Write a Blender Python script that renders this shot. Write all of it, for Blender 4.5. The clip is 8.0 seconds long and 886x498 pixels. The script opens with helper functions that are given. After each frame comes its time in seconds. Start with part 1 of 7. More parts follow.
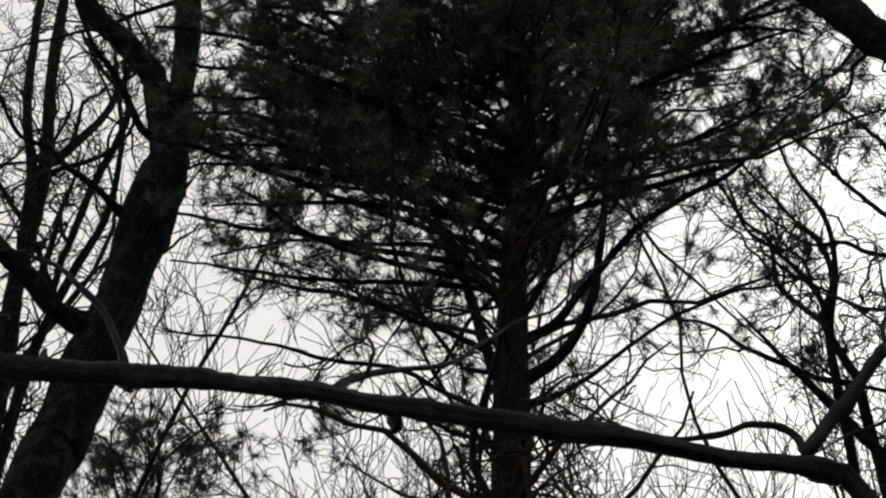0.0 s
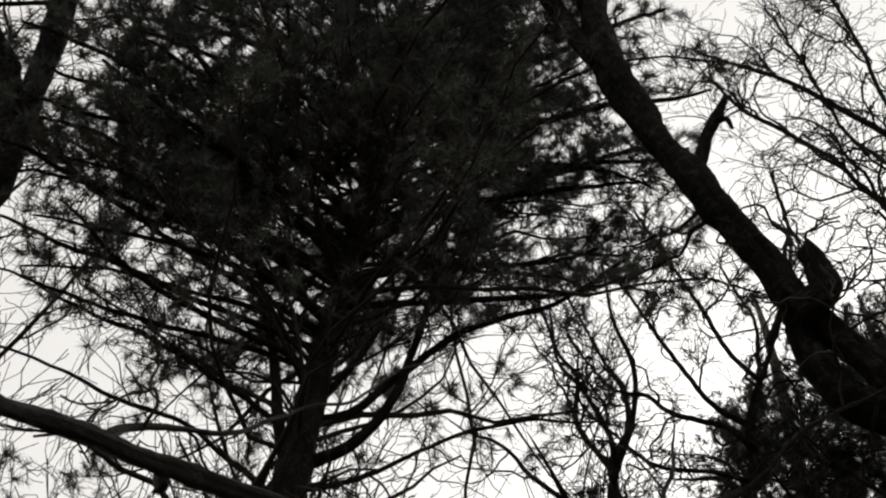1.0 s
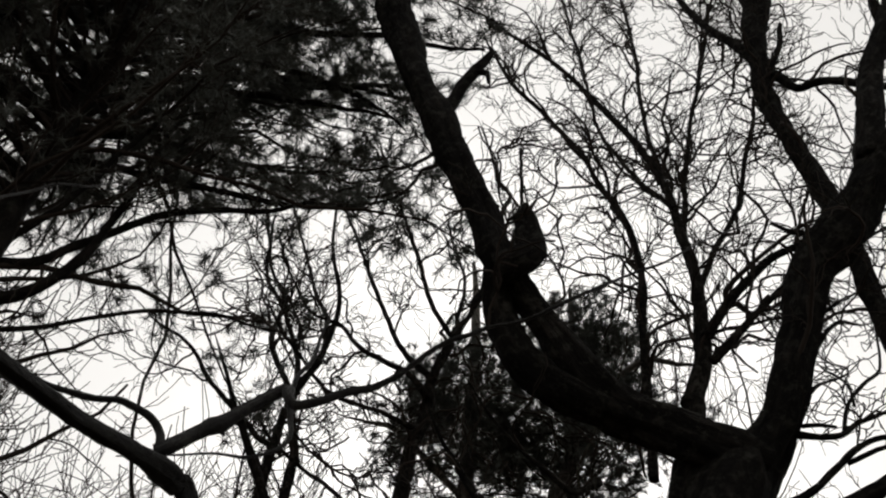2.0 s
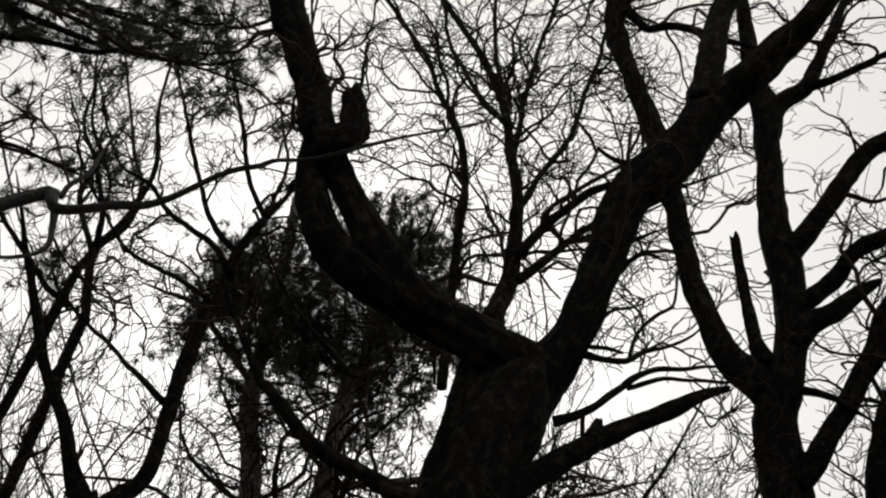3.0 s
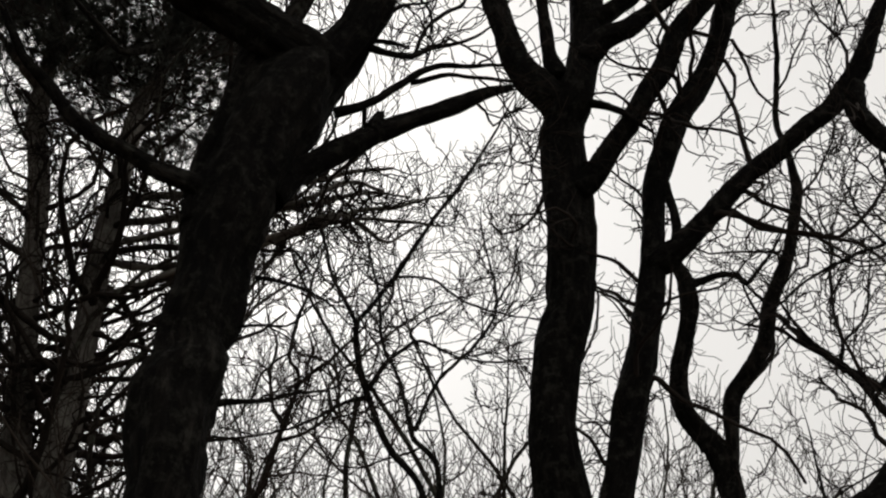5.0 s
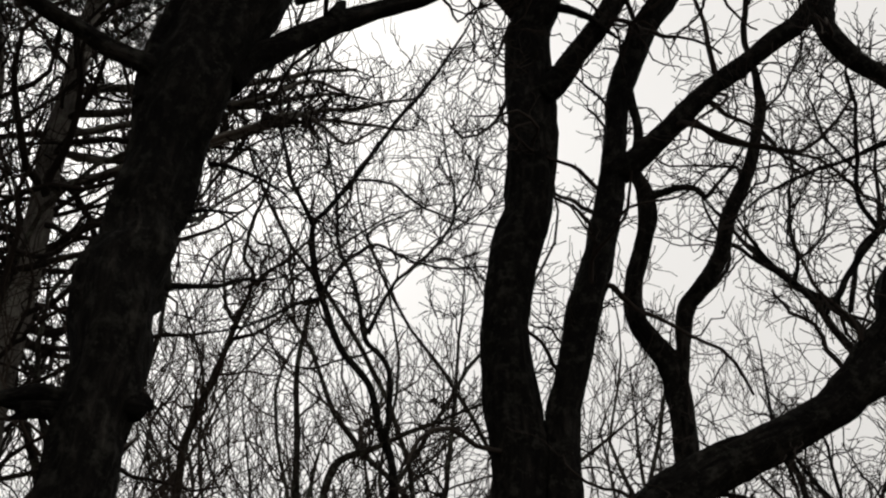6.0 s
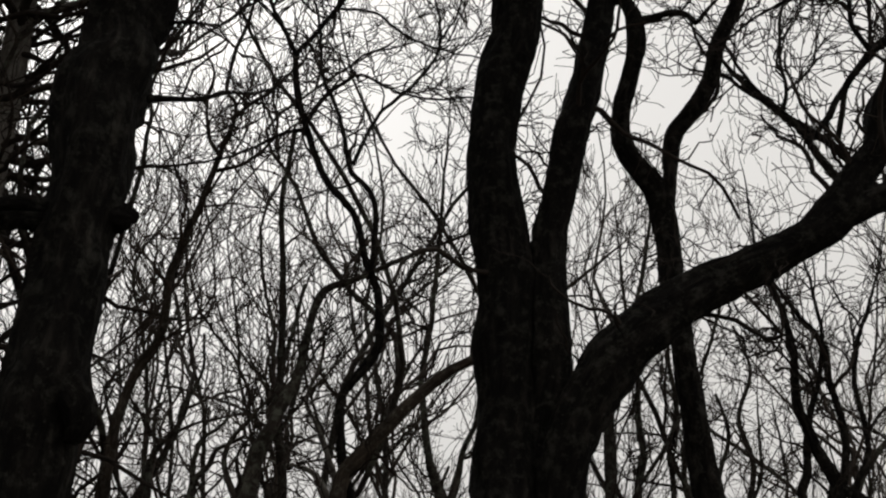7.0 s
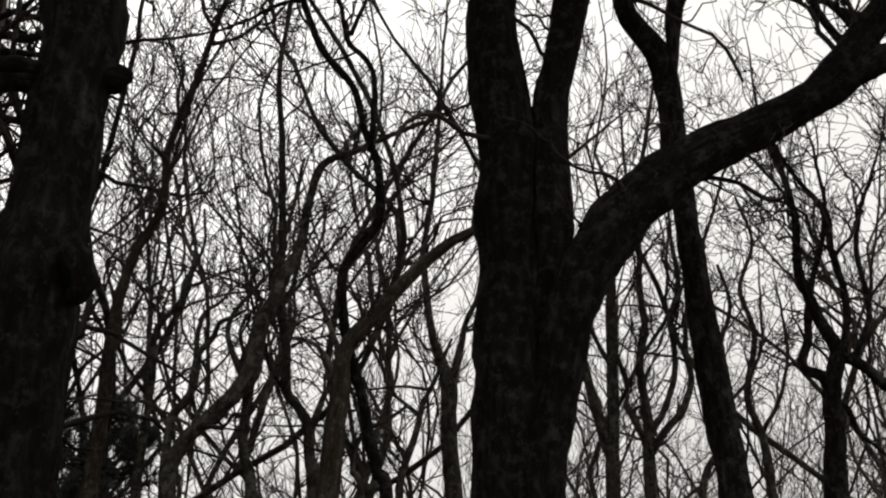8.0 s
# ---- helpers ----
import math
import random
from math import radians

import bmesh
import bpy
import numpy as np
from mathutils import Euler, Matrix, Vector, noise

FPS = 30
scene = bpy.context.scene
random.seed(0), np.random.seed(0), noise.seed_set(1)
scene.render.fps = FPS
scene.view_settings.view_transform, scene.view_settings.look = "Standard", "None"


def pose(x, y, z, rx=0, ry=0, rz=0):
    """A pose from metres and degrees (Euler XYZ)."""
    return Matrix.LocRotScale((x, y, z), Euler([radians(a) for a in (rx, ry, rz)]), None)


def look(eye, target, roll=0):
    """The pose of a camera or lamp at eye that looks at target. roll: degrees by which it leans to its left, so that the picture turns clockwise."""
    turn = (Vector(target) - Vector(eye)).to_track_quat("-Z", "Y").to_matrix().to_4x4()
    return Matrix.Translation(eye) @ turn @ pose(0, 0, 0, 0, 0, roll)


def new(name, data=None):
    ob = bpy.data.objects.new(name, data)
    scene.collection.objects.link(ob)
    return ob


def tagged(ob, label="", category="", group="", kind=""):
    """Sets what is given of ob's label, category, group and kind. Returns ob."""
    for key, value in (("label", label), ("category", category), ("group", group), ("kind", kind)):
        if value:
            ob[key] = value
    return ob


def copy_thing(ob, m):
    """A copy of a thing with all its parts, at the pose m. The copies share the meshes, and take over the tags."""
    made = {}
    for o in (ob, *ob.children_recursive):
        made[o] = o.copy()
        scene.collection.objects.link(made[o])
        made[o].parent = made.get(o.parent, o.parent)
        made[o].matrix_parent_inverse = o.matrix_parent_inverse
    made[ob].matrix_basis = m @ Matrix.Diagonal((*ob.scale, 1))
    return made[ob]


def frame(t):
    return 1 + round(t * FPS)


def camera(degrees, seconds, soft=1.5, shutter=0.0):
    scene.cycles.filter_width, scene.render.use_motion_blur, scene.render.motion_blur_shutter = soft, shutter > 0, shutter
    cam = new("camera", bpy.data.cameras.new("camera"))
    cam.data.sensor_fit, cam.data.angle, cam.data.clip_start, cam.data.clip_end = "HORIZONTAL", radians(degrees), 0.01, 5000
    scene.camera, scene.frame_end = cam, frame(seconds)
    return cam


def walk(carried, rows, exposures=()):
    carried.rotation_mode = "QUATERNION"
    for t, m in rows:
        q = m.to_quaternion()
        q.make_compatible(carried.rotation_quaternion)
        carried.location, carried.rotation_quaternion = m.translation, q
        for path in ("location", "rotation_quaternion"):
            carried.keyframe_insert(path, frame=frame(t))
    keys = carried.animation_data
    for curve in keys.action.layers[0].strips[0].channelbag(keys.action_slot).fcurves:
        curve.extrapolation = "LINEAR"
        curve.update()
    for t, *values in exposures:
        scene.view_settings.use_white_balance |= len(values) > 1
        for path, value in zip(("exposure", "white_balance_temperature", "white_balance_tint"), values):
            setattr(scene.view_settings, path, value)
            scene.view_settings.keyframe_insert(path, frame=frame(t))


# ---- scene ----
FOV = 38.0
cam = camera(FOV, 8.0, soft=2.15)
PATH = [
    (0.0, pose(0.018, -0.044, 1.617, 138.19, -0.14, -0.01)),
    (0.3, pose(0.019, -0.050, 1.648, 138.85, -1.18, -3.99)),
    (0.5, pose(0.019, -0.054, 1.669, 140.02, -2.04, -6.85)),
    (0.8, pose(0.028, -0.031, 1.673, 141.36, -2.36, -11.07)),
    (1.0, pose(0.035, -0.016, 1.675, 142.26, -2.78, -15.12)),
    (1.3, pose(0.115, 0.048, 1.683, 142.45, -3.17, -20.79)),
    (1.5, pose(0.169, 0.090, 1.689, 142.57, -3.42, -25.34)),
    (1.8, pose(0.270, 0.131, 1.681, 141.53, -3.44, -31.01)),
    (2.0, pose(0.337, 0.158, 1.676, 140.79, -3.44, -33.77)),
    (2.2, pose(0.378, 0.167, 1.695, 140.30, -3.05, -35.85)),
    (3.3, pose(0.666, 0.318, 1.682, 136.62, -3.86, -48.56)),
    (3.5, pose(0.718, 0.320, 1.668, 135.51, -3.33, -49.56)),
    (3.8, pose(0.787, 0.328, 1.641, 132.61, -2.75, -50.31)),
    (4.0, pose(0.833, 0.333, 1.623, 131.41, -2.28, -50.82)),
    (4.3, pose(0.875, 0.321, 1.601, 129.50, -1.65, -51.51)),
    (4.5, pose(0.903, 0.313, 1.586, 128.78, -1.10, -51.80)),
    (4.7, pose(0.921, 0.314, 1.569, 128.08, -0.30, -51.89)),
    (5.8, pose(1.065, 0.364, 1.509, 124.19, -0.91, -55.20)),
    (6.0, pose(1.081, 0.377, 1.498, 123.46, -0.80, -55.41)),
    (6.3, pose(1.112, 0.395, 1.467, 121.58, -0.57, -55.69)),
    (6.5, pose(1.133, 0.407, 1.446, 120.54, -0.45, -55.84)),
    (6.8, pose(1.160, 0.437, 1.411, 118.26, -0.54, -56.05)),
    (7.0, pose(1.178, 0.457, 1.388, 116.86, -0.43, -56.02)),
    (7.3, pose(1.197, 0.483, 1.363, 115.05, -0.60, -56.14)),
    (7.5, pose(1.209, 0.501, 1.346, 113.99, -0.55, -56.08)),
    (7.8, pose(1.234, 0.503, 1.327, 112.47, -0.17, -55.77)),
    (8.0, pose(1.250, 0.505, 1.314, 111.77, 0.20, -55.69)),
]

walk(cam, PATH, exposures=[(0.0, 0.0), (1.0, 0.02), (2.0, -0.05), (3.5, -0.06), (4.5, -0.02), (6.0, -0.02), (6.5, -0.03), (7.0, -0.08), (7.5, 0.05), (8.0, 0.30)])

# ---- overcast winter sky, sun behind the cloud ahead of the walker ----
SUN_AZ, SUN_EL = radians(35), radians(40)
world = bpy.data.worlds.new("sky")
scene.world = world
world.use_nodes = True
wn, wl = world.node_tree.nodes, world.node_tree.links
wn.clear()
w_out = wn.new("ShaderNodeOutputWorld")
w_bg = wn.new("ShaderNodeBackground")
w_sky = wn.new("ShaderNodeTexSky")
w_sky.sky_type = "NISHITA"
w_sky.sun_disc = False
w_sky.sun_elevation, w_sky.sun_rotation = SUN_EL, SUN_AZ
w_sky.air_density, w_sky.dust_density, w_sky.ozone_density = 1.0, 6.0, 1.0
w_hsv = wn.new("ShaderNodeHueSaturation")
w_hsv.inputs["Saturation"].default_value = 0.12
w_hsv.inputs["Value"].default_value = 0.11
w_co = wn.new("ShaderNodeTexCoord")
w_cloud = wn.new("ShaderNodeTexNoise")
w_cloud.inputs["Scale"].default_value = 2.2
w_cloud.inputs["Detail"].default_value = 4.0
w_ramp = wn.new("ShaderNodeValToRGB")
w_ramp.color_ramp.elements[0].position, w_ramp.color_ramp.elements[1].position = 0.3, 0.7
w_ramp.color_ramp.elements[0].color = (0.905, 0.880, 0.847, 1)
w_ramp.color_ramp.elements[1].color = (0.975, 0.945, 0.905, 1)
w_mix = wn.new("ShaderNodeMixRGB")
w_mix.inputs["Fac"].default_value = 0.9
wl.new(w_sky.outputs["Color"], w_hsv.inputs["Color"])
wl.new(w_co.outputs["Generated"], w_cloud.inputs["Vector"])
wl.new(w_cloud.outputs["Fac"], w_ramp.inputs["Fac"])
wl.new(w_hsv.outputs["Color"], w_mix.inputs["Color1"])
wl.new(w_ramp.outputs["Color"], w_mix.inputs["Color2"])
# an overcast sky is dimmer towards the horizon
w_sep = wn.new("ShaderNodeSeparateXYZ")
w_rise = wn.new("ShaderNodeMapRange")
w_rise.inputs["From Min"].default_value, w_rise.inputs["From Max"].default_value = 0.12, 0.62
w_rise.inputs["To Min"].default_value, w_rise.inputs["To Max"].default_value = 0.70, 1.0
w_mul = wn.new("ShaderNodeVectorMath")
w_mul.operation = "SCALE"
wl.new(w_co.outputs["Generated"], w_sep.inputs["Vector"])
wl.new(w_sep.outputs["Z"], w_rise.inputs["Value"])
wl.new(w_mix.outputs["Color"], w_mul.inputs[0])
wl.new(w_rise.outputs["Result"], w_mul.inputs["Scale"])
wl.new(w_mul.outputs["Vector"], w_bg.inputs["Color"])
w_bg.inputs["Strength"].default_value = 0.95
wl.new(w_bg.outputs["Background"], w_out.inputs["Surface"])

sun_data = bpy.data.lights.new("sun", "SUN")
sun_data.energy, sun_data.angle, sun_data.color = 0.5, radians(25), (1.0, 0.97, 0.93)
sun = new("sun", sun_data)
sun.matrix_world = look(Vector((math.sin(SUN_AZ) * math.cos(SUN_EL), math.cos(SUN_AZ) * math.cos(SUN_EL), math.sin(SUN_EL))) * 60, (0, 0, 0))


# ---- materials ----
def material(name, rough=0.85, spec=0.3):
    m = bpy.data.materials.new(name)
    m.use_nodes = True
    b = m.node_tree.nodes["Principled BSDF"]
    b.inputs["Roughness"].default_value = rough
    b.inputs["Specular IOR Level"].default_value = spec
    return m, m.node_tree.nodes, m.node_tree.links, b


def noise_node(n, scale, detail=5.0, rough=0.6):
    t = n.new("ShaderNodeTexNoise")
    t.inputs["Scale"].default_value, t.inputs["Detail"].default_value, t.inputs["Roughness"].default_value = scale, detail, rough
    return t


def ramp_node(n, stops):
    r = n.new("ShaderNodeValToRGB")
    e = r.color_ramp.elements
    e[0].position, e[0].color = stops[0][0], (*stops[0][1], 1)
    e[1].position, e[1].color = stops[-1][0], (*stops[-1][1], 1)
    for p, c in stops[1:-1]:
        e.new(p).color = (*c, 1)
    return r


def bark(name, dark, light, moss, moss_from, ridge=22.0, rough=0.95, depth=0.6, spec=0.08):
    """Furrowed bark: ridges along the limb, blotches of lichen, fine grain. The UV map runs in metres round and along the limb."""
    m, n, l, b = material(name, rough, spec)
    uv = n.new("ShaderNodeUVMap")
    uv.uv_map = "UVMap"
    stretch = n.new("ShaderNodeMapping")
    stretch.inputs["Scale"].default_value = (1.0, 0.22, 1.0)
    l.new(uv.outputs["UV"], stretch.inputs["Vector"])
    furrow = n.new("ShaderNodeTexVoronoi")
    furrow.feature = "DISTANCE_TO_EDGE"
    furrow.inputs["Scale"].default_value = ridge
    grain = noise_node(n, ridge * 2.5, 6.0, 0.65)
    warp = n.new("ShaderNodeMixRGB")
    warp.inputs["Fac"].default_value = 0.06
    l.new(stretch.outputs["Vector"], warp.inputs["Color1"])
    l.new(stretch.outputs["Vector"], grain.inputs["Vector"])
    l.new(grain.outputs["Color"], warp.inputs["Color2"])
    l.new(warp.outputs["Color"], furrow.inputs["Vector"])
    edge = ramp_node(n, [(0.0, (0, 0, 0)), (0.35, (1, 1, 1))])
    l.new(furrow.outputs["Distance"], edge.inputs["Fac"])
    height = n.new("ShaderNodeMath")
    height.operation = "MULTIPLY_ADD"
    height.inputs[1].default_value = 0.5
    l.new(grain.outputs["Fac"], height.inputs[0])
    l.new(edge.outputs["Color"], height.inputs[2])
    tone = ramp_node(n, [(0.48, dark), (0.72, [0.45 * (x + y) for x, y in zip(dark, light)]), (0.88, light)])
    half = n.new("ShaderNodeMath")
    half.operation = "MULTIPLY_ADD"
    half.inputs[1].default_value = 0.22
    coarse = noise_node(n, ridge * 0.7, 7.0, 0.7)
    l.new(stretch.outputs["Vector"], coarse.inputs["Vector"])
    l.new(edge.outputs["Color"], half.inputs[0])
    l.new(coarse.outputs["Fac"], half.inputs[2])
    l.new(half.outputs["Value"], tone.inputs["Fac"])
    co = n.new("ShaderNodeTexCoord")
    blot = noise_node(n, 13.0, 6.0, 0.7)
    l.new(co.outputs["Object"], blot.inputs["Vector"])
    where = ramp_node(n, [(moss_from - 0.06, (0, 0, 0)), (moss_from + 0.08, (0.9, 0.9, 0.9))])
    l.new(blot.outputs["Fac"], where.inputs["Fac"])
    mix = n.new("ShaderNodeMixRGB")
    l.new(where.outputs["Color"], mix.inputs["Fac"])
    l.new(tone.outputs["Color"], mix.inputs["Color1"])
    mix.inputs["Color2"].default_value = (*moss, 1)
    speck = noise_node(n, 24.0, 5.0, 0.75)
    l.new(co.outputs["Object"], speck.inputs["Vector"])
    spots = ramp_node(n, [(0.60, (0, 0, 0)), (0.70, (1, 1, 1))])
    l.new(speck.outputs["Fac"], spots.inputs["Fac"])
    crust = n.new("ShaderNodeMixRGB")
    l.new(spots.outputs["Color"], crust.inputs["Fac"])
    l.new(mix.outputs["Color"], crust.inputs["Color1"])
    crust.inputs["Color2"].default_value = (*[1.15 * x for x in moss], 1)
    big = noise_node(n, 1.3, 3.0, 0.5)
    l.new(co.outputs["Object"], big.inputs["Vector"])
    wet = ramp_node(n, [(0.32, (0.45, 0.45, 0.45)), (0.68, (1.2, 1.2, 1.2))])
    l.new(big.outputs["Fac"], wet.inputs["Fac"])
    mul = n.new("ShaderNodeMixRGB")
    mul.blend_type = "MULTIPLY"
    mul.inputs["Fac"].default_value = 1.0
    l.new(crust.outputs["Color"], mul.inputs["Color1"])
    l.new(wet.outputs["Color"], mul.inputs["Color2"])
    l.new(mul.outputs["Color"], b.inputs["Base Color"])
    bump = n.new("ShaderNodeBump")
    bump.inputs["Strength"].default_value = depth
    bump.inputs["Distance"].default_value = 0.02
    l.new(height.outputs["Value"], bump.inputs["Height"])
    l.new(bump.outputs["Normal"], b.inputs["Normal"])
    return m


def plain(name, a, c, scale, rough=0.95, spec=0.08, bump_d=0.002):
    """Two tones mixed by noise, varied from piece to piece."""
    m, n, l, b = material(name, rough, spec)
    co = n.new("ShaderNodeTexCoord")
    t = noise_node(n, scale)
    l.new(co.outputs["Object"], t.inputs["Vector"])
    geo = n.new("ShaderNodeNewGeometry")
    add = n.new("ShaderNodeMath")
    add.operation = "MULTIPLY_ADD"
    add.inputs[1].default_value = 0.45
    l.new(geo.outputs["Random Per Island"], add.inputs[0])
    l.new(t.outputs["Fac"], add.inputs[2])
    r = ramp_node(n, [(0.35, a), (0.95, c)])
    l.new(add.outputs["Value"], r.inputs["Fac"])
    l.new(r.outputs["Color"], b.inputs["Base Color"])
    bump = n.new("ShaderNodeBump")
    bump.inputs["Distance"].default_value = bump_d
    l.new(t.outputs["Fac"], bump.inputs["Height"])
    l.new(bump.outputs["Normal"], b.inputs["Normal"])
    return m


OAK = bark("oak_bark", (0.009, 0.0078, 0.0068), (0.054, 0.047, 0.040), (0.068, 0.066, 0.055), 0.58, depth=1.0)
# mossy oak bark again, sunk near black: backlit shade put into the tones
BACKLIT_OAK = bark("backlit_mossy_oak_bark", (0.0062, 0.0056, 0.0049), (0.033, 0.029, 0.025), (0.044, 0.043, 0.036), 0.57, depth=1.0)
SMOOTH = bark("smooth_wet_bark", (0.007, 0.006, 0.0055), (0.038, 0.033, 0.029), (0.052, 0.052, 0.043), 0.58, ridge=60.0, rough=0.55, depth=1.0, spec=0.25)
PINE_BARK = bark("pine_bark", (0.010, 0.0087, 0.0075), (0.037, 0.032, 0.028), (0.042, 0.044, 0.035), 0.6, ridge=16.0, depth=0.8)
PALE_BARK = bark("pale_pine_bark", (0.13, 0.118, 0.105), (0.44, 0.40, 0.355), (0.28, 0.275, 0.235), 0.55, ridge=18.0, depth=0.7)
BROWN_BARK = bark("brown_bark", (0.034, 0.028, 0.022), (0.145, 0.115, 0.090), (0.14, 0.128, 0.105), 0.6, ridge=30.0, depth=0.5)
# grey lichened bark and twigs, paled further: distance haze put into the colour
GREY_BARK = bark("hazed_grey_lichened_bark", (0.025, 0.021, 0.018), (0.11, 0.095, 0.08), (0.12, 0.125, 0.10), 0.55, ridge=26.0, depth=0.4)
GREY_TWIG = plain("hazed_grey_twig", (0.022, 0.018, 0.015), (0.075, 0.062, 0.052), 9.0)
TWIG = plain("twig", (0.012, 0.010, 0.0085), (0.040, 0.033, 0.028), 9.0)
RED_TWIG = plain("reddish_twig", (0.022, 0.016, 0.013), (0.062, 0.045, 0.036), 9.0)
NEEDLE = plain("pine_needle", (0.054, 0.060, 0.055), (0.105, 0.114, 0.103), 6.0, 0.6)
LITTER = plain("leaf_litter", (0.03, 0.022, 0.014), (0.11, 0.075, 0.045), 14.0, 0.95, 0.2, 0.03)


# ---- mesh tools ----
def mesh_from(name, verts, quads, tris=None, uv=None):
    """A mesh from arrays of vertices, quads and triangles."""
    tris = np.zeros((0, 3), int) if tris is None else np.asarray(tris, int)
    quads = np.zeros((0, 4), int) if quads is None else np.asarray(quads, int)
    me = bpy.data.meshes.new(name)
    loops = np.concatenate([quads.ravel(), tris.ravel()]).astype(np.int32)
    sizes = np.concatenate([np.full(len(quads), 4), np.full(len(tris), 3)]).astype(np.int32)
    me.vertices.add(len(verts))
    me.vertices.foreach_set("co", np.asarray(verts, np.float32).ravel())
    me.loops.add(len(loops))
    me.loops.foreach_set("vertex_index", loops)
    me.polygons.add(len(sizes))
    me.polygons.foreach_set("loop_start", np.concatenate([[0], np.cumsum(sizes)[:-1]]).astype(np.int32))
    me.polygons.foreach_set("use_smooth", np.ones(len(sizes), bool))
    if uv is not None:
        layer = me.uv_layers.new(name="UVMap")
        layer.data.foreach_set("uv", np.asarray(uv, np.float32)[loops].ravel())
    me.update(calc_edges=True)
    return me


def part(name, me, mat, parent, label="", kind=""):
    ob = new(name, me)
    if not me.materials:
        me.materials.append(mat)
    ob.parent = parent
    return tagged(ob, label, kind=kind)


def thing(name, at, label, category, group=""):
    ob = new(name)
    ob.location = at
    ob.empty_display_size = 0.3
    return tagged(ob, label, category, group)


def unit(v):
    return v / np.maximum(np.linalg.norm(v, axis=-1, keepdims=True), 1e-9)


def spline(points, step):
    """Catmull-Rom through (x, y, z, radius) rows, resampled to even steps."""
    p = np.asarray(points, float)
    q = np.vstack([2 * p[0] - p[1], p, 2 * p[-1] - p[-2]])
    out = []
    for i in range(1, len(q) - 2):
        n = max(2, int(np.linalg.norm(q[i + 1, :3] - q[i, :3]) / step))
        t = np.linspace(0, 1, n, endpoint=False)[:, None]
        a, b, c, d = q[i - 1], q[i], q[i + 1], q[i + 2]
        out.append(0.5 * (2 * b + (c - a) * t + (2 * a - 5 * b + 4 * c - d) * t ** 2 + (3 * b - a - 3 * c + d) * t ** 3))
    out.append(p[-1:])
    out = np.vstack(out)
    out[:, 3] = np.maximum(out[:, 3], 0.0015)
    return out


def limb_mesh(name, points, base, rng, rough=1.0, broken=False, knots=0.0):
    """A knobbly tube along a centre line: uneven outline, swellings and furrows; a broken limb ends in splinters."""
    big = max(p[3] for p in points)
    c = spline(points, 0.014 if knots else max(0.035, 0.42 * big))
    n = len(c)
    k = int(np.clip(2 * math.pi * big / (0.012 if knots else 0.032), 8, 30))
    s = np.concatenate([[0], np.cumsum(np.linalg.norm(np.diff(c[:, :3], axis=0), axis=1))])
    sway = sum(np.sin(s[:, None] * f + rng.uniform(0, 6.3, 3)) * a for f, a in ((2.1, 0.06), (5.3, 0.05), (11.0, 0.03)))
    c[:, :3] += sway * np.minimum(c[:, 3:], 0.08) * rough
    thin = np.clip(1 - c[:, 3:] / 0.05, 0, 1) * np.clip(s / 0.3, 0, 1)[:, None]
    c[:, :3] += thin * (0.02 if name == "trunk" else 0.045) * sum(np.sin(s[:, None] * f + rng.uniform(0, 6.3, 3)) * a for f, a in ((6.1, 0.24), (14.0, 0.15), (31.0, 0.06)))
    t = unit(np.gradient(c[:, :3], axis=0))
    u = np.cross(t[0], (0.31, 0.87, 0.2))
    us = []
    for i in range(n):
        u = unit(u - t[i] * (u @ t[i]))
        us.append(u)
    us = np.array(us)
    vs = np.cross(t, us)
    a = np.arange(k + 1) * 2 * math.pi / k
    ca = np.cos(a)[None, :, None] * us[:, None] + np.sin(a)[None, :, None] * vs[:, None]
    wob = np.zeros((n, k + 1))
    for m, f, amp in ((1, 1.7, 0.04), (2, 2.6, 0.05), (3, 6.0, 0.035), (5, 4.0, 0.03), (7, 9.0, 0.02), (2, 17.0, 0.03)):
        wob += amp * np.sin(m * a[None] + rng.uniform(0, 6.3) + 1.4 * np.sin(f * s[:, None] + rng.uniform(0, 6.3)))
    for _ in range(int(2 + s[-1] * 2.5)):
        at, ang, size = rng.uniform(0, s[-1]), rng.uniform(0, 6.3), rng.uniform(0.04, 0.11)
        wide = rng.uniform(0.5, 1.2) * max(big, 0.02)
        wob += size * np.exp(-((s[:, None] - at) / wide) ** 2) * np.exp(-2 * (1 - np.cos(a[None] - ang)))
    for _ in range(int(s[-1] * knots)):
        at, ang, size = rng.uniform(0, s[-1]), rng.uniform(0, 6.3), rng.uniform(0.06, 0.3) ** 1.3
        wide = rng.uniform(0.012, 0.04)
        wob += size * np.exp(-((s[:, None] - at) / wide) ** 2) * np.exp(-rng.uniform(0.6, 4) * (1 - np.cos(a[None] - ang)))
    wob -= wob.mean()
    wob += rng.normal(0, 0.018, (n, k + 1))
    wob[:, -1] = wob[:, 0]
    r = c[:, 3:4] * (1 + wob * rough)
    v = c[:, None, :3] + ca * r[..., None]
    if broken:
        jag = rng.uniform(-0.6, 1.6, k + 1)
        jag[-1] = jag[0]
        v[-1] += t[-1] * (jag * c[-1, 3])[:, None]
        v[-2] += t[-2] * (np.maximum(jag, 0) * 0.3 * c[-1, 3])[:, None]
    i, j = np.meshgrid(np.arange(n - 1), np.arange(k), indexing="ij")
    q = np.stack([i * (k + 1) + j, i * (k + 1) + j + 1, (i + 1) * (k + 1) + j + 1, (i + 1) * (k + 1) + j], -1).reshape(-1, 4)
    uv = np.stack(np.broadcast_arrays(a[None] * np.median(c[:, 3]), s[:, None]), -1).reshape(-1, 2)
    verts = v.reshape(-1, 3)
    tip = len(verts)
    sink = c[-1, :3] + t[-1] * c[-1, 3] * (-0.5 if broken else 0.6)
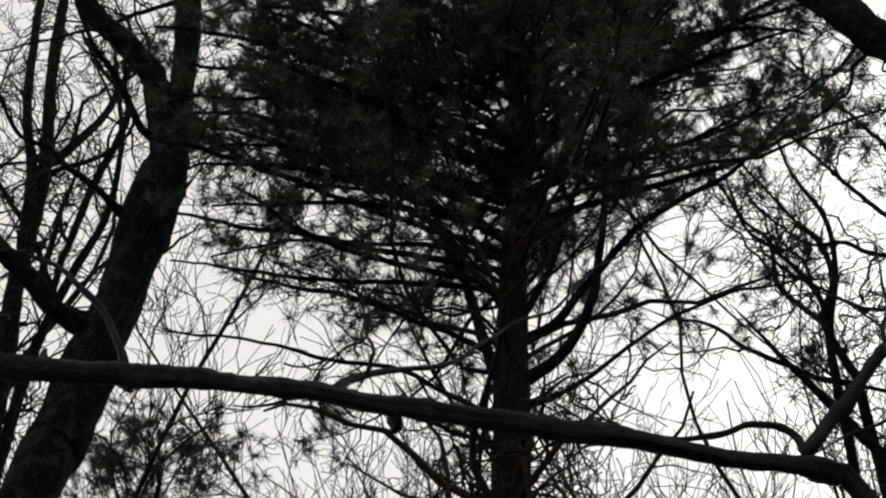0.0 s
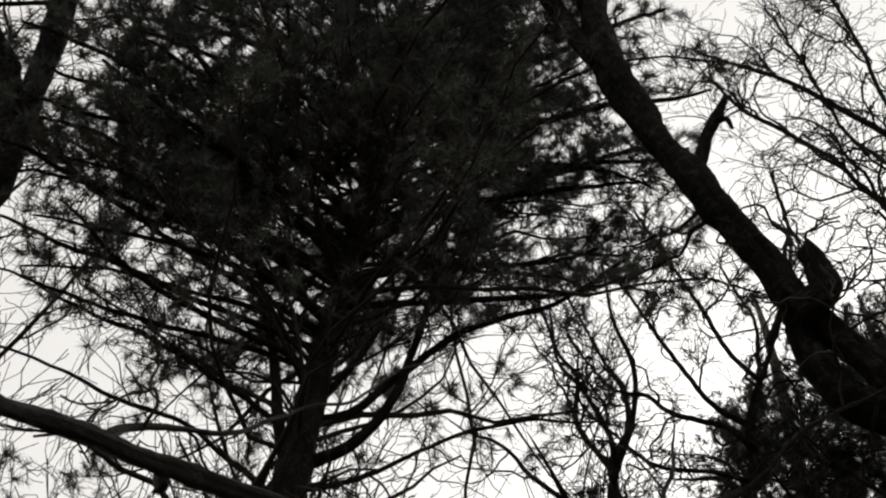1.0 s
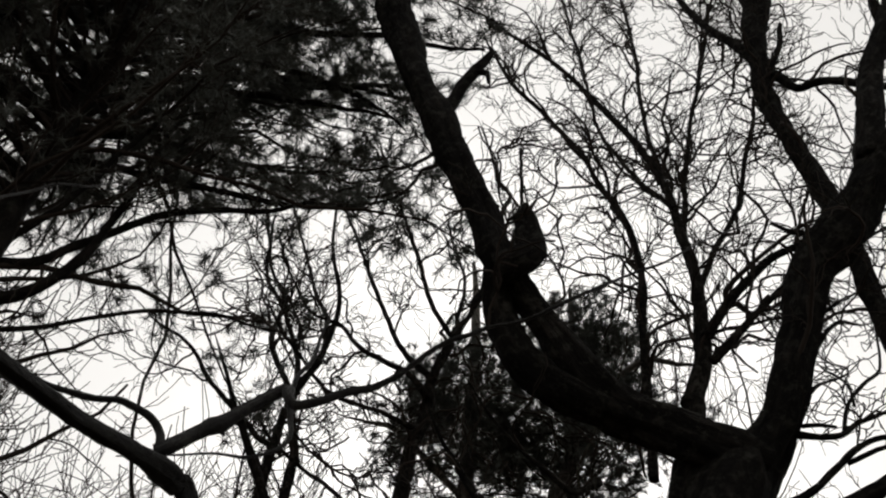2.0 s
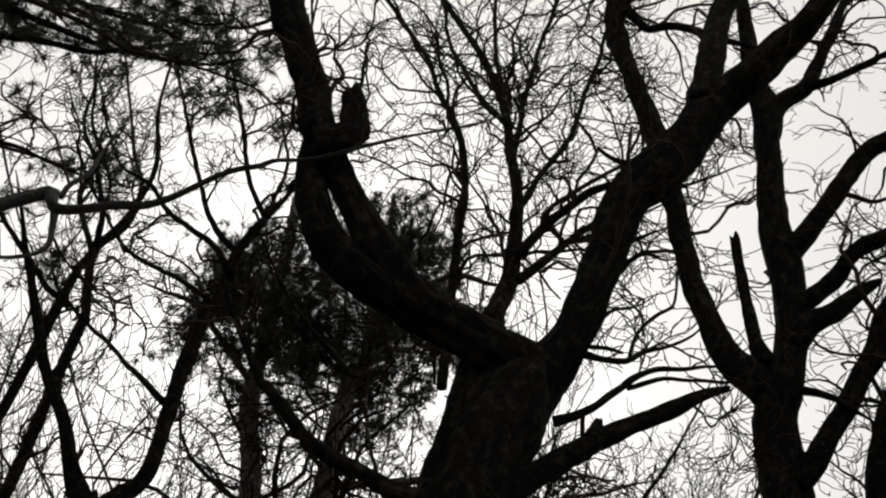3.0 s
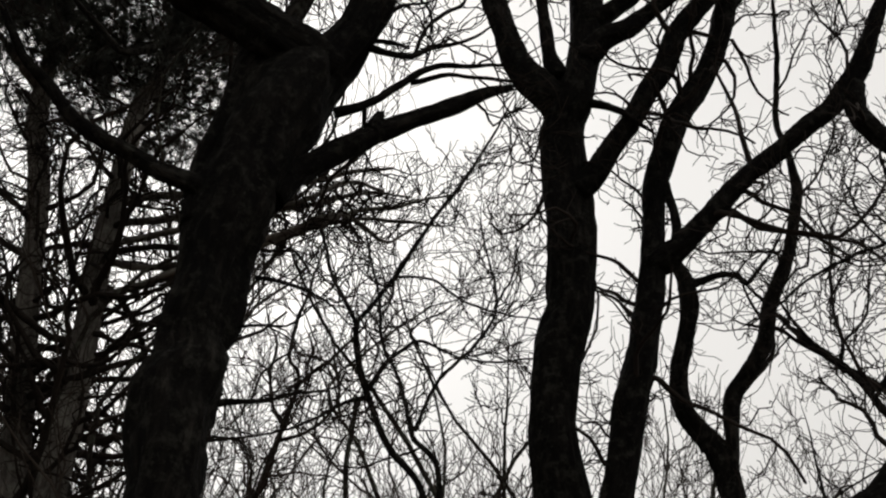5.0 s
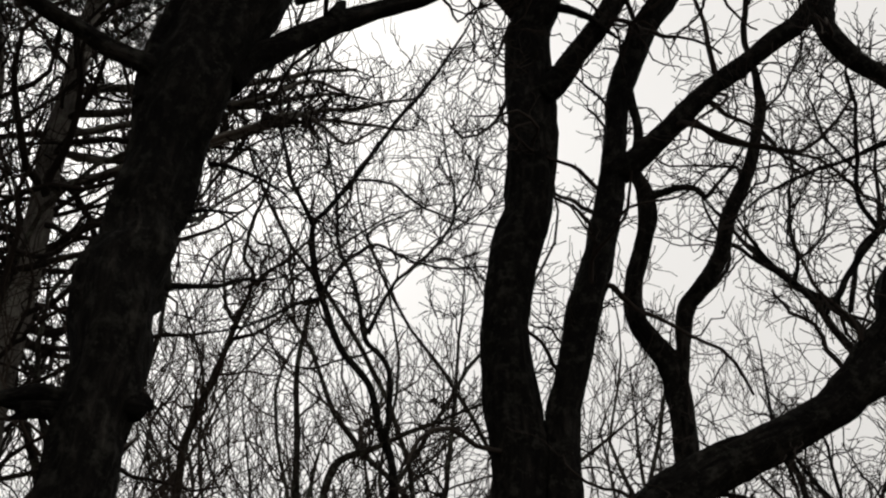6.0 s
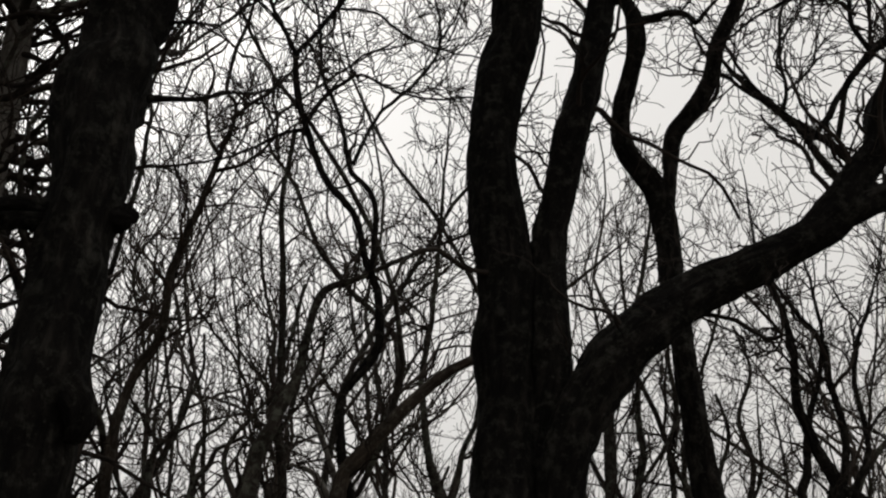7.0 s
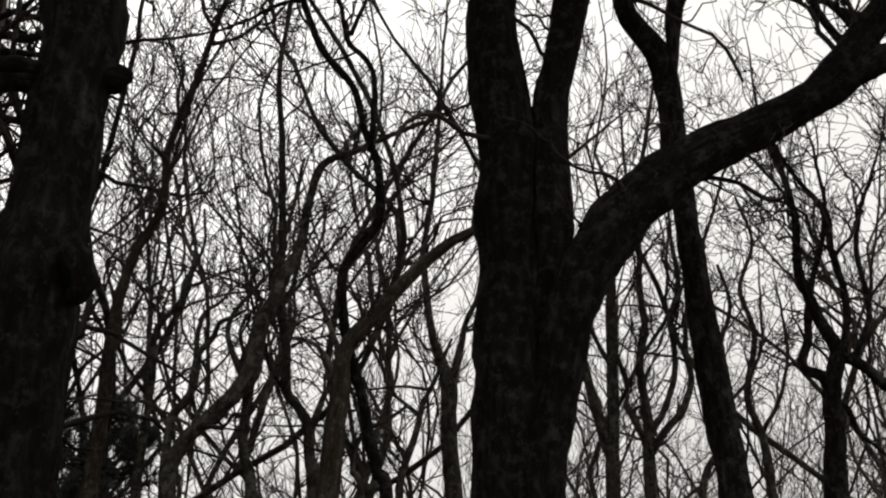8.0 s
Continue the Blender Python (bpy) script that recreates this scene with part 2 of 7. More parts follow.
    first = c[0, :3]
    verts = np.vstack([verts, sink, first]) - np.asarray(base)
    uv = np.vstack([uv, uv[-1], uv[0]])
    jj = np.arange(k)
    tris = np.vstack([np.stack([(n - 1) * (k + 1) + jj, (n - 1) * (k + 1) + jj + 1, np.full(k, tip)], 1),
                      np.stack([jj + 1, jj, np.full(k, tip + 1)], 1)])
    return mesh_from(name, verts, q, tris, uv)


def tubes(P, R, sides=3):
    """Vertices and quads of many thin tubes at once. P: (m, n, 3) centre lines, R: (m, n) radii."""
    m, n, _ = P.shape
    t = unit(np.gradient(P, axis=1))
    ref = np.where(np.abs(unit(P[:, -1] - P[:, 0])[:, 2:3]) > 0.8, np.array([[1.0, 0.1, 0]]), np.array([[0.1, 0.2, 1.0]]))
    u = unit(np.cross(t, ref[:, None]))
    v = np.cross(t, u)
    a = np.arange(sides) * 2 * math.pi / sides
    ring = P[:, :, None] + R[:, :, None, None] * (np.cos(a)[:, None] * u[:, :, None] + np.sin(a)[:, None] * v[:, :, None])
    i, k = np.meshgrid(np.arange(n - 1), np.arange(sides), indexing="ij")
    one = np.stack([i * sides + k, i * sides + (k + 1) % sides, (i + 1) * sides + (k + 1) % sides, (i + 1) * sides + k], -1).reshape(-1, 4)
    return ring.reshape(-1, 3), (np.arange(m)[:, None, None] * (n * sides) + one).reshape(-1, 4)


def gather(sets):
    """One array of vertices and one of quads out of several."""
    vs, qs, at = [], [], 0
    for v, q in sets:
        vs.append(v)
        qs.append(q + at)
        at += len(v)
    return np.vstack(vs), np.vstack(qs)


def sprout(rng, P, R, each, length, angle=(30, 65), start=0.15, up=0.25, kink=0.3, n=7, thick=0.0125, shrink=0.5, least=0.0022, zig=0.3):
    """Side shoots of the branches P, R: each many a branch (may vary), crooked, turning up."""
    m, k, _ = P.shape
    count = rng.poisson(each, m) if np.isscalar(each) else np.asarray(each)
    who = np.repeat(np.arange(m), count)
    M = len(who)
    s = rng.uniform(start, 1.0, M)
    x = s * (k - 1)
    i = np.minimum(x.astype(int), k - 2)
    w = (x - i)[:, None]
    at = P[who, i] * (1 - w) + P[who, i + 1] * w
    t = unit(P[who, i + 1] - P[who, i])
    r0 = R[who, i] * (1 - w[:, 0]) + R[who, i + 1] * w[:, 0]
    rnd = rng.normal(size=(M, 3))
    side = unit(np.cross(t, np.cross(rnd, t)))
    g = np.radians(rng.uniform(*angle, M))[:, None]
    d = unit(t * np.cos(g) + side * np.sin(g) + np.array([0, 0, up * 0.4]))
    L = rng.uniform(*length, M) * (1 - shrink * s)
    pts = [at]
    bend = unit(np.cross(d, rng.normal(size=(M, 3)))) * zig
    drift = rng.normal(0, kink, (M, 3))
    for k in range(n - 1):
        drift = 0.62 * drift + rng.normal(0, 0.78 * kink, (M, 3))
        d = unit(d + drift + np.array([0, 0, up / n]))
        if k % 2:
            bend = -bend * rng.uniform(0.6, 1.35, (M, 1))
        pts.append(pts[-1] + unit(d + bend) * (L / (n - 1) * rng.uniform(0.6, 1.4, M))[:, None])
    r = np.maximum(np.minimum(r0 * 0.62, L * thick), least * 1.3)
    taper = np.linspace(1, 0.38, n)[None]
    return np.stack(pts, 1), np.maximum(r[:, None] * taper, least)


def resample(points, n=14):
    c = spline(points, 0.05)
    x = np.linspace(0, len(c) - 1, n)
    i = np.minimum(x.astype(int), len(c) - 2)
    w = (x - i)[:, None]
    c = c[i] * (1 - w) + c[i + 1] * w
    return c[None, :, :3], c[None, :, 3]


def needles(rng, P, per_branch, per_tuft, size, start=0.25, half=0.0056):
    """Round tufts of pine needles towards the ends of the shoots P: thin blades that fan out from a few points each."""
    m, k, _ = P.shape
    who = np.repeat(np.arange(m), per_branch)
    s = start + (1.0 - start) * rng.uniform(0, 1, len(who)) ** 0.6
    s[::per_branch] = 1.0
    x = s * (k - 1)
    i = np.minimum(x.astype(int), k - 2)
    w = (x - i)[:, None]
    at = np.repeat(P[who, i] * (1 - w) + P[who, i + 1] * w, per_tuft, 0)
    t = np.repeat(unit(P[who, i + 1] - P[who, i]), per_tuft, 0)
    grow = np.repeat(rng.uniform(0.65, 1.15, (len(who), 1)), per_tuft, 0)
    M = len(at)
    at = at - t * rng.uniform(0, 0.35, (M, 1)) * size
    d = unit(t * rng.uniform(0.05, 0.9, (M, 1)) + rng.normal(0, 0.62, (M, 3)) + np.array([0, 0, 0.1]))
    L = rng.uniform(0.7, 1.05, (M, 1)) * size * grow
    wide = unit(np.cross(d, rng.normal(size=(M, 3)))) * half
    verts = np.stack([at - wide, at + wide, at + d * L], 1).reshape(-1, 3)
    return verts, np.arange(M * 3).reshape(-1, 3)


def twig_mesh(name, sets, base):
    v, q = gather([tubes(P, R, 4 if R.max() > 0.012 else 3) for P, R in sets if len(P)])
    return mesh_from(name, v - np.asarray(base), q)


def grown_tree(name, label, category, seed, limbs, mat, twig_mat=None, density=1.0, reach=1.0, group="", rough=1.0, gnarl=1.0, knots=0.0):
    """A bare tree from its main centre lines. limbs: rows of (part name, centre line, twigs per metre). Side shoots grow on each in three orders."""
    rng = np.random.default_rng(seed)
    base = (limbs[0][1][0][0], limbs[0][1][0][1], 0.0)
    tree = thing(name, base, label, category, group)
    twig_mat = twig_mat or TWIG
    for kind, line, per_metre in limbs:
        broken = kind in ("stub", "broken_limb")
        ob = part(kind, limb_mesh(kind, line, base, rng, rough * (2.2 if kind == "knob" else 1.0), broken, knots), mat, tree)
        if per_metre <= 0:
            continue
        P, R = resample(line)
        long = float(np.linalg.norm(np.diff(P[0], axis=0), axis=1).sum())
        lo = 0.45 if line[0][2] < 0 else 0.12
        a = sprout(rng, P, R, [max(1, int(per_metre * long * density * (1 - lo)))], (0.5 * reach, 1.6 * reach), start=lo, angle=(28, 50 + 14 * gnarl), kink=0.19 * gnarl, n=13, thick=0.0175, up=0.4, least=0.0038)
        b = sprout(rng, *a, 4.6, (0.25 * reach, 0.8 * reach), n=9, angle=(20, 40 + 14 * gnarl), kink=0.18 * gnarl, up=0.3, thick=0.0155, least=0.0036)
        c = sprout(rng, *b, 2.1, (0.12 * reach, 0.42 * reach), n=5, angle=(18, 38 + 14 * gnarl), kink=0.17 * gnarl, up=0.25, thick=0.014, least=0.0031)
        part("twig_spray", twig_mesh("twig_spray", [a, b, c], base), twig_mat, ob if kind != "trunk" else tree, "thin bare winter twigs", "stuff")
    return tree

# large forked oak with rough mossy bark, knobs and broken stubs: centre lines as (x, y, z, radius)
FORKED_OAK_LINES = []
FORKED_OAK_LINES.append(("trunk", [(4.00, 4.13, -0.08, 0.212), (4.00, 4.13, 0.35, 0.185), (4.00, 4.13, 1.06, 0.154), (4.00, 4.13, 2.13, 0.148), (3.99, 4.13, 2.62, 0.151), (4.00, 4.12, 3.09, 0.157), (4.01, 4.12, 3.36, 0.162), (4.01, 4.12, 3.62, 0.161), (4.02, 4.11, 3.77, 0.166), (4.04, 4.10, 3.97, 0.175), (4.04, 4.12, 4.17, 0.184), (4.06, 4.12, 4.35, 0.189), (4.10, 4.07, 4.49, 0.167), (4.10, 4.10, 4.63, 0.163), (4.12, 4.07, 4.79, 0.172), (4.13, 4.07, 4.95, 0.165), (4.15, 4.07, 5.15, 0.188), (4.18, 4.05, 5.38, 0.209), (4.21, 4.03, 5.65, 0.241), (4.29, 3.97, 6.02, 0.254), (4.35, 3.92, 6.32, 0.237), (4.42, 3.87, 6.49, 0.185)], 0))
FORKED_OAK_LINES.append(("limb", [(4.41, 3.88, 6.22, 0.166), (4.51, 3.77, 6.45, 0.149), (4.55, 3.66, 6.62, 0.132), (4.57, 3.56, 6.85, 0.121), (4.60, 3.48, 7.11, 0.114), (4.65, 3.38, 7.45, 0.118), (4.70, 3.28, 7.74, 0.130), (4.79, 3.12, 7.92, 0.142), (4.88, 2.95, 8.23, 0.141), (5.00, 2.75, 8.58, 0.135), (5.03, 2.53, 8.67, 0.121), (5.05, 2.32, 8.82, 0.105), (5.05, 2.12, 8.89, 0.087), (5.09, 1.89, 9.07, 0.071), (5.19, 1.28, 9.62, 0.046), (5.29, 0.66, 10.23, 0.012)], 1.2))
FORKED_OAK_LINES.append(("limb", [(4.91, 2.83, 8.52, 0.101), (4.94, 2.77, 8.89, 0.101), (4.98, 2.71, 9.28, 0.093), (5.05, 2.64, 9.60, 0.077), (5.21, 2.47, 10.25, 0.089), (5.35, 2.32, 10.89, 0.089), (5.54, 2.12, 11.80, 0.056), (5.72, 1.92, 12.79, 0.012)], 1.2))
FORKED_OAK_LINES.append(("limb", [(4.44, 3.79, 6.33, 0.155), (4.28, 3.81, 6.37, 0.140), (4.09, 3.89, 6.46, 0.123), (3.87, 4.00, 6.56, 0.121), (3.66, 4.05, 6.65, 0.129), (3.45, 4.09, 6.83, 0.121), (3.27, 4.11, 7.07, 0.091), (3.10, 4.11, 7.28, 0.095), (2.95, 4.10, 7.45, 0.102), (2.91, 4.15, 7.71, 0.091), (2.82, 4.23, 8.07, 0.093), (2.77, 4.28, 8.33, 0.095), (2.67, 4.37, 8.70, 0.107), (2.59, 4.45, 9.03, 0.111), (2.49, 4.54, 9.46, 0.101), (2.42, 4.61, 9.86, 0.114), (2.33, 4.70, 10.41, 0.127), (2.26, 4.77, 11.03, 0.129), (2.22, 4.82, 11.58, 0.121), (2.20, 4.85, 12.14, 0.117), (2.19, 4.87, 12.87, 0.108), (2.18, 4.88, 13.80, 0.099), (2.18, 4.90, 14.75, 0.061), (2.17, 4.91, 15.78, 0.012)], 1.2))
FORKED_OAK_LINES.append(("limb", [(2.20, 4.80, 10.91, 0.094), (2.10, 4.87, 11.26, 0.079), (2.02, 4.93, 11.62, 0.077), (1.92, 5.00, 12.06, 0.075), (1.80, 5.09, 12.67, 0.068), (1.68, 5.17, 13.44, 0.062), (1.59, 5.24, 14.12, 0.038), (1.50, 5.31, 14.85, 0.008)], 1.2))
FORKED_OAK_LINES.append(("limb", [(3.64, 4.06, 6.55, 0.083), (3.45, 4.15, 6.66, 0.100), (3.28, 4.21, 6.76, 0.103), (3.17, 4.23, 6.87, 0.098), (3.08, 4.23, 7.05, 0.085), (3.02, 4.20, 7.21, 0.083), (2.99, 4.14, 7.37, 0.087), (2.96, 4.09, 7.53, 0.064)], 0))
FORKED_OAK_LINES.append(("stub", [(2.94, 4.11, 7.29, 0.096), (3.01, 4.03, 7.33, 0.093), (3.07, 3.97, 7.42, 0.085), (3.06, 3.97, 7.54, 0.076), (3.04, 3.97, 7.65, 0.068), (3.02, 3.98, 7.72, 0.062)], 0))
FORKED_OAK_LINES.append(("stub", [(2.63, 4.42, 8.93, 0.061), (2.68, 4.37, 9.10, 0.049), (2.73, 4.31, 9.32, 0.044), (2.80, 4.24, 9.54, 0.041), (2.86, 4.18, 9.72, 0.026)], 0))
FORKED_OAK_LINES.append(("stub", [(2.79, 4.24, 9.46, 0.022), (2.84, 4.19, 9.44, 0.020), (2.86, 4.18, 9.31, 0.015)], 0))
FORKED_OAK_LINES.append(("limb", [(4.05, 4.12, 5.24, 0.082), (4.04, 4.13, 5.57, 0.064), (4.08, 4.08, 5.89, 0.059), (4.12, 4.04, 6.17, 0.061), (4.16, 3.99, 6.40, 0.076), (4.20, 3.95, 6.53, 0.057)], 0))
FORKED_OAK_LINES.append(("limb", [(4.11, 4.01, 5.41, 0.076), (3.98, 4.08, 5.45, 0.053), (3.83, 4.17, 5.49, 0.043), (3.67, 4.26, 5.56, 0.037), (3.54, 4.33, 5.59, 0.034), (3.42, 4.40, 5.68, 0.030), (3.31, 4.45, 5.80, 0.026), (3.20, 4.48, 5.88, 0.022), (3.10, 4.50, 6.03, 0.018), (2.96, 4.52, 6.25, 0.012), (2.82, 4.55, 6.49, 0.004)], 1.2))
FORKED_OAK_LINES.append(("broken_limb", [(4.28, 3.92, 5.51, 0.090), (4.37, 3.84, 5.69, 0.078), (4.47, 3.75, 5.79, 0.069), (4.58, 3.65, 5.92, 0.064), (4.68, 3.56, 6.03, 0.060), (4.81, 3.44, 6.14, 0.052), (4.92, 3.34, 6.22, 0.050), (5.01, 3.25, 6.30, 0.048), (5.10, 3.17, 6.38, 0.037), (5.20, 3.08, 6.45, 0.017)], 0.8))
FORKED_OAK_LINES.append(("stub", [(4.62, 3.57, 5.98, 0.043), (4.65, 3.55, 6.07, 0.033), (4.66, 3.54, 6.13, 0.016)], 0))
FORKED_OAK_LINES.append(("stub", [(4.98, 3.27, 6.26, 0.028), (5.02, 3.23, 6.34, 0.023), (5.06, 3.20, 6.38, 0.010)], 0))
FORKED_OAK_LINES.append(("branch", [(4.48, 3.70, 6.08, 0.033), (4.56, 3.61, 6.13, 0.023), (4.64, 3.53, 6.21, 0.021), (4.73, 3.44, 6.33, 0.020), (4.85, 3.32, 6.47, 0.017), (4.96, 3.22, 6.51, 0.014), (5.09, 3.10, 6.56, 0.010), (5.18, 3.01, 6.60, 0.007), (5.26, 2.93, 6.66, 0.002)], 2.5))
FORKED_OAK_LINES.append(("branch", [(4.77, 3.43, 6.36, 0.014), (4.88, 3.31, 6.42, 0.013), (5.00, 3.19, 6.43, 0.011), (5.13, 3.06, 6.42, 0.009), (5.18, 3.01, 6.43, 0.006), (5.23, 2.96, 6.43, 0.002)], 2.5))
FORKED_OAK_LINES.append(("branch", [(4.59, 3.58, 6.57, 0.023), (4.66, 3.51, 6.54, 0.018), (4.75, 3.42, 6.54, 0.016), (4.83, 3.34, 6.62, 0.014), (4.94, 3.24, 6.70, 0.010), (5.02, 3.16, 6.78, 0.007), (5.08, 3.10, 6.84, 0.005), (5.14, 3.04, 6.90, 0.002)], 2.5))
FORKED_OAK_LINES.append(("branch", [(4.77, 3.41, 6.56, 0.013), (4.81, 3.37, 6.76, 0.012), (4.87, 3.30, 6.89, 0.012), (4.95, 3.22, 6.99, 0.010), (4.98, 3.19, 7.20, 0.008), (5.00, 3.17, 7.36, 0.005), (5.01, 3.15, 7.53, 0.002)], 2.5))
FORKED_OAK_LINES.append(("branch", [(4.62, 3.56, 6.63, 0.014), (4.69, 3.49, 6.63, 0.013), (4.75, 3.43, 6.60, 0.010)], 0))
FORKED_OAK_LINES.append(("stub", [(4.92, 3.20, 8.11, 0.046), (4.81, 3.28, 8.16, 0.033), (4.69, 3.37, 8.21, 0.020), (4.58, 3.45, 8.29, 0.012)], 0))
FORKED_OAK_LINES.append(("knob", [(4.06, 3.98, 3.73, 0.055), (4.10, 3.95, 3.72, 0.053), (4.13, 3.91, 3.72, 0.041), (4.14, 3.90, 3.72, 0.018)], 0))
FORKED_OAK_LINES.append(("stub", [(3.92, 4.17, 3.74, 0.053), (3.85, 4.20, 3.75, 0.042), (3.79, 4.22, 3.73, 0.034), (3.69, 4.28, 3.67, 0.028)], 0))
FORKED_OAK_LINES.append(("knob", [(3.97, 4.02, 3.03, 0.074), (3.99, 3.99, 2.99, 0.085), (4.02, 3.96, 2.91, 0.068), (4.02, 3.95, 2.82, 0.031)], 0))
FORKED_OAK_LINES.append(("stub", [(3.90, 4.16, 3.68, 0.039), (3.84, 4.19, 3.67, 0.035), (3.77, 4.21, 3.64, 0.033)], 0))
FORKED_OAK_LINES.append(("branch", [(3.54, 3.99, 5.96, 0.023), (3.40, 4.05, 5.86, 0.017), (3.28, 4.08, 5.95, 0.014), (3.16, 4.11, 6.03, 0.011), (3.07, 4.13, 6.11, 0.009), (2.92, 4.15, 6.26, 0.006), (2.77, 4.17, 6.42, 0.003)], 2))
FORKED_OAK_LINES.append(("branch", [(4.16, 3.96, 4.31, 0.018), (4.21, 3.92, 4.33, 0.013), (4.32, 3.83, 4.36, 0.010), (4.42, 3.74, 4.40, 0.007), (4.50, 3.68, 4.43, 0.005), (4.57, 3.61, 4.47, 0.003)], 3))
FORKED_OAK_LINES.append(("branch", [(4.20, 3.93, 4.71, 0.010), (4.28, 3.86, 4.74, 0.007), (4.36, 3.80, 4.76, 0.006), (4.40, 3.76, 4.81, 0.005), (4.43, 3.73, 4.84, 0.004), (4.46, 3.71, 4.88, 0.003)], 5))
FORKED_OAK_LINES.append(("branch", [(4.28, 3.93, 5.02, 0.014), (4.38, 3.89, 5.05, 0.011), (4.49, 3.85, 5.05, 0.010), (4.60, 3.80, 5.02, 0.007), (4.69, 3.77, 4.97, 0.005), (4.74, 3.76, 4.95, 0.004), (4.78, 3.75, 4.93, 0.003)], 5))
FORKED_OAK_LINES.append(("branch", [(4.76, 3.42, 7.26, 0.018), (4.82, 3.37, 7.38, 0.014), (4.89, 3.30, 7.44, 0.011), (4.97, 3.24, 7.43, 0.006), (5.00, 3.21, 7.43, 0.005), (5.04, 3.18, 7.43, 0.002)], 5))
FORKED_OAK_LINES.append(("branch", [(4.81, 3.37, 7.53, 0.016), (4.89, 3.31, 7.61, 0.009), (4.98, 3.23, 7.69, 0.006), (5.01, 3.20, 7.72, 0.005), (5.04, 3.17, 7.76, 0.002)], 6))
FORKED_OAK_LINES.append(("branch", [(4.66, 3.50, 6.85, 0.015), (4.72, 3.45, 6.93, 0.009), (4.81, 3.37, 6.97, 0.007), (4.86, 3.33, 7.03, 0.004), (4.89, 3.30, 7.07, 0.004), (4.92, 3.28, 7.11, 0.002)], 6))
FORKED_OAK_LINES.append(("branch", [(4.84, 3.35, 6.75, 0.010), (4.83, 3.35, 6.94, 0.007), (4.77, 3.41, 7.03, 0.006), (4.74, 3.43, 7.07, 0.004), (4.71, 3.45, 7.12, 0.002)], 5))
grown_tree("forked_oak", "large forked oak with rough mossy bark, knobs and broken stubs", "tree", 11, FORKED_OAK_LINES, BACKLIT_OAK, None, 1.5, 0.9, rough=1.6, gnarl=1.35)

# dark bare tree dividing into many heavy stems: centre lines as (x, y, z, radius)
MANY_STEMMED_TREE_LINES = []
MANY_STEMMED_TREE_LINES.append(("trunk", [(6.55, 3.73, -0.08, 0.244), (6.55, 3.73, 0.35, 0.212), (6.55, 3.73, 1.24, 0.197), (6.55, 3.73, 2.47, 0.189), (6.56, 3.72, 2.83, 0.181), (6.56, 3.71, 3.24, 0.178), (6.57, 3.70, 3.60, 0.159), (6.57, 3.69, 3.92, 0.148), (6.58, 3.69, 4.24, 0.145), (6.57, 3.70, 4.51, 0.147), (6.54, 3.74, 4.76, 0.152), (6.53, 3.77, 5.05, 0.145), (6.53, 3.77, 5.35, 0.140), (6.57, 3.70, 5.74, 0.153), (6.59, 3.66, 5.90, 0.150), (6.61, 3.62, 6.15, 0.140), (6.62, 3.59, 6.58, 0.144), (6.60, 3.58, 7.02, 0.145), (6.59, 3.58, 7.41, 0.149), (6.57, 3.50, 7.58, 0.146), (6.61, 3.39, 7.97, 0.114), (6.62, 3.34, 8.46, 0.114), (6.60, 3.33, 8.92, 0.122), (6.58, 3.32, 9.49, 0.102), (6.60, 3.26, 10.10, 0.106), (6.60, 3.21, 10.53, 0.127), (6.55, 3.25, 10.92, 0.085), (6.53, 3.24, 11.31, 0.073), (6.52, 3.22, 11.82, 0.066), (6.50, 3.18, 12.88, 0.043), (6.48, 3.13, 14.02, 0.012)], 1.4))
MANY_STEMMED_TREE_LINES.append(("limb", [(6.54, 3.56, -0.08, 0.149), (6.54, 3.56, 0.35, 0.130), (6.54, 3.56, 1.23, 0.123), (6.54, 3.56, 2.45, 0.118), (6.57, 3.52, 2.81, 0.127), (6.61, 3.48, 3.12, 0.127), (6.65, 3.42, 3.40, 0.137), (6.72, 3.32, 3.66, 0.144), (6.81, 3.18, 3.92, 0.152), (6.92, 3.00, 4.13, 0.137), (7.05, 2.80, 4.28, 0.119), (7.19, 2.57, 4.41, 0.111), (7.31, 2.39, 4.53, 0.103), (7.40, 2.25, 4.64, 0.112), (7.48, 2.14, 4.78, 0.122), (7.55, 2.02, 4.98, 0.091), (7.62, 1.89, 5.17, 0.086), (7.65, 1.85, 5.41, 0.084), (7.76, 1.65, 5.79, 0.074), (8.00, 1.25, 6.62, 0.047), (8.23, 0.85, 7.51, 0.011)], 4.4))
MANY_STEMMED_TREE_LINES.append(("limb", [(7.44, 2.20, 4.71, 0.099), (7.52, 2.06, 4.77, 0.088), (7.61, 1.91, 4.84, 0.076), (7.71, 1.74, 4.88, 0.068), (7.83, 1.53, 4.96, 0.057), (8.19, 0.91, 5.22, 0.037), (8.55, 0.29, 5.54, 0.011)], 4.4))
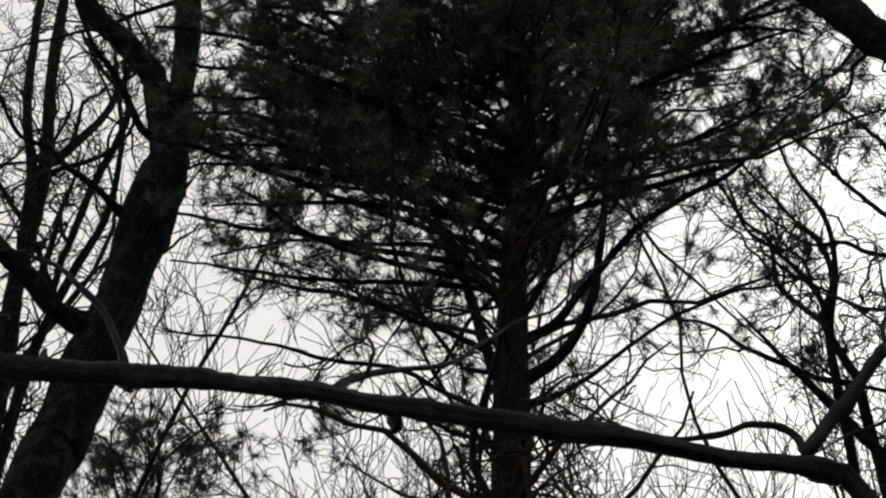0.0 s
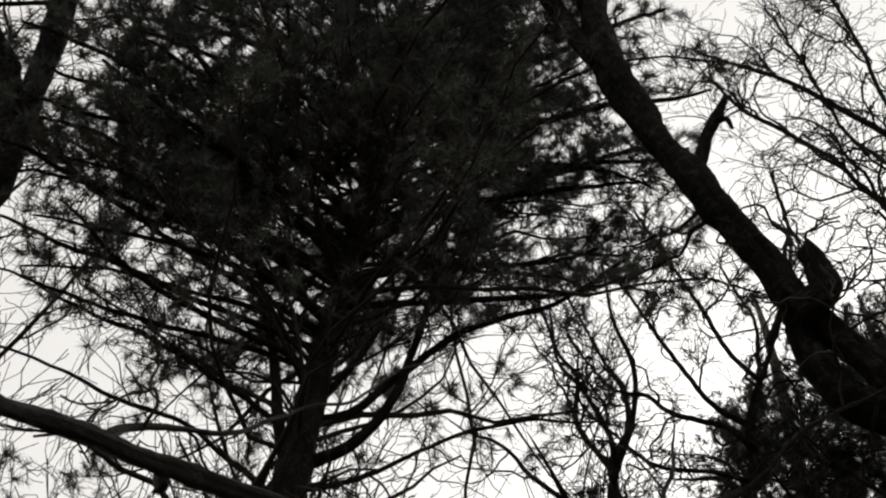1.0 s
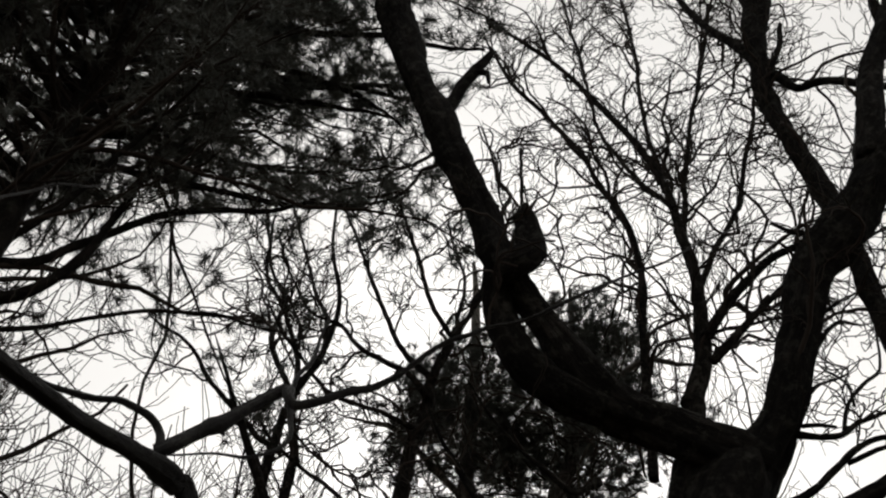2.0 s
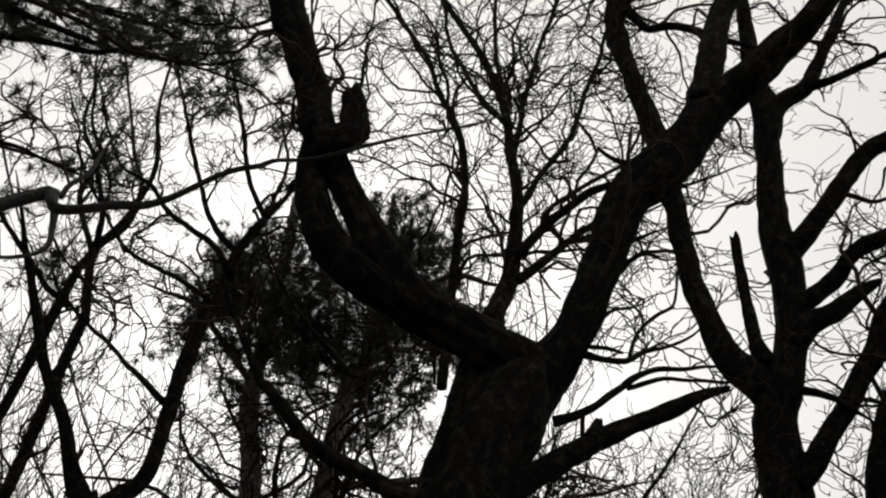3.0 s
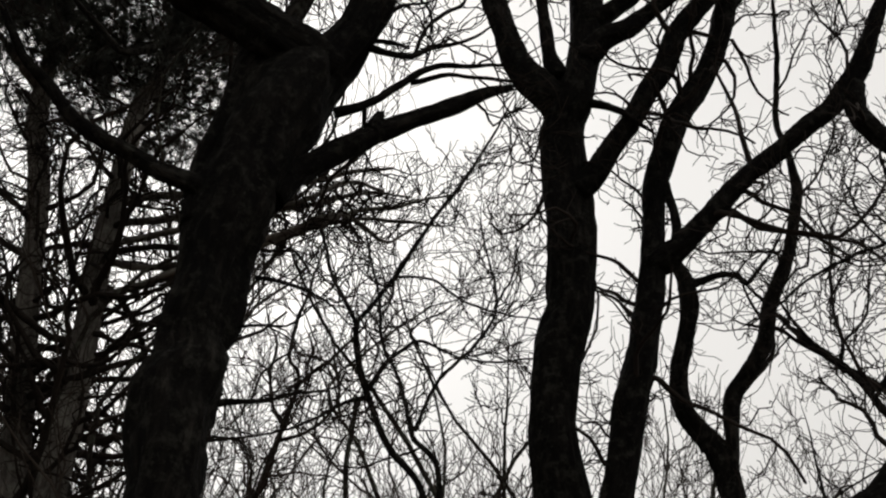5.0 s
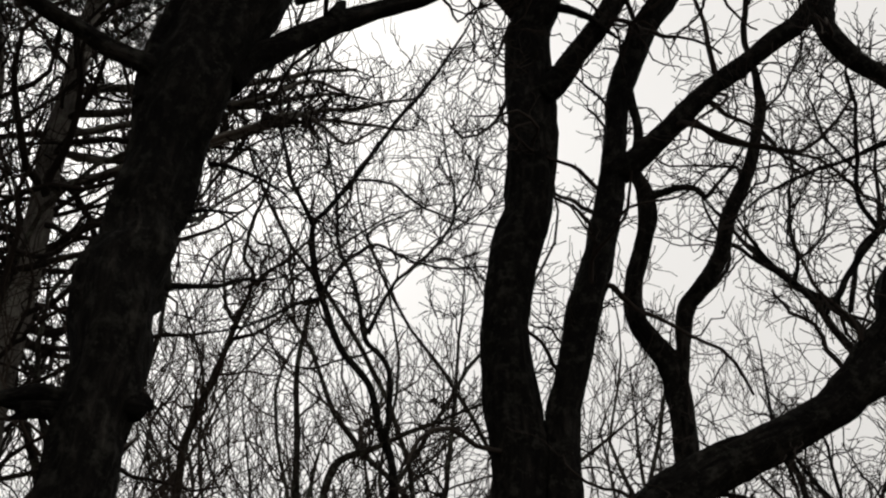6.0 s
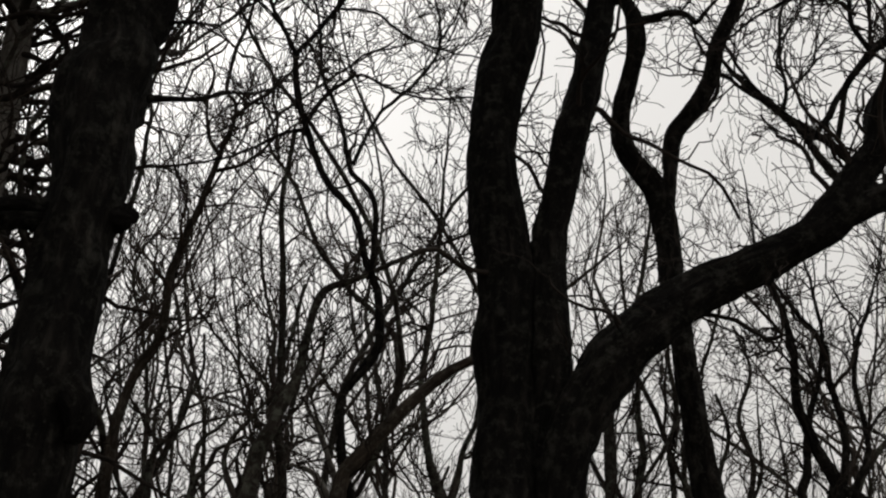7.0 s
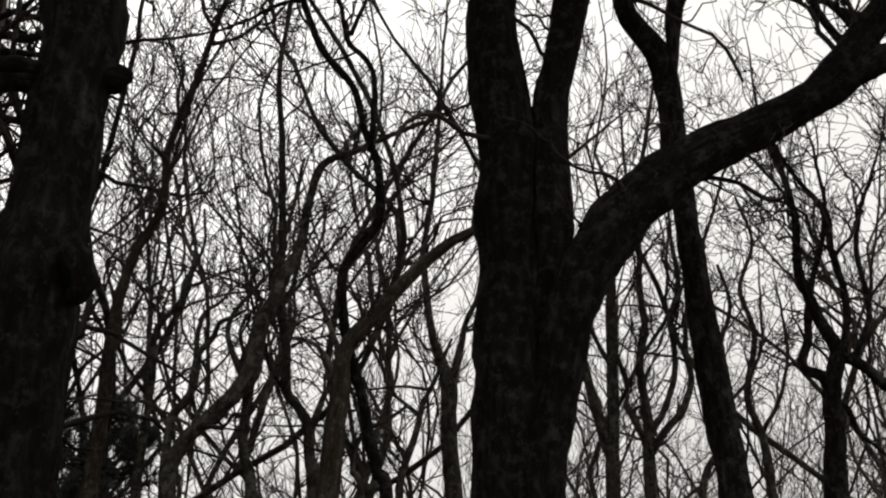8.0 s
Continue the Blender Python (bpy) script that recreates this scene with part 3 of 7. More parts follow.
MANY_STEMMED_TREE_LINES.append(("limb", [(6.64, 3.61, 3.18, 0.092), (6.65, 3.59, 3.54, 0.089), (6.68, 3.54, 3.70, 0.106), (6.69, 3.52, 3.92, 0.118), (6.70, 3.51, 4.14, 0.106), (6.70, 3.51, 4.44, 0.096), (6.71, 3.49, 4.70, 0.092), (6.72, 3.47, 4.79, 0.091), (6.74, 3.43, 4.98, 0.089), (6.79, 3.36, 5.35, 0.097), (6.84, 3.27, 5.74, 0.097), (6.86, 3.24, 5.95, 0.093), (6.88, 3.22, 6.13, 0.093), (6.91, 3.19, 6.39, 0.086), (6.93, 3.17, 6.66, 0.071), (6.97, 3.12, 7.04, 0.079), (7.06, 2.98, 7.50, 0.086), (7.18, 2.79, 7.87, 0.084), (7.26, 2.66, 8.21, 0.084), (7.33, 2.56, 8.61, 0.084), (7.37, 2.50, 8.72, 0.077), (7.40, 2.46, 8.91, 0.074), (7.51, 2.26, 9.40, 0.073), (7.59, 2.13, 9.93, 0.067), (7.69, 1.95, 10.64, 0.042), (7.80, 1.78, 11.41, 0.010)], 4.4))
MANY_STEMMED_TREE_LINES.append(("limb", [(6.86, 3.20, 6.25, 0.071), (6.90, 3.10, 6.30, 0.084), (6.97, 2.96, 6.44, 0.072), (7.05, 2.80, 6.63, 0.068), (7.18, 2.55, 6.90, 0.067), (7.27, 2.37, 7.07, 0.068), (7.36, 2.18, 7.25, 0.065), (7.44, 2.01, 7.41, 0.069), (7.51, 1.85, 7.62, 0.076), (7.54, 1.74, 7.85, 0.063), (7.62, 1.50, 8.43, 0.040), (7.70, 1.26, 9.05, 0.009)], 4.4))
MANY_STEMMED_TREE_LINES.append(("limb", [(7.50, 1.87, 7.52, 0.069), (7.47, 1.89, 7.23, 0.071), (7.52, 1.77, 6.99, 0.066), (7.57, 1.63, 6.82, 0.059), (7.65, 1.46, 6.59, 0.048), (7.79, 1.17, 6.24, 0.030), (7.92, 0.88, 5.93, 0.007)], 4.4))
MANY_STEMMED_TREE_LINES.append(("branch", [(6.94, 3.06, 6.37, 0.033), (6.97, 3.04, 6.58, 0.030), (6.97, 3.05, 6.82, 0.029), (6.97, 3.08, 7.02, 0.028), (6.96, 3.11, 7.18, 0.024)], 0))
MANY_STEMMED_TREE_LINES.append(("limb", [(6.61, 3.53, 6.86, 0.102), (6.65, 3.43, 6.96, 0.082), (6.71, 3.31, 7.17, 0.073), (6.79, 3.13, 7.47, 0.074), (6.87, 2.96, 7.80, 0.077), (6.94, 2.82, 8.15, 0.079), (7.03, 2.62, 8.44, 0.076), (7.12, 2.47, 8.67, 0.080), (7.24, 2.22, 8.91, 0.077), (7.36, 1.97, 9.11, 0.070), (7.63, 1.39, 9.62, 0.044), (7.91, 0.80, 10.20, 0.011)], 4.4))
MANY_STEMMED_TREE_LINES.append(("limb", [(6.54, 3.56, 7.59, 0.125), (6.46, 3.63, 7.70, 0.112), (6.37, 3.72, 7.87, 0.110), (6.30, 3.79, 8.21, 0.094), (6.22, 3.86, 8.60, 0.089), (6.17, 3.89, 9.05, 0.084), (6.13, 3.89, 9.45, 0.078), (6.01, 3.91, 9.96, 0.084), (5.96, 3.96, 10.56, 0.088), (5.88, 4.08, 11.29, 0.084), (5.83, 4.14, 11.92, 0.087), (5.82, 4.12, 12.50, 0.090), (5.83, 4.09, 12.99, 0.109), (5.82, 4.08, 13.54, 0.069), (5.80, 4.08, 14.13, 0.061), (5.79, 4.07, 14.98, 0.039), (5.77, 4.07, 15.89, 0.011)], 4.4))
MANY_STEMMED_TREE_LINES.append(("limb", [(5.82, 4.09, 12.90, 0.087), (5.87, 3.99, 13.27, 0.078), (5.90, 3.92, 13.66, 0.075), (5.97, 3.79, 14.16, 0.066), (6.06, 3.62, 14.88, 0.042), (6.15, 3.45, 15.65, 0.010)], 4.4))
MANY_STEMMED_TREE_LINES.append(("branch", [(5.81, 4.16, 12.51, 0.060), (5.73, 4.28, 12.86, 0.049), (5.62, 4.43, 13.25, 0.042), (5.53, 4.57, 13.70, 0.038), (5.45, 4.68, 14.22, 0.031), (5.41, 4.74, 14.52, 0.019), (5.36, 4.81, 14.86, 0.003)], 3))
MANY_STEMMED_TREE_LINES.append(("stub", [(5.85, 4.08, 12.18, 0.049), (5.88, 4.00, 12.31, 0.032), (5.91, 3.92, 12.54, 0.027), (5.92, 3.87, 12.83, 0.025)], 0))
MANY_STEMMED_TREE_LINES.append(("branch", [(5.85, 4.09, 12.25, 0.059), (5.91, 3.97, 12.00, 0.046), (5.95, 3.88, 11.77, 0.040), (6.06, 3.66, 11.71, 0.038), (6.22, 3.36, 11.38, 0.032), (6.32, 3.17, 11.19, 0.019), (6.42, 2.98, 11.02, 0.003)], 3))
MANY_STEMMED_TREE_LINES.append(("stub", [(6.50, 3.54, 7.81, 0.083), (6.46, 3.57, 8.06, 0.055), (6.43, 3.57, 8.38, 0.047), (6.40, 3.57, 8.72, 0.041), (6.38, 3.56, 9.02, 0.036)], 0))
MANY_STEMMED_TREE_LINES.append(("stub", [(6.58, 3.39, 7.95, 0.110), (6.65, 3.23, 8.13, 0.088), (6.72, 3.08, 8.20, 0.074), (6.77, 2.97, 8.28, 0.063), (6.81, 2.85, 8.35, 0.048), (6.84, 2.76, 8.38, 0.019)], 0))
MANY_STEMMED_TREE_LINES.append(("limb", [(6.61, 3.35, 8.31, 0.094), (6.69, 3.17, 8.41, 0.075), (6.76, 3.02, 8.53, 0.068), (6.81, 2.88, 8.73, 0.065), (6.92, 2.65, 8.84, 0.061), (7.06, 2.38, 9.00, 0.062), (7.15, 2.18, 9.23, 0.066), (7.24, 1.98, 9.43, 0.063), (7.46, 1.52, 9.95, 0.040), (7.67, 1.06, 10.53, 0.009)], 4.4))
MANY_STEMMED_TREE_LINES.append(("limb", [(6.63, 3.31, 8.87, 0.110), (6.69, 3.18, 9.02, 0.087), (6.74, 3.04, 9.20, 0.080), (6.84, 2.83, 9.53, 0.073), (6.94, 2.62, 9.84, 0.068), (7.05, 2.39, 9.98, 0.066), (7.18, 2.13, 10.20, 0.061), (7.29, 1.90, 10.39, 0.057), (7.53, 1.40, 10.86, 0.036), (7.77, 0.90, 11.39, 0.009)], 4.4))
MANY_STEMMED_TREE_LINES.append(("limb", [(6.59, 3.20, 10.43, 0.095), (6.64, 3.09, 10.64, 0.075), (6.74, 2.90, 10.78, 0.066), (6.79, 2.79, 11.03, 0.058), (6.85, 2.67, 11.33, 0.050), (6.93, 2.52, 11.73, 0.042), (7.03, 2.32, 12.32, 0.027), (7.14, 2.11, 12.96, 0.008)], 4.4))
MANY_STEMMED_TREE_LINES.append(("branch", [(6.73, 2.92, 10.76, 0.044), (6.83, 2.73, 10.78, 0.035), (6.94, 2.52, 10.87, 0.031), (7.07, 2.28, 11.02, 0.024), (7.21, 2.01, 11.22, 0.015), (7.36, 1.74, 11.44, 0.003)], 3))
MANY_STEMMED_TREE_LINES.append(("branch", [(6.60, 3.36, 7.55, 0.035), (6.64, 3.26, 7.49, 0.028), (6.69, 3.15, 7.39, 0.022), (6.72, 3.07, 7.28, 0.017), (6.74, 3.01, 7.21, 0.011), (6.75, 2.96, 7.14, 0.003)], 2))
MANY_STEMMED_TREE_LINES.append(("branch", [(7.63, 1.69, 6.37, 0.019), (7.51, 1.93, 6.27, 0.013), (7.37, 2.18, 6.14, 0.011), (7.31, 2.30, 6.08, 0.009), (7.18, 2.56, 5.88, 0.006), (7.12, 2.67, 5.81, 0.005), (7.06, 2.78, 5.74, 0.002)], 6))
MANY_STEMMED_TREE_LINES.append(("limb", [(7.61, 1.73, 5.83, 0.037), (7.54, 1.84, 5.74, 0.027), (7.49, 1.93, 5.60, 0.023), (7.43, 2.04, 5.42, 0.021), (7.39, 2.10, 5.27, 0.022), (7.35, 2.17, 5.15, 0.008)], 3))
MANY_STEMMED_TREE_LINES.append(("limb", [(7.55, 1.83, 5.72, 0.018), (7.51, 1.89, 5.88, 0.015), (7.51, 1.90, 6.00, 0.014), (7.52, 1.87, 6.30, 0.014), (7.54, 1.84, 6.60, 0.013), (7.55, 1.83, 6.88, 0.010), (7.55, 1.82, 7.03, 0.007), (7.56, 1.81, 7.21, 0.002)], 6))
MANY_STEMMED_TREE_LINES.append(("branch", [(7.52, 1.89, 6.17, 0.011), (7.46, 1.97, 6.30, 0.008), (7.43, 2.03, 6.46, 0.008), (7.42, 2.05, 6.66, 0.007), (7.42, 2.06, 6.76, 0.005), (7.41, 2.06, 6.88, 0.002)], 8))
grown_tree("many_stemmed_tree", "dark bare tree dividing into many heavy stems", "tree", 12, MANY_STEMMED_TREE_LINES, BACKLIT_OAK, None, 1.5, 1.0, rough=1.35, gnarl=1.35)

# crooked bare tree with a bent dark trunk: centre lines as (x, y, z, radius)
CROOKED_TREE_LINES = []
CROOKED_TREE_LINES.append(("trunk", [(-2.83, 6.07, -0.08, 0.231), (-2.77, 6.10, 0.35, 0.196), (-2.72, 6.13, 2.84, 0.181), (-2.48, 6.25, 6.39, 0.171), (-2.44, 6.27, 6.81, 0.178), (-2.39, 6.29, 7.31, 0.168), (-2.28, 6.34, 8.39, 0.172), (-2.26, 6.35, 8.89, 0.187), (-2.24, 6.36, 9.52, 0.188), (-2.22, 6.37, 9.89, 0.147), (-2.25, 6.36, 10.49, 0.115), (-2.29, 6.34, 11.32, 0.106), (-2.40, 6.28, 12.21, 0.102), (-2.45, 6.26, 12.82, 0.081), (-2.56, 6.20, 14.04, 0.015)], 2))
CROOKED_TREE_LINES.append(("limb", [(-2.23, 6.37, 9.96, 0.126), (-2.34, 6.32, 10.24, 0.108), (-2.51, 6.23, 10.90, 0.105), (-2.74, 6.11, 11.13, 0.104), (-2.99, 5.96, 11.29, 0.093), (-3.15, 5.85, 11.49, 0.084), (-3.38, 5.70, 11.80, 0.070), (-3.62, 5.53, 12.14, 0.056), (-4.08, 5.22, 12.83, 0.010)], 4))
CROOKED_TREE_LINES.append(("limb", [(-2.38, 6.29, 7.83, 0.117), (-2.50, 6.24, 7.87, 0.094), (-2.67, 6.14, 7.93, 0.074), (-2.86, 6.03, 8.11, 0.069), (-3.07, 5.91, 8.27, 0.067), (-3.29, 5.76, 8.34, 0.059), (-3.59, 5.53, 8.50, 0.046), (-4.51, 4.87, 9.12, 0.007)], 4))
CROOKED_TREE_LINES.append(("branch", [(-2.40, 6.29, 9.02, 0.047), (-2.46, 6.19, 9.04, 0.034), (-2.56, 6.09, 9.08, 0.028), (-2.79, 5.89, 9.15, 0.024), (-2.92, 5.76, 9.23, 0.018), (-3.07, 5.60, 9.17, 0.016), (-3.23, 5.42, 9.33, 0.012), (-3.44, 5.20, 9.59, 0.002)], 6))
CROOKED_TREE_LINES.append(("branch", [(-2.33, 6.32, 10.05, 0.051), (-2.47, 6.20, 10.09, 0.035), (-2.61, 6.09, 10.36, 0.030), (-2.76, 5.96, 10.57, 0.026), (-2.91, 5.81, 10.70, 0.022), (-3.06, 5.67, 11.00, 0.016), (-3.21, 5.52, 11.32, 0.002)], 6))
CROOKED_TREE_LINES.append(("branch", [(-2.42, 6.23, 12.10, 0.039), (-2.55, 6.23, 12.04, 0.027), (-2.74, 6.23, 11.92, 0.022), (-3.05, 6.23, 11.67, 0.019), (-3.38, 6.23, 11.51, 0.014), (-3.65, 6.23, 11.36, 0.012), (-3.92, 6.23, 11.25, 0.009), (-4.06, 6.23, 11.20, 0.006), (-4.20, 6.23, 11.17, 0.002)], 3))
grown_tree("crooked_tree", "crooked bare tree with a bent dark trunk", "tree", 13, CROOKED_TREE_LINES, BACKLIT_OAK, None, 1.2, 1.0, rough=1.5, gnarl=1.35)

# slender bare tree with a winding forked trunk: centre lines as (x, y, z, radius)
WINDING_TREE_LINES = []
WINDING_TREE_LINES.append(("trunk", [(7.84, 3.09, -0.08, 0.120), (7.84, 3.09, 0.35, 0.105), (7.84, 3.09, 1.30, 0.091), (7.84, 3.09, 2.60, 0.087), (7.84, 3.12, 3.01, 0.086), (7.82, 3.17, 3.40, 0.083), (7.81, 3.21, 3.81, 0.075), (7.81, 3.24, 4.24, 0.071), (7.81, 3.27, 4.57, 0.072), (7.81, 3.28, 4.88, 0.073), (7.82, 3.29, 5.19, 0.075), (7.80, 3.33, 5.41, 0.077), (7.76, 3.43, 5.59, 0.068), (7.73, 3.50, 5.77, 0.062), (7.73, 3.51, 6.01, 0.059), (7.75, 3.44, 6.27, 0.056), (7.78, 3.38, 6.54, 0.061), (7.77, 3.39, 6.77, 0.055), (7.76, 3.43, 6.90, 0.044), (7.74, 3.47, 7.10, 0.034)], 0))
WINDING_TREE_LINES.append(("limb", [(7.82, 3.28, 5.23, 0.055), (7.83, 3.25, 5.47, 0.046), (7.84, 3.24, 5.63, 0.054), (7.85, 3.20, 5.82, 0.055), (7.89, 3.10, 5.96, 0.055), (7.95, 2.96, 6.19, 0.052), (7.98, 2.88, 6.48, 0.049), (8.03, 2.75, 6.76, 0.046), (8.07, 2.65, 7.09, 0.044), (8.10, 2.58, 7.39, 0.043), (8.07, 2.58, 7.65, 0.030), (8.03, 2.61, 8.03, 0.023), (8.04, 2.53, 8.46, 0.020), (8.04, 2.46, 9.03, 0.016), (8.04, 2.41, 9.45, 0.011), (8.04, 2.36, 9.90, 0.004)], 2.0))
WINDING_TREE_LINES.append(("branch", [(7.78, 3.37, 6.73, 0.036), (7.81, 3.27, 6.73, 0.027), (7.84, 3.14, 6.74, 0.023), (7.86, 3.04, 6.69, 0.021), (7.86, 2.99, 6.61, 0.019), (7.88, 2.91, 6.69, 0.014), (7.89, 2.82, 6.79, 0.011), (7.92, 2.69, 6.94, 0.008), (7.94, 2.56, 7.12, 0.003)], 1.5))
grown_tree("winding_tree", "slender bare tree with a winding forked trunk", "tree", 14, WINDING_TREE_LINES, OAK, None, 1, 0.8, rough=1.35)

# small bare forked tree with thin twigs: centre lines as (x, y, z, radius)
TWIGGY_TREE_LINES = []
TWIGGY_TREE_LINES.append(("trunk", [(4.10, 6.48, -0.08, 0.138), (4.04, 6.54, 0.35, 0.117), (3.97, 6.60, 2.80, 0.108), (3.73, 6.85, 6.25, 0.102), (3.62, 6.91, 6.51, 0.094), (3.46, 6.99, 6.80, 0.059), (3.32, 7.05, 7.15, 0.049), (3.11, 7.13, 7.50, 0.042), (2.87, 7.21, 8.03, 0.036), (2.38, 7.39, 9.24, 0.005)], 1.5))
TWIGGY_TREE_LINES.append(("limb", [(3.64, 6.90, 6.49, 0.079), (3.76, 6.84, 6.67, 0.060), (3.89, 6.77, 6.93, 0.056), (3.92, 6.76, 7.90, 0.057), (3.96, 6.74, 8.39, 0.055), (4.02, 6.66, 8.75, 0.050), (3.99, 6.62, 8.97, 0.040), (4.04, 6.54, 9.31, 0.028), (4.12, 6.44, 9.56, 0.024), (4.28, 6.31, 10.04, 0.019), (4.51, 6.08, 10.86, 0.003)], 4))
TWIGGY_TREE_LINES.append(("branch", [(4.00, 6.60, 8.82, 0.035), (3.78, 6.66, 9.06, 0.026), (3.44, 6.77, 9.18, 0.022), (3.23, 6.81, 9.35, 0.018), (2.97, 6.87, 9.42, 0.013), (2.68, 6.93, 9.90, 0.011), (2.51, 6.96, 10.24, 0.002)], 6))
TWIGGY_TREE_LINES.append(("branch", [(3.98, 6.60, 8.98, 0.031), (4.13, 6.61, 9.49, 0.028), (4.23, 6.65, 9.83, 0.021), (4.30, 6.71, 10.65, 0.015), (4.20, 6.86, 11.35, 0.013), (4.15, 6.93, 11.73, 0.002)], 6))
TWIGGY_TREE_LINES.append(("branch", [(3.93, 6.76, 7.47, 0.031), (3.63, 7.00, 7.82, 0.020), (3.41, 7.19, 8.10, 0.016), (3.15, 7.38, 8.37, 0.015), (3.04, 7.50, 8.60, 0.013), (2.91, 7.65, 8.94, 0.002)], 6))
TWIGGY_TREE_LINES.append(("branch", [(3.96, 6.62, 8.46, 0.027), (3.61, 6.70, 8.56, 0.019), (3.25, 6.77, 8.54, 0.017), (3.00, 6.78, 8.71, 0.014), (2.69, 6.82, 9.08, 0.013), (2.45, 6.83, 9.38, 0.002)], 6))
TWIGGY_TREE_LINES.append(("branch", [(4.01, 6.58, 9.02, 0.029), (3.75, 6.81, 9.53, 0.024), (3.37, 7.17, 11.01, 0.016), (3.21, 7.32, 11.69, 0.014), (3.14, 7.40, 12.06, 0.002)], 6))
TWIGGY_TREE_LINES.append(("branch", [(4.12, 6.52, 9.54, 0.026), (3.91, 6.57, 9.89, 0.022), (3.73, 6.61, 10.49, 0.020), (3.50, 6.66, 11.14, 0.016), (3.31, 6.69, 11.66, 0.014), (3.19, 6.70, 12.03, 0.002)], 6))
TWIGGY_TREE_LINES.append(("branch", [(4.17, 6.36, 9.84, 0.026), (4.51, 6.37, 10.72, 0.023), (4.73, 6.44, 11.70, 0.019), (4.82, 6.59, 12.82, 0.018), (4.85, 6.64, 13.21, 0.003)], 6))
grown_tree("twiggy_tree", "small bare forked tree with thin twigs", "tree", 15, TWIGGY_TREE_LINES, OAK, None, 1, 0.8, gnarl=1.35)

# tall bare oak with a fine fan of twigs: centre lines as (x, y, z, radius)
TALL_OAK_LINES = []
TALL_OAK_LINES.append(("trunk", [(5.23, 5.90, -0.08, 0.093), (5.24, 5.89, 0.35, 0.079), (5.26, 5.87, 2.32, 0.073), (5.34, 5.80, 4.42, 0.069), (5.38, 5.77, 5.32, 0.073), (5.44, 5.71, 6.37, 0.079), (5.55, 5.60, 7.27, 0.090), (5.67, 5.49, 8.11, 0.091), (5.75, 5.42, 8.91, 0.092), (5.72, 5.45, 8.85, 0.089), (5.81, 5.36, 9.32, 0.078), (5.82, 5.33, 9.67, 0.071), (5.84, 5.32, 10.06, 0.053), (5.83, 5.33, 10.51, 0.048), (5.78, 5.38, 11.09, 0.044), (5.73, 5.44, 11.75, 0.041), (5.55, 5.61, 12.56, 0.034), (5.24, 5.89, 13.50, 0.030), (4.94, 6.12, 14.21, 0.025), (4.40, 6.49, 15.03, 0.019), (4.08, 6.71, 15.58, 0.003)], 3.0))
TALL_OAK_LINES.append(("limb", [(5.79, 5.26, 9.55, 0.051), (5.97, 5.06, 9.99, 0.043), (6.07, 4.94, 10.18, 0.038), (6.21, 4.77, 10.41, 0.037), (6.42, 4.49, 10.55, 0.029), (6.67, 4.11, 10.94, 0.022), (6.94, 3.72, 11.43, 0.003)], 7.0))
TALL_OAK_LINES.append(("limb", [(5.70, 5.14, 9.12, 0.044), (5.89, 4.91, 9.46, 0.032), (6.02, 4.76, 9.69, 0.027), (6.21, 4.52, 9.97, 0.026), (6.33, 4.35, 10.13, 0.021), (6.54, 4.03, 10.20, 0.016), (6.88, 3.52, 10.41, 0.002)], 7.0))
TALL_OAK_LINES.append(("limb", [(5.94, 5.44, 10.61, 0.035), (5.92, 5.47, 11.19, 0.031), (5.99, 5.39, 12.25, 0.028), (6.07, 5.30, 13.04, 0.023), (6.23, 5.12, 14.33, 0.022), (6.37, 4.94, 15.54, 0.016), (6.45, 4.85, 16.23, 0.002)], 7.0))
TALL_OAK_LINES.append(("limb", [(5.89, 5.38, 10.29, 0.034), (6.01, 5.25, 10.77, 0.030), (6.19, 5.04, 11.33, 0.027), (6.32, 4.89, 12.18, 0.025), (6.44, 4.73, 13.12, 0.020), (6.49, 4.66, 14.48, 0.016), (6.51, 4.63, 15.18, 0.002)], 7.0))
TALL_OAK_LINES.append(("limb", [(6.03, 5.57, 11.30, 0.030), (5.92, 5.67, 12.42, 0.026), (5.84, 5.76, 13.59, 0.024), (5.83, 5.77, 14.79, 0.023), (5.76, 5.83, 16.17, 0.017), (5.74, 5.86, 16.86, 0.002)], 7.0))
TALL_OAK_LINES.append(("limb", [(5.65, 5.30, 11.23, 0.026), (5.37, 5.56, 11.91, 0.022), (5.17, 5.74, 12.72, 0.020), (5.09, 5.81, 13.70, 0.018), (4.95, 5.92, 15.08, 0.016), (4.88, 5.97, 15.77, 0.002)], 7.0))
TALL_OAK_LINES.append(("limb", [(5.63, 5.85, 8.34, 0.044), (5.64, 5.85, 9.22, 0.042), (5.65, 5.84, 10.15, 0.040), (5.67, 5.82, 10.68, 0.036), (5.63, 5.86, 11.34, 0.035), (5.51, 5.96, 11.90, 0.034), (5.41, 6.05, 12.23, 0.028), (5.23, 6.19, 12.94, 0.026), (4.67, 6.59, 14.19, 0.023), (4.47, 6.73, 14.90, 0.016), (4.31, 6.83, 15.56, 0.002)], 7.0))
TALL_OAK_LINES.append(("branch", [(5.80, 5.24, 9.54, 0.021), (5.92, 5.12, 9.63, 0.016), (6.15, 4.84, 9.65, 0.012), (6.33, 4.63, 9.71, 0.002)], 4))
grown_tree("tall_oak", "tall bare oak with a fine fan of twigs", "tree", 16, TALL_OAK_LINES, OAK, None, 1, 1.35, gnarl=1.0)

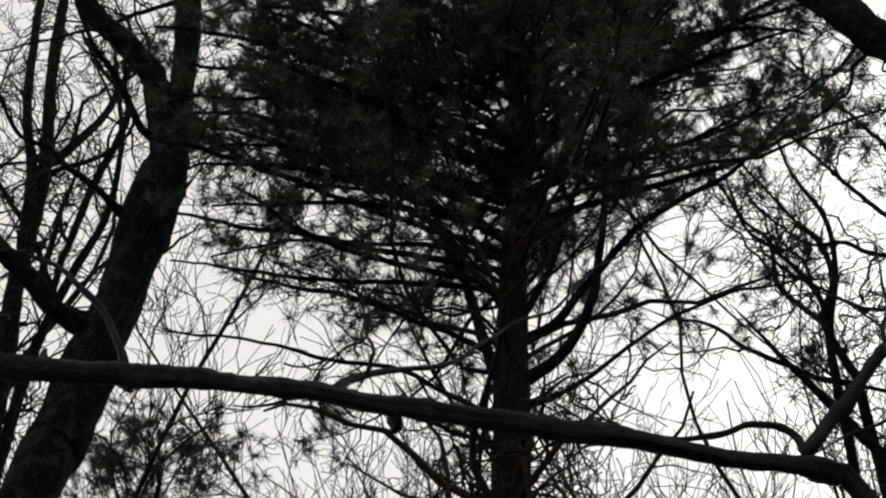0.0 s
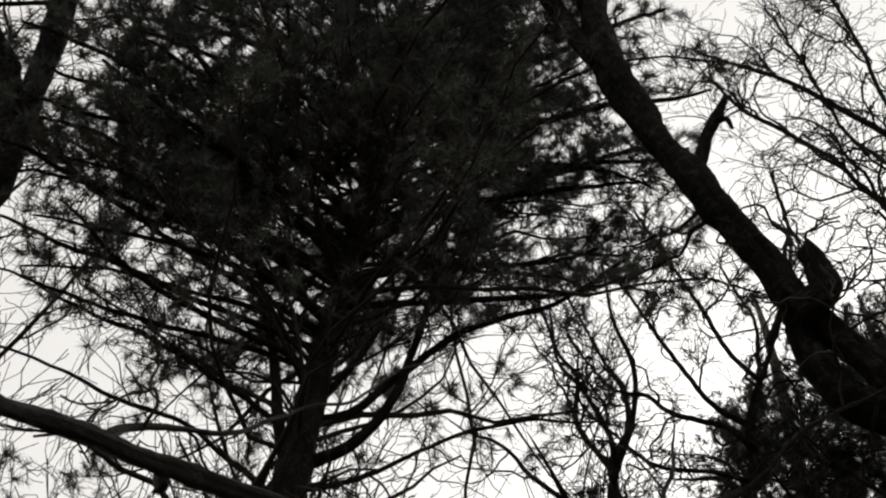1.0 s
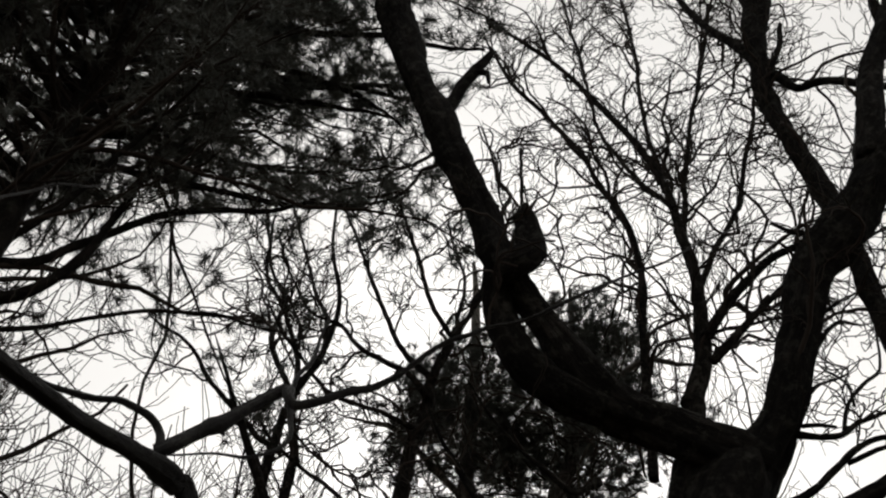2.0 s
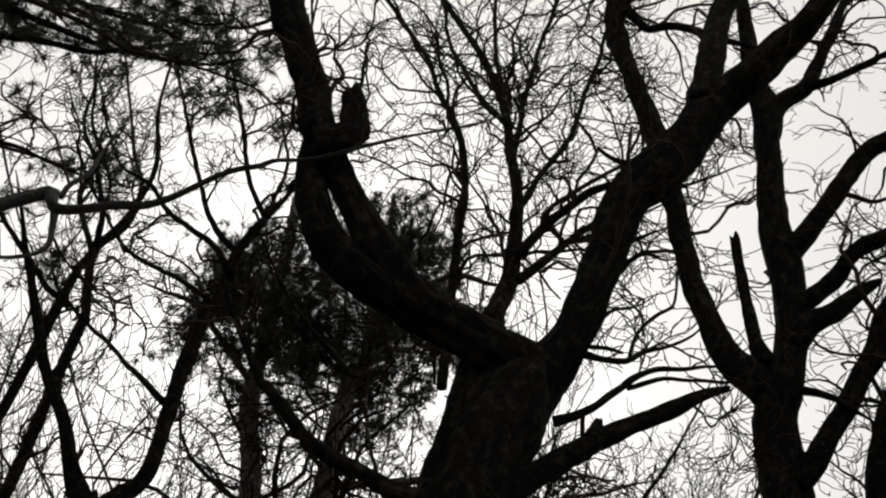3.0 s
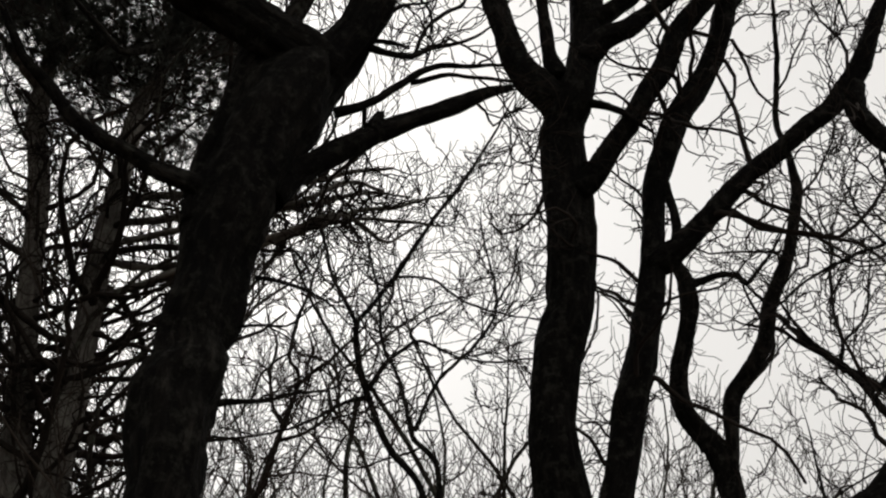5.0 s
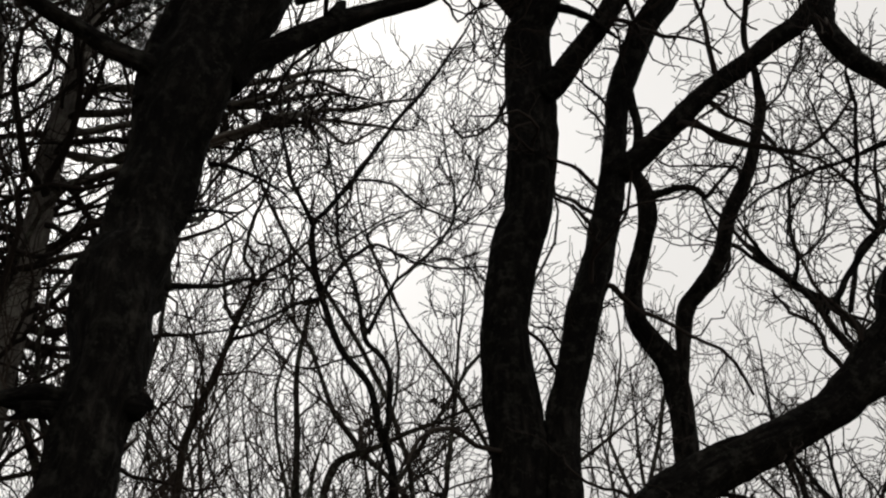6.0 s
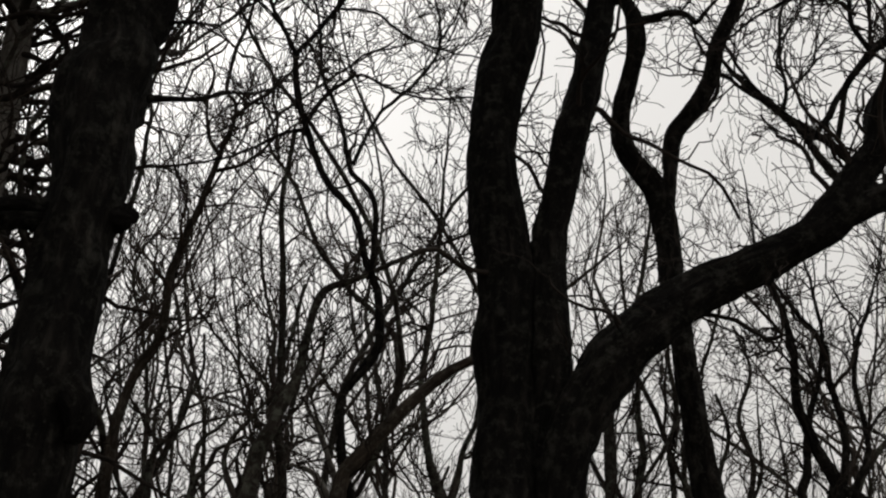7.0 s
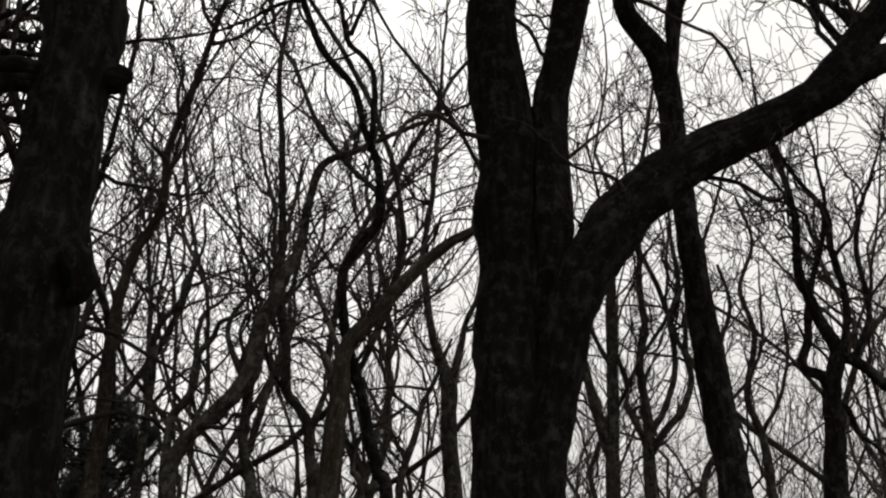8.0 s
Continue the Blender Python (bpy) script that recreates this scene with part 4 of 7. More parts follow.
# wet knotty-barked sapling arching low over the path: centre lines as (x, y, z, radius)
ARCHING_SAPLING_LINES = []
ARCHING_SAPLING_LINES.append(("trunk", [(1.57, 3.06, -0.08, 0.040), (1.57, 3.06, 0.35, 0.033), (1.55, 3.04, 1.59, 0.030), (1.49, 2.98, 2.49, 0.028), (1.37, 2.88, 3.24, 0.026), (1.15, 2.78, 3.79, 0.025), (1.08, 2.76, 3.84, 0.029), (1.04, 2.74, 3.84, 0.030), (0.94, 2.70, 3.82, 0.026), (0.79, 2.66, 3.80, 0.023), (0.60, 2.61, 3.80, 0.024), (0.45, 2.57, 3.80, 0.027), (0.33, 2.53, 3.78, 0.026), (0.21, 2.49, 3.78, 0.025), (0.08, 2.44, 3.76, 0.024), (-0.08, 2.40, 3.75, 0.025), (-0.17, 2.36, 3.73, 0.024), (-0.30, 2.32, 3.73, 0.022), (-0.44, 2.27, 3.70, 0.022), (-0.58, 2.23, 3.69, 0.024), (-0.73, 2.19, 3.67, 0.025), (-0.88, 2.15, 3.65, 0.025), (-1.00, 2.10, 3.63, 0.022), (-1.18, 2.06, 3.62, 0.022), (-1.39, 2.02, 3.62, 0.022), (-1.89, 1.98, 3.65, 0.017), (-2.49, 1.92, 3.62, 0.011), (-3.09, 1.82, 3.54, 0.003)], 0))
ARCHING_SAPLING_LINES.append(("limb", [(1.01, 2.76, 3.89, 0.023), (1.04, 2.73, 3.91, 0.021), (1.09, 2.71, 3.97, 0.019), (1.14, 2.68, 4.02, 0.018), (1.19, 2.66, 4.09, 0.017), (1.26, 2.63, 4.16, 0.018), (1.28, 2.61, 4.16, 0.020), (1.28, 2.58, 4.11, 0.017), (1.30, 2.56, 4.07, 0.014), (1.35, 2.53, 4.09, 0.012), (1.40, 2.51, 4.14, 0.011), (1.46, 2.48, 4.18, 0.010), (1.50, 2.41, 4.20, 0.009), (1.55, 2.34, 4.25, 0.008), (1.58, 2.27, 4.27, 0.008), (1.61, 2.21, 4.27, 0.007), (1.62, 2.14, 4.25, 0.006), (1.68, 2.07, 4.25, 0.006), (1.74, 2.00, 4.27, 0.006), (1.82, 1.93, 4.32, 0.005), (1.91, 1.87, 4.40, 0.004), (1.96, 1.80, 4.42, 0.004), (2.07, 1.73, 4.53, 0.003), (2.17, 1.67, 4.63, 0.003), (2.27, 1.61, 4.75, 0.002)], 1.2))
ARCHING_SAPLING_LINES.append(("branch", [(1.02, 2.76, 3.92, 0.017), (1.01, 2.77, 3.97, 0.013), (0.97, 2.77, 4.00, 0.012), (0.91, 2.78, 4.01, 0.011), (0.87, 2.78, 4.01, 0.010), (0.79, 2.79, 3.99, 0.009), (0.70, 2.80, 3.99, 0.008), (0.62, 2.80, 4.00, 0.008), (0.55, 2.81, 4.02, 0.006), (0.41, 2.82, 4.08, 0.004), (0.27, 2.84, 4.16, 0.002)], 3))
ARCHING_SAPLING_LINES.append(("branch", [(-0.75, 2.24, 3.71, 0.015), (-0.76, 2.22, 3.77, 0.011), (-0.79, 2.20, 3.83, 0.010), (-0.83, 2.18, 3.89, 0.009), (-0.89, 2.15, 3.94, 0.008), (-0.95, 2.13, 3.99, 0.007), (-1.02, 2.11, 4.01, 0.005), (-1.10, 2.09, 4.03, 0.005), (-1.33, 2.03, 4.12, 0.004), (-1.56, 1.97, 4.23, 0.002)], 2))
ARCHING_SAPLING_LINES.append(("branch", [(-0.26, 2.39, 3.80, 0.016), (-0.24, 2.43, 3.87, 0.012), (-0.19, 2.46, 3.92, 0.010), (-0.10, 2.50, 3.97, 0.008), (-0.01, 2.53, 4.00, 0.008), (0.04, 2.57, 4.08, 0.007), (0.12, 2.60, 4.17, 0.006), (0.20, 2.64, 4.26, 0.005), (0.35, 2.67, 4.39, 0.005), (0.44, 2.71, 4.54, 0.004), (0.56, 2.74, 4.69, 0.003), (0.62, 2.76, 4.78, 0.003), (0.68, 2.78, 4.87, 0.002)], 2))
ARCHING_SAPLING_LINES.append(("stub", [(-0.11, 2.44, 3.76, 0.020), (-0.10, 2.44, 3.73, 0.017), (-0.11, 2.44, 3.71, 0.009)], 0))
ARCHING_SAPLING_LINES.append(("stub", [(-0.93, 2.19, 3.71, 0.016), (-0.94, 2.19, 3.73, 0.011), (-0.94, 2.19, 3.75, 0.005)], 0))
ARCHING_SAPLING_LINES.append(("stub", [(-0.75, 2.24, 3.70, 0.016), (-0.73, 2.24, 3.67, 0.010), (-0.73, 2.24, 3.66, 0.004)], 0))
ARCHING_SAPLING_LINES.append(("stub", [(0.39, 2.57, 3.81, 0.028), (0.41, 2.57, 3.84, 0.018), (0.43, 2.57, 3.86, 0.007)], 0))
ARCHING_SAPLING_LINES.append(("stub", [(1.16, 2.76, 4.09, 0.015), (1.17, 2.76, 4.06, 0.010), (1.18, 2.76, 4.05, 0.004)], 0))
ARCHING_SAPLING_LINES.append(("branch", [(1.35, 2.76, 4.27, 0.011), (1.36, 2.76, 4.21, 0.008), (1.36, 2.75, 4.14, 0.007), (1.33, 2.75, 4.08, 0.006), (1.26, 2.75, 4.02, 0.005), (1.15, 2.74, 3.96, 0.004), (1.04, 2.74, 3.89, 0.003), (0.98, 2.74, 3.86, 0.003), (0.92, 2.74, 3.83, 0.002)], 1))
ARCHING_SAPLING_LINES.append(("branch", [(1.35, 2.76, 4.33, 0.009), (1.36, 2.76, 4.39, 0.008), (1.39, 2.76, 4.46, 0.007), (1.41, 2.76, 4.54, 0.006), (1.42, 2.76, 4.62, 0.004), (1.42, 2.76, 4.70, 0.003), (1.42, 2.76, 4.78, 0.002)], 2))
grown_tree("arching_sapling", "wet knotty-barked sapling arching low over the path", "tree", 17, ARCHING_SAPLING_LINES, SMOOTH, None, 1, 0.5, rough=2.0, gnarl=1.2, knots=11.0)

# slender bare forked sapling: centre lines as (x, y, z, radius)
SLENDER_SAPLING_LINES = []
SLENDER_SAPLING_LINES.append(("trunk", [(3.91, 9.64, -0.08, 0.076), (3.93, 9.63, 0.35, 0.064), (3.96, 9.62, 4.39, 0.060), (4.13, 9.54, 9.76, 0.055), (4.16, 9.54, 10.37, 0.050), (4.02, 9.59, 11.22, 0.043), (4.22, 9.52, 11.79, 0.035), (4.22, 9.51, 12.42, 0.030), (4.04, 9.58, 12.88, 0.024), (3.80, 9.67, 13.66, 0.017), (3.54, 9.76, 14.49, 0.015), (3.32, 9.83, 15.33, 0.002)], 3.2))
SLENDER_SAPLING_LINES.append(("limb", [(4.03, 9.59, 11.19, 0.037), (3.70, 9.70, 11.89, 0.032), (3.72, 9.70, 12.63, 0.027), (3.50, 9.78, 13.18, 0.020), (3.32, 9.83, 13.99, 0.018), (3.21, 9.86, 14.52, 0.003)], 4))
grown_tree("slender_sapling", "slender bare forked sapling", "tree", 18, SLENDER_SAPLING_LINES, OAK, None, 1, 1.0)

# bare sapling with drooping side limbs: centre lines as (x, y, z, radius)
BARE_SAPLING_LINES = []
BARE_SAPLING_LINES.append(("trunk", [(2.94, 8.40, -0.08, 0.059), (3.00, 8.37, 0.35, 0.050), (3.06, 8.35, 4.03, 0.046), (3.39, 8.23, 8.93, 0.044), (3.47, 8.20, 9.71, 0.036), (3.65, 8.13, 10.37, 0.029), (3.72, 8.09, 11.14, 0.025), (3.57, 8.16, 11.92, 0.020), (3.52, 8.18, 12.72, 0.015), (3.46, 8.19, 13.59, 0.002)], 3.2))
BARE_SAPLING_LINES.append(("limb", [(3.47, 8.19, 9.10, 0.032), (3.27, 8.33, 9.30, 0.027), (3.10, 8.45, 9.55, 0.026), (2.83, 8.60, 9.90, 0.024), (2.56, 8.74, 10.35, 0.019), (2.28, 8.86, 10.55, 0.014), (1.91, 9.02, 10.91, 0.002)], 4))
BARE_SAPLING_LINES.append(("limb", [(3.50, 8.18, 9.84, 0.031), (3.41, 8.14, 10.24, 0.026), (3.19, 8.13, 10.71, 0.022), (2.94, 8.14, 11.05, 0.017), (2.87, 8.09, 11.59, 0.014), (2.80, 8.03, 12.13, 0.002)], 4))
grown_tree("bare_sapling", "bare sapling with drooping side limbs", "tree", 19, BARE_SAPLING_LINES, OAK, None, 1, 1.0)

# bare tree with several thin upright stems: centre lines as (x, y, z, radius)
THIN_STEMMED_TREE_LINES = []
THIN_STEMMED_TREE_LINES.append(("trunk", [(-3.04, 8.12, -0.08, 0.083), (-3.14, 8.06, 0.35, 0.070), (-3.24, 8.00, 4.00, 0.094), (-3.65, 7.77, 8.95, 0.088), (-3.74, 7.73, 9.72, 0.078), (-3.80, 7.69, 10.74, 0.072), (-3.88, 7.64, 11.53, 0.064), (-4.05, 7.54, 12.64, 0.059), (-4.23, 7.43, 14.12, 0.055), (-4.37, 7.34, 15.43, 0.009)], 3.2))
THIN_STEMMED_TREE_LINES.append(("limb", [(-3.84, 7.78, 10.37, 0.052), (-3.99, 7.69, 11.42, 0.052), (-4.20, 7.56, 12.17, 0.049), (-4.36, 7.46, 13.25, 0.043), (-4.46, 7.39, 14.06, 0.040), (-4.58, 7.31, 15.16, 0.006)], 4))
THIN_STEMMED_TREE_LINES.append(("limb", [(-3.82, 7.56, 11.26, 0.055), (-3.65, 7.66, 11.74, 0.049), (-3.48, 7.76, 12.45, 0.038), (-3.41, 7.80, 13.32, 0.032), (-3.35, 7.83, 14.22, 0.004)], 4))
THIN_STEMMED_TREE_LINES.append(("limb", [(-3.33, 7.53, 9.51, 0.036), (-3.33, 7.53, 9.94, 0.032), (-3.29, 7.53, 10.63, 0.036), (-3.24, 7.53, 11.21, 0.035), (-3.16, 7.53, 11.75, 0.036), (-3.17, 7.53, 12.20, 0.034), (-3.33, 7.53, 12.52, 0.030), (-3.59, 7.53, 12.93, 0.025), (-3.88, 7.53, 13.47, 0.020), (-3.95, 7.53, 13.61, 0.012), (-4.02, 7.53, 13.77, 0.002)], 4))
THIN_STEMMED_TREE_LINES.append(("limb", [(-3.71, 7.53, 11.17, 0.030), (-3.60, 7.53, 11.24, 0.022), (-3.33, 7.53, 11.39, 0.023), (-3.13, 7.53, 11.64, 0.020), (-3.06, 7.53, 11.98, 0.016), (-3.03, 7.53, 12.14, 0.010), (-2.99, 7.53, 12.30, 0.002)], 4))
THIN_STEMMED_TREE_LINES.append(("limb", [(-3.48, 7.53, 9.72, 0.032), (-3.47, 7.53, 10.24, 0.026), (-3.49, 7.53, 10.55, 0.022), (-3.48, 7.53, 10.96, 0.020), (-3.46, 7.53, 11.21, 0.015), (-3.44, 7.53, 11.37, 0.009), (-3.43, 7.53, 11.54, 0.002)], 5))
grown_tree("thin_stemmed_tree", "bare tree with several thin upright stems", "tree", 20, THIN_STEMMED_TREE_LINES, OAK, None, 1, 1.0)

# slanting bare sapling with long twigs: centre lines as (x, y, z, radius)
SLANTING_SAPLING_LINES = []
SLANTING_SAPLING_LINES.append(("trunk", [(-3.66, 8.57, -0.08, 0.078), (-3.67, 8.56, 0.35, 0.066), (-3.68, 8.56, 3.84, 0.061), (-3.74, 8.52, 8.61, 0.058), (-3.75, 8.52, 9.79, 0.052), (-3.64, 8.57, 10.92, 0.045), (-3.51, 8.64, 11.86, 0.038), (-3.59, 8.60, 13.08, 0.032), (-3.86, 8.46, 14.32, 0.023), (-4.08, 8.35, 15.40, 0.004)], 3.2))
SLANTING_SAPLING_LINES.append(("limb", [(-3.69, 8.55, 10.41, 0.035), (-4.03, 8.36, 11.10, 0.031), (-4.46, 8.11, 11.67, 0.026), (-4.87, 7.84, 12.16, 0.020), (-5.34, 7.52, 12.80, 0.003)], 4))
grown_tree("slanting_sapling", "slanting bare sapling with long twigs", "tree", 21, SLANTING_SAPLING_LINES, OAK, None, 1, 1.0)

# thin dark S-curved bare sapling: centre lines as (x, y, z, radius)
CURVED_SAPLING_LINES = []
CURVED_SAPLING_LINES.append(("trunk", [(7.96, 5.52, -0.08, 0.056), (7.96, 5.52, 0.35, 0.049), (7.96, 5.52, 1.44, 0.046), (7.96, 5.52, 2.88, 0.044), (7.92, 5.57, 3.09, 0.043), (7.88, 5.61, 3.33, 0.040), (7.86, 5.64, 3.52, 0.039), (7.82, 5.69, 3.75, 0.039), (7.78, 5.73, 3.95, 0.037), (7.76, 5.76, 4.15, 0.036), (7.75, 5.77, 4.40, 0.034), (7.77, 5.75, 4.55, 0.033), (7.84, 5.67, 4.70, 0.033), (7.90, 5.58, 4.89, 0.033), (7.90, 5.59, 5.29, 0.030), (7.84, 5.66, 5.56, 0.029), (7.78, 5.74, 5.92, 0.027), (7.64, 5.91, 6.21, 0.028), (7.55, 6.03, 6.59, 0.026), (7.48, 6.11, 6.94, 0.027), (7.46, 6.14, 7.20, 0.025), (7.46, 6.13, 7.37, 0.021), (7.52, 6.06, 7.51, 0.019), (7.64, 5.91, 7.81, 0.020), (7.74, 5.79, 8.11, 0.018), (7.85, 5.65, 8.46, 0.018), (8.01, 5.45, 8.86, 0.016), (8.14, 5.28, 9.30, 0.012), (8.25, 5.14, 9.68, 0.008), (8.36, 5.01, 10.10, 0.002)], 1.2))
CURVED_SAPLING_LINES.append(("limb", [(7.46, 6.13, 7.31, 0.021), (7.41, 6.20, 7.50, 0.017), (7.33, 6.31, 7.83, 0.015), (7.27, 6.38, 8.15, 0.013), (7.23, 6.42, 8.39, 0.011), (7.23, 6.42, 8.73, 0.009), (7.23, 6.42, 8.89, 0.006), (7.23, 6.42, 9.06, 0.002)], 6))
CURVED_SAPLING_LINES.append(("limb", [(7.53, 6.05, 6.73, 0.020), (7.62, 5.93, 6.99, 0.017), (7.71, 5.83, 7.11, 0.015), (7.78, 5.74, 7.17, 0.013), (7.93, 5.55, 7.08, 0.010), (8.10, 5.33, 7.00, 0.010), (8.33, 5.05, 7.01, 0.008), (8.42, 4.94, 7.02, 0.006), (8.51, 4.82, 7.05, 0.002)], 5))
CURVED_SAPLING_LINES.append(("limb", [(7.53, 6.05, 6.66, 0.018), (7.40, 6.21, 6.59, 0.014), (7.30, 6.34, 6.48, 0.012), (7.17, 6.50, 6.40, 0.010), (7.08, 6.61, 6.35, 0.007), (7.00, 6.71, 6.31, 0.002)], 5))
CURVED_SAPLING_LINES.append(("limb", [(7.86, 5.63, 5.41, 0.023), (7.87, 5.62, 5.77, 0.023), (7.86, 5.64, 6.10, 0.021), (7.75, 5.77, 6.32, 0.022), (7.71, 5.83, 6.62, 0.018), (7.66, 5.88, 6.87, 0.016), (7.62, 5.94, 7.05, 0.017), (7.59, 5.98, 7.24, 0.015), (7.57, 6.00, 7.52, 0.013), (7.54, 6.04, 7.80, 0.011), (7.50, 6.09, 8.18, 0.009), (7.49, 6.11, 8.33, 0.006), (7.47, 6.12, 8.50, 0.002)], 6))
CURVED_SAPLING_LINES.append(("limb", [(7.76, 5.76, 6.37, 0.018), (7.82, 5.69, 6.63, 0.016), (7.87, 5.62, 6.84, 0.014), (7.98, 5.49, 7.01, 0.015), (8.12, 5.31, 7.29, 0.013), (8.16, 5.26, 7.49, 0.013), (8.17, 5.25, 7.78, 0.011), (8.14, 5.29, 7.98, 0.009), (8.11, 5.33, 8.27, 0.009), (8.09, 5.35, 8.43, 0.006), (8.07, 5.37, 8.60, 0.002)], 6))
CURVED_SAPLING_LINES.append(("branch", [(8.16, 5.26, 7.52, 0.011), (8.24, 5.16, 7.81, 0.009), (8.29, 5.10, 8.05, 0.009), (8.31, 5.08, 8.15, 0.006), (8.33, 5.05, 8.26, 0.002)], 6))
CURVED_SAPLING_LINES.append(("branch", [(7.65, 5.90, 7.82, 0.011), (7.82, 5.69, 7.80, 0.011), (7.95, 5.52, 7.64, 0.011), (8.16, 5.27, 7.49, 0.009), (8.33, 5.05, 7.42, 0.006), (8.42, 4.94, 7.40, 0.005), (8.51, 4.82, 7.38, 0.002)], 4))
CURVED_SAPLING_LINES.append(("branch", [(7.77, 5.75, 7.15, 0.013), (7.73, 5.80, 7.25, 0.011), (7.78, 5.73, 7.37, 0.008), (7.87, 5.63, 7.46, 0.009), (7.92, 5.56, 7.52, 0.006), (7.97, 5.50, 7.60, 0.002)], 7))
grown_tree("curved_sapling", "thin dark S-curved bare sapling", "tree", 22, CURVED_SAPLING_LINES, OAK, None, 1.0, 0.9)

# crooked dark bare sapling bent sideways: centre lines as (x, y, z, radius)
CROOKED_SAPLING_LINES = []
CROOKED_SAPLING_LINES.append(("trunk", [(7.08, 6.61, -0.08, 0.074), (7.08, 6.61, 0.35, 0.064), (7.08, 6.61, 1.43, 0.060), (7.08, 6.61, 2.87, 0.057), (7.08, 6.61, 3.07, 0.053), (7.14, 6.54, 3.29, 0.050), (7.23, 6.42, 3.45, 0.048), (7.31, 6.32, 3.57, 0.054), (7.37, 6.24, 3.71, 0.065), (7.40, 6.22, 3.90, 0.062), (7.42, 6.19, 4.10, 0.054), (7.46, 6.13, 4.26, 0.050), (7.51, 6.08, 4.47, 0.047), (7.56, 6.01, 4.64, 0.038), (7.59, 5.97, 4.94, 0.033), (7.65, 5.90, 5.29, 0.030), (7.80, 5.71, 5.41, 0.021), (7.98, 5.49, 5.56, 0.017), (8.21, 5.20, 5.74, 0.013), (8.44, 4.91, 5.93, 0.009), (8.66, 4.63, 6.16, 0.002)], 4))
CROOKED_SAPLING_LINES.append(("limb", [(7.38, 6.24, 3.62, 0.035), (7.32, 6.31, 3.82, 0.025), (7.28, 6.36, 3.97, 0.019), (7.29, 6.34, 4.14, 0.016), (7.35, 6.27, 4.30, 0.014), (7.42, 6.18, 4.43, 0.011), (7.53, 6.06, 4.63, 0.007), (7.63, 5.93, 4.86, 0.002)], 5))
grown_tree("crooked_sapling", "crooked dark bare sapling bent sideways", "tree", 23, CROOKED_SAPLING_LINES, GREY_BARK, None, 1, 0.9)

# leaning bare tree with a slanting brown limb: centre lines as (x, y, z, radius)
LEANING_TREE_LINES = []
LEANING_TREE_LINES.append(("trunk", [(7.58, 5.87, -0.08, 0.098), (7.59, 5.85, 0.35, 0.083), (7.61, 5.84, 1.30, 0.077), (7.66, 5.77, 2.89, 0.073), (7.69, 5.72, 3.58, 0.060), (7.71, 5.70, 3.89, 0.055), (7.82, 5.55, 4.13, 0.056), (7.97, 5.34, 4.42, 0.047), (8.10, 5.14, 4.64, 0.037), (8.23, 4.92, 4.78, 0.031), (8.32, 4.76, 4.91, 0.024), (8.81, 3.92, 5.75, 0.004)], 3.2))
grown_tree("leaning_tree", "leaning bare tree with a slanting brown limb", "tree", 24, LEANING_TREE_LINES, BROWN_BARK, None, 1, 0.9)

# slim bare sapling with a bent stem: centre lines as (x, y, z, radius)
SLIM_SAPLING_LINES = []
SLIM_SAPLING_LINES.append(("trunk", [(10.19, 6.49, -0.08, 0.096), (10.19, 6.49, 0.35, 0.083), (10.19, 6.49, 1.66, 0.078), (10.19, 6.49, 3.33, 0.075), (10.17, 6.51, 3.95, 0.069), (10.17, 6.51, 4.30, 0.070), (10.14, 6.55, 4.48, 0.052), (10.08, 6.62, 4.76, 0.037), (10.05, 6.66, 5.07, 0.032), (10.03, 6.68, 5.39, 0.028), (10.03, 6.69, 5.61, 0.026), (10.08, 6.63, 6.12, 0.024), (10.11, 6.58, 6.80, 0.020), (10.15, 6.53, 7.84, 0.013), (10.17, 6.51, 8.27, 0.008), (10.19, 6.49, 8.72, 0.002)], 4))
SLIM_SAPLING_LINES.append(("limb", [(10.18, 6.50, 4.35, 0.045), (10.23, 6.43, 4.71, 0.030), (10.27, 6.39, 4.92, 0.025), (10.33, 6.31, 5.19, 0.021), (10.35, 6.28, 5.51, 0.017), (10.31, 6.33, 5.90, 0.014), (10.36, 6.28, 6.29, 0.012), (10.40, 6.23, 6.71, 0.008), (10.44, 6.18, 7.16, 0.002)], 5))
grown_tree("slim_sapling", "slim bare sapling with a bent stem", "tree", 25, SLIM_SAPLING_LINES, GREY_BARK, None, 1, 0.9)

# brown-barked sapling leaning beside the oak: centre lines as (x, y, z, radius)
BROWN_SAPLING_LINES = []
BROWN_SAPLING_LINES.append(("trunk", [(7.13, 7.43, -0.08, 0.074), (7.13, 7.43, 0.35, 0.064), (7.13, 7.43, 1.48, 0.059), (7.13, 7.43, 2.96, 0.057), (7.14, 7.41, 3.31, 0.053), (7.16, 7.40, 3.72, 0.050), (7.16, 7.39, 4.05, 0.047), (7.17, 7.38, 4.39, 0.044), (7.20, 7.35, 4.61, 0.038), (7.24, 7.29, 4.85, 0.037), (7.33, 7.18, 5.15, 0.033), (7.35, 7.16, 5.67, 0.028), (7.45, 7.03, 6.26, 0.027), (7.53, 6.93, 6.77, 0.023), (7.57, 6.88, 7.00, 0.019), (7.57, 6.88, 7.23, 0.017), (7.52, 6.94, 7.36, 0.015), (7.54, 6.91, 7.68, 0.016), (7.59, 6.86, 7.98, 0.014), (7.62, 6.82, 8.23, 0.012), (7.66, 6.77, 8.49, 0.007), (7.69, 6.73, 8.76, 0.002)], 4))
